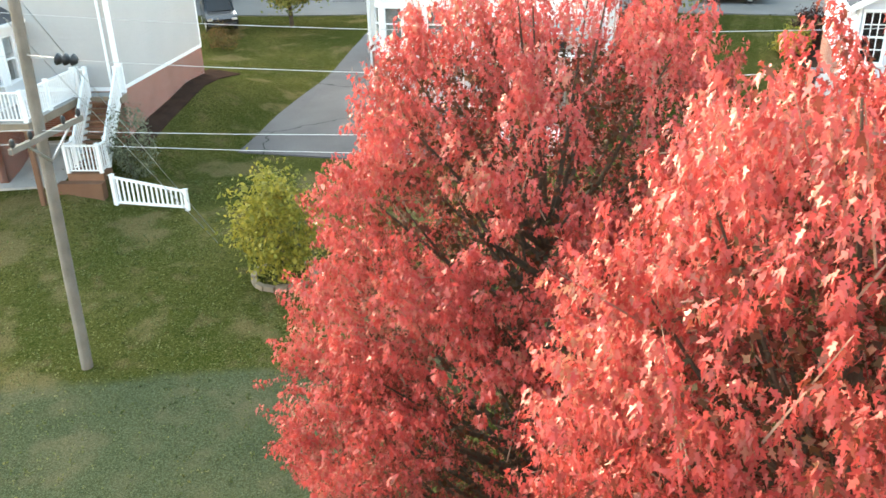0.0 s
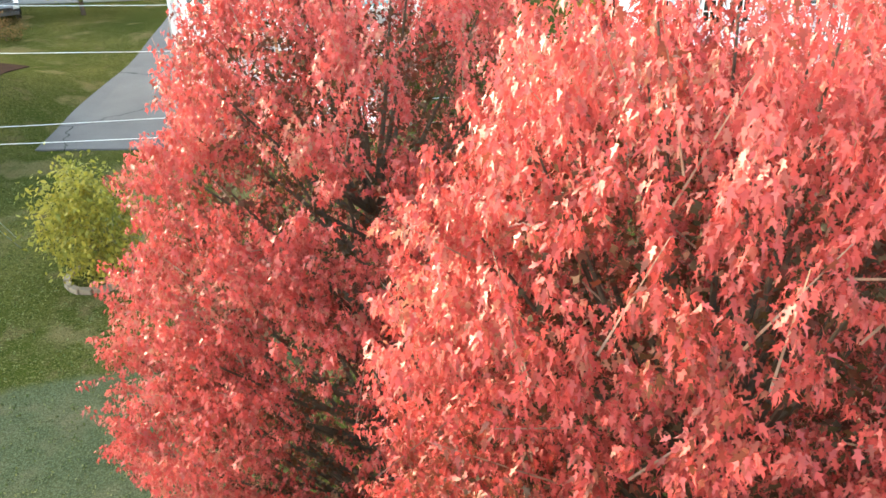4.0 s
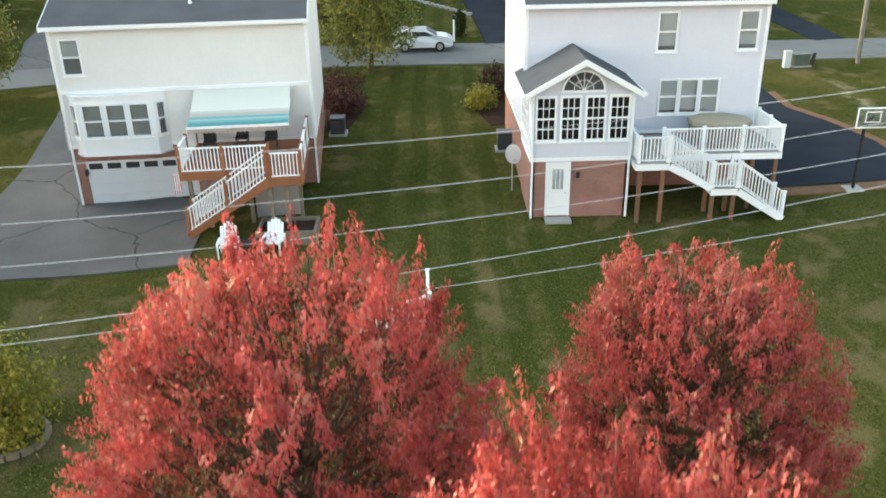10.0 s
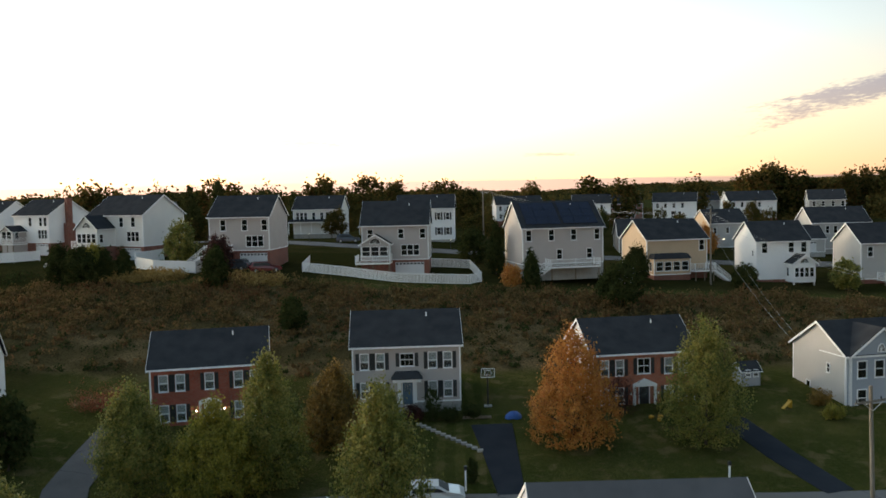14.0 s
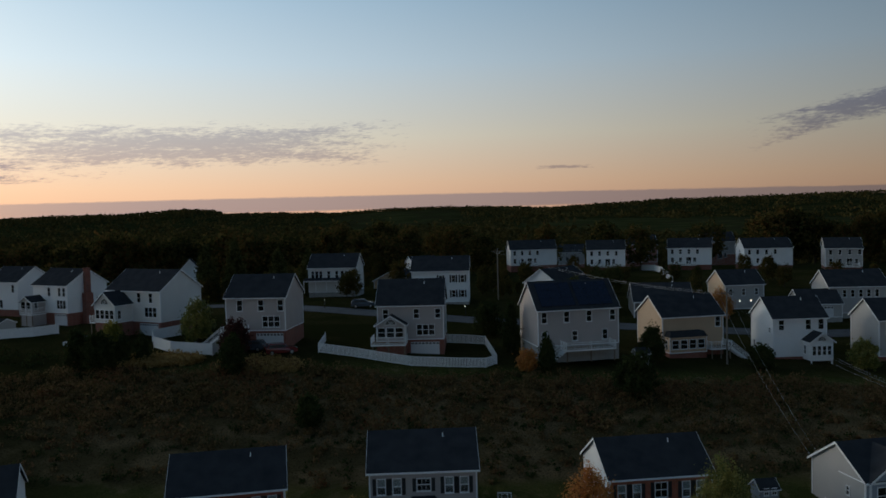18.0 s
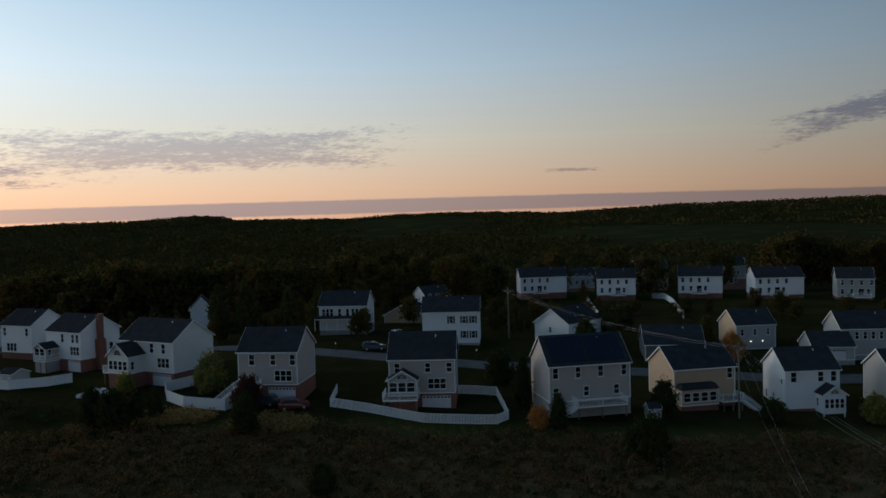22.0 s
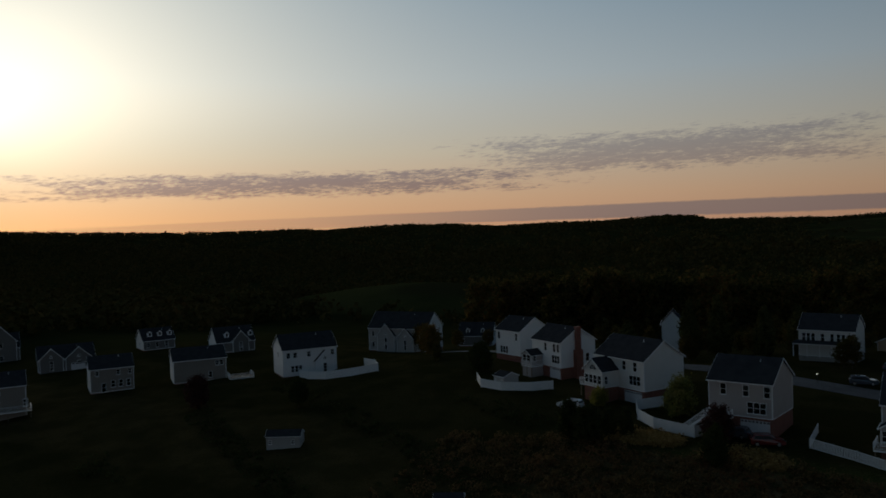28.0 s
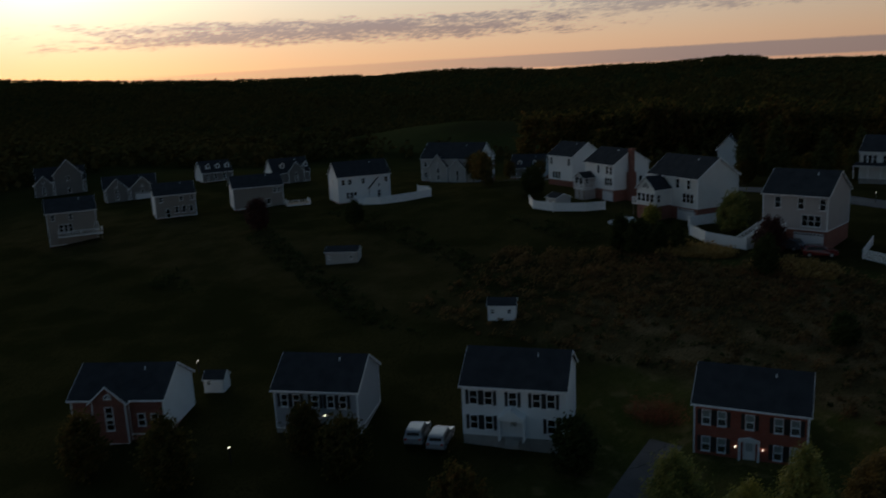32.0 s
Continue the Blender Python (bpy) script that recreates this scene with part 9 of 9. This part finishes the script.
def far_ok(px, py, rng):
    r = np.hypot(px, py)
    return (r > 290) & (r < 4200) & ~in_field(px, py) & (py > -400)


# ---- trees on the skyline behind the upper houses ----
CONE_LEAF = foliage("dark_conifer_leaf", [(0.036, 0.044, 0.016), (0.075, 0.078, 0.027), (0.115, 0.105, 0.037)], 0.7, 0.15)
matte(0.0, CONE_LEAF)
for k, (tx, ty, th, tr) in enumerate(((-56, 150, 12, 3.0), (-50, 151, 13, 3.0), (-41, 153, 11, 2.8), (-36.5, 165, 10, 2.7), (-68, 145, 8, 2.5))):
    tree("tall conical dark green tree behind the houses", tx, ty, th, (tr, tr, th * 0.47), CONE_LEAF, 260, 26, 0.42, 0.55, 0.16, 440 + k, LEAF_QUAD, name="conifer", group="conical trees", taper=0.75, hollow=0.4, limbs=14)
for k, (tx, ty, th) in enumerate(((20.6, 134.0, 6.2), (27.9, 149.0, 6.4), (32.6, 155.0, 6.0))):
    tree("dark rounded tree beside the upper street", tx, ty, th, (2.3, 2.3, th * 0.45), CONE_LEAF, 200, 26, 0.34, 0.55, 0.13, 450 + k, LEAF_QUAD, group="upper street trees", taper=0.4, hollow=0.4, limbs=14)
protos = []
for k in range(6):
    protos.append(tree("rounded autumn tree on the skyline", 150 + 9 * k, 262, 11.0, (3.6 - 0.2 * k, 3.4, 4.6 - 0.2 * (k % 3)), GROVE_LEAF, 130, 19, 0.55, 0.85, 0.17, 600 + k, LEAF_QUAD, "tree", "skyline trees", 0.25, hollow=0.45, limbs=12, lump=0.3))
rnd = random.Random(77)
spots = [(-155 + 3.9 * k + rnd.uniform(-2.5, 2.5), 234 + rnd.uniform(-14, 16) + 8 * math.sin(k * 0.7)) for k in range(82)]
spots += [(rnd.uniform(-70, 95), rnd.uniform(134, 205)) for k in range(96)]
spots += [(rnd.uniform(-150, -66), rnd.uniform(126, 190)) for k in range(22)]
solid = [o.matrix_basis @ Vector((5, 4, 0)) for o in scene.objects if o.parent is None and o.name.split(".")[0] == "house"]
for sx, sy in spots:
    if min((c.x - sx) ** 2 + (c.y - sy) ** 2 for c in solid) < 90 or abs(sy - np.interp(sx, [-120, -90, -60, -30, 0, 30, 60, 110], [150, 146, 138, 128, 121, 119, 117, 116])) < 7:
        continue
    # no tree where it would hide a far house from the camera
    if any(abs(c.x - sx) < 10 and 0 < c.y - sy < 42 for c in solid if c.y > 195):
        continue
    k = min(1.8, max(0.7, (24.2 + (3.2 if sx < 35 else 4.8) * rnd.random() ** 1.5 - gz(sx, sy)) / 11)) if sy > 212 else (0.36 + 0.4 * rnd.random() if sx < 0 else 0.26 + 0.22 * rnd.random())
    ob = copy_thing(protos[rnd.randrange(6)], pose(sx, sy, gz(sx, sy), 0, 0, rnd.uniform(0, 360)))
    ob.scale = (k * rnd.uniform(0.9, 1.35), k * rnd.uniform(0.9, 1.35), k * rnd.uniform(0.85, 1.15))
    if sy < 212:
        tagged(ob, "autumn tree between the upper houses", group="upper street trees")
# the right-hand gap keeps the far houses in the camera's view
woods("woods", "autumn trees between and behind the upper houses", 420, (-150, 150, 215, 345), 501, WOODS_LEAF, 9.0, 110, 0.10,
      lambda a, b, r: clear_of_houses(a, b, r) & (b < 335) & ~((b < 262) & (a > 4) & (a < 118)))
woods("woods", "wooded slopes beyond the settlement", 17000, (-1900, 1300, 240, 1150), 502, WOODS_LEAF, 9.0, 14, 0.3, far_ok, 0.65)
woods("woods", "wooded slopes beyond the settlement", 4200, (-700, -200, -60, 420), 503, WOODS_LEAF, 9.0, 15, 0.3, lambda a, b, r: (a < -262 - 10 * np.sin(b / 17)) & ~in_field(a, b), 0.65)
woods("woods", "far wooded ridges on the skyline", 11000, (-3900, 3000, 900, 4200), 504, WOODS_LEAF, 11.0, 14, 0.5, far_ok, 2.2)
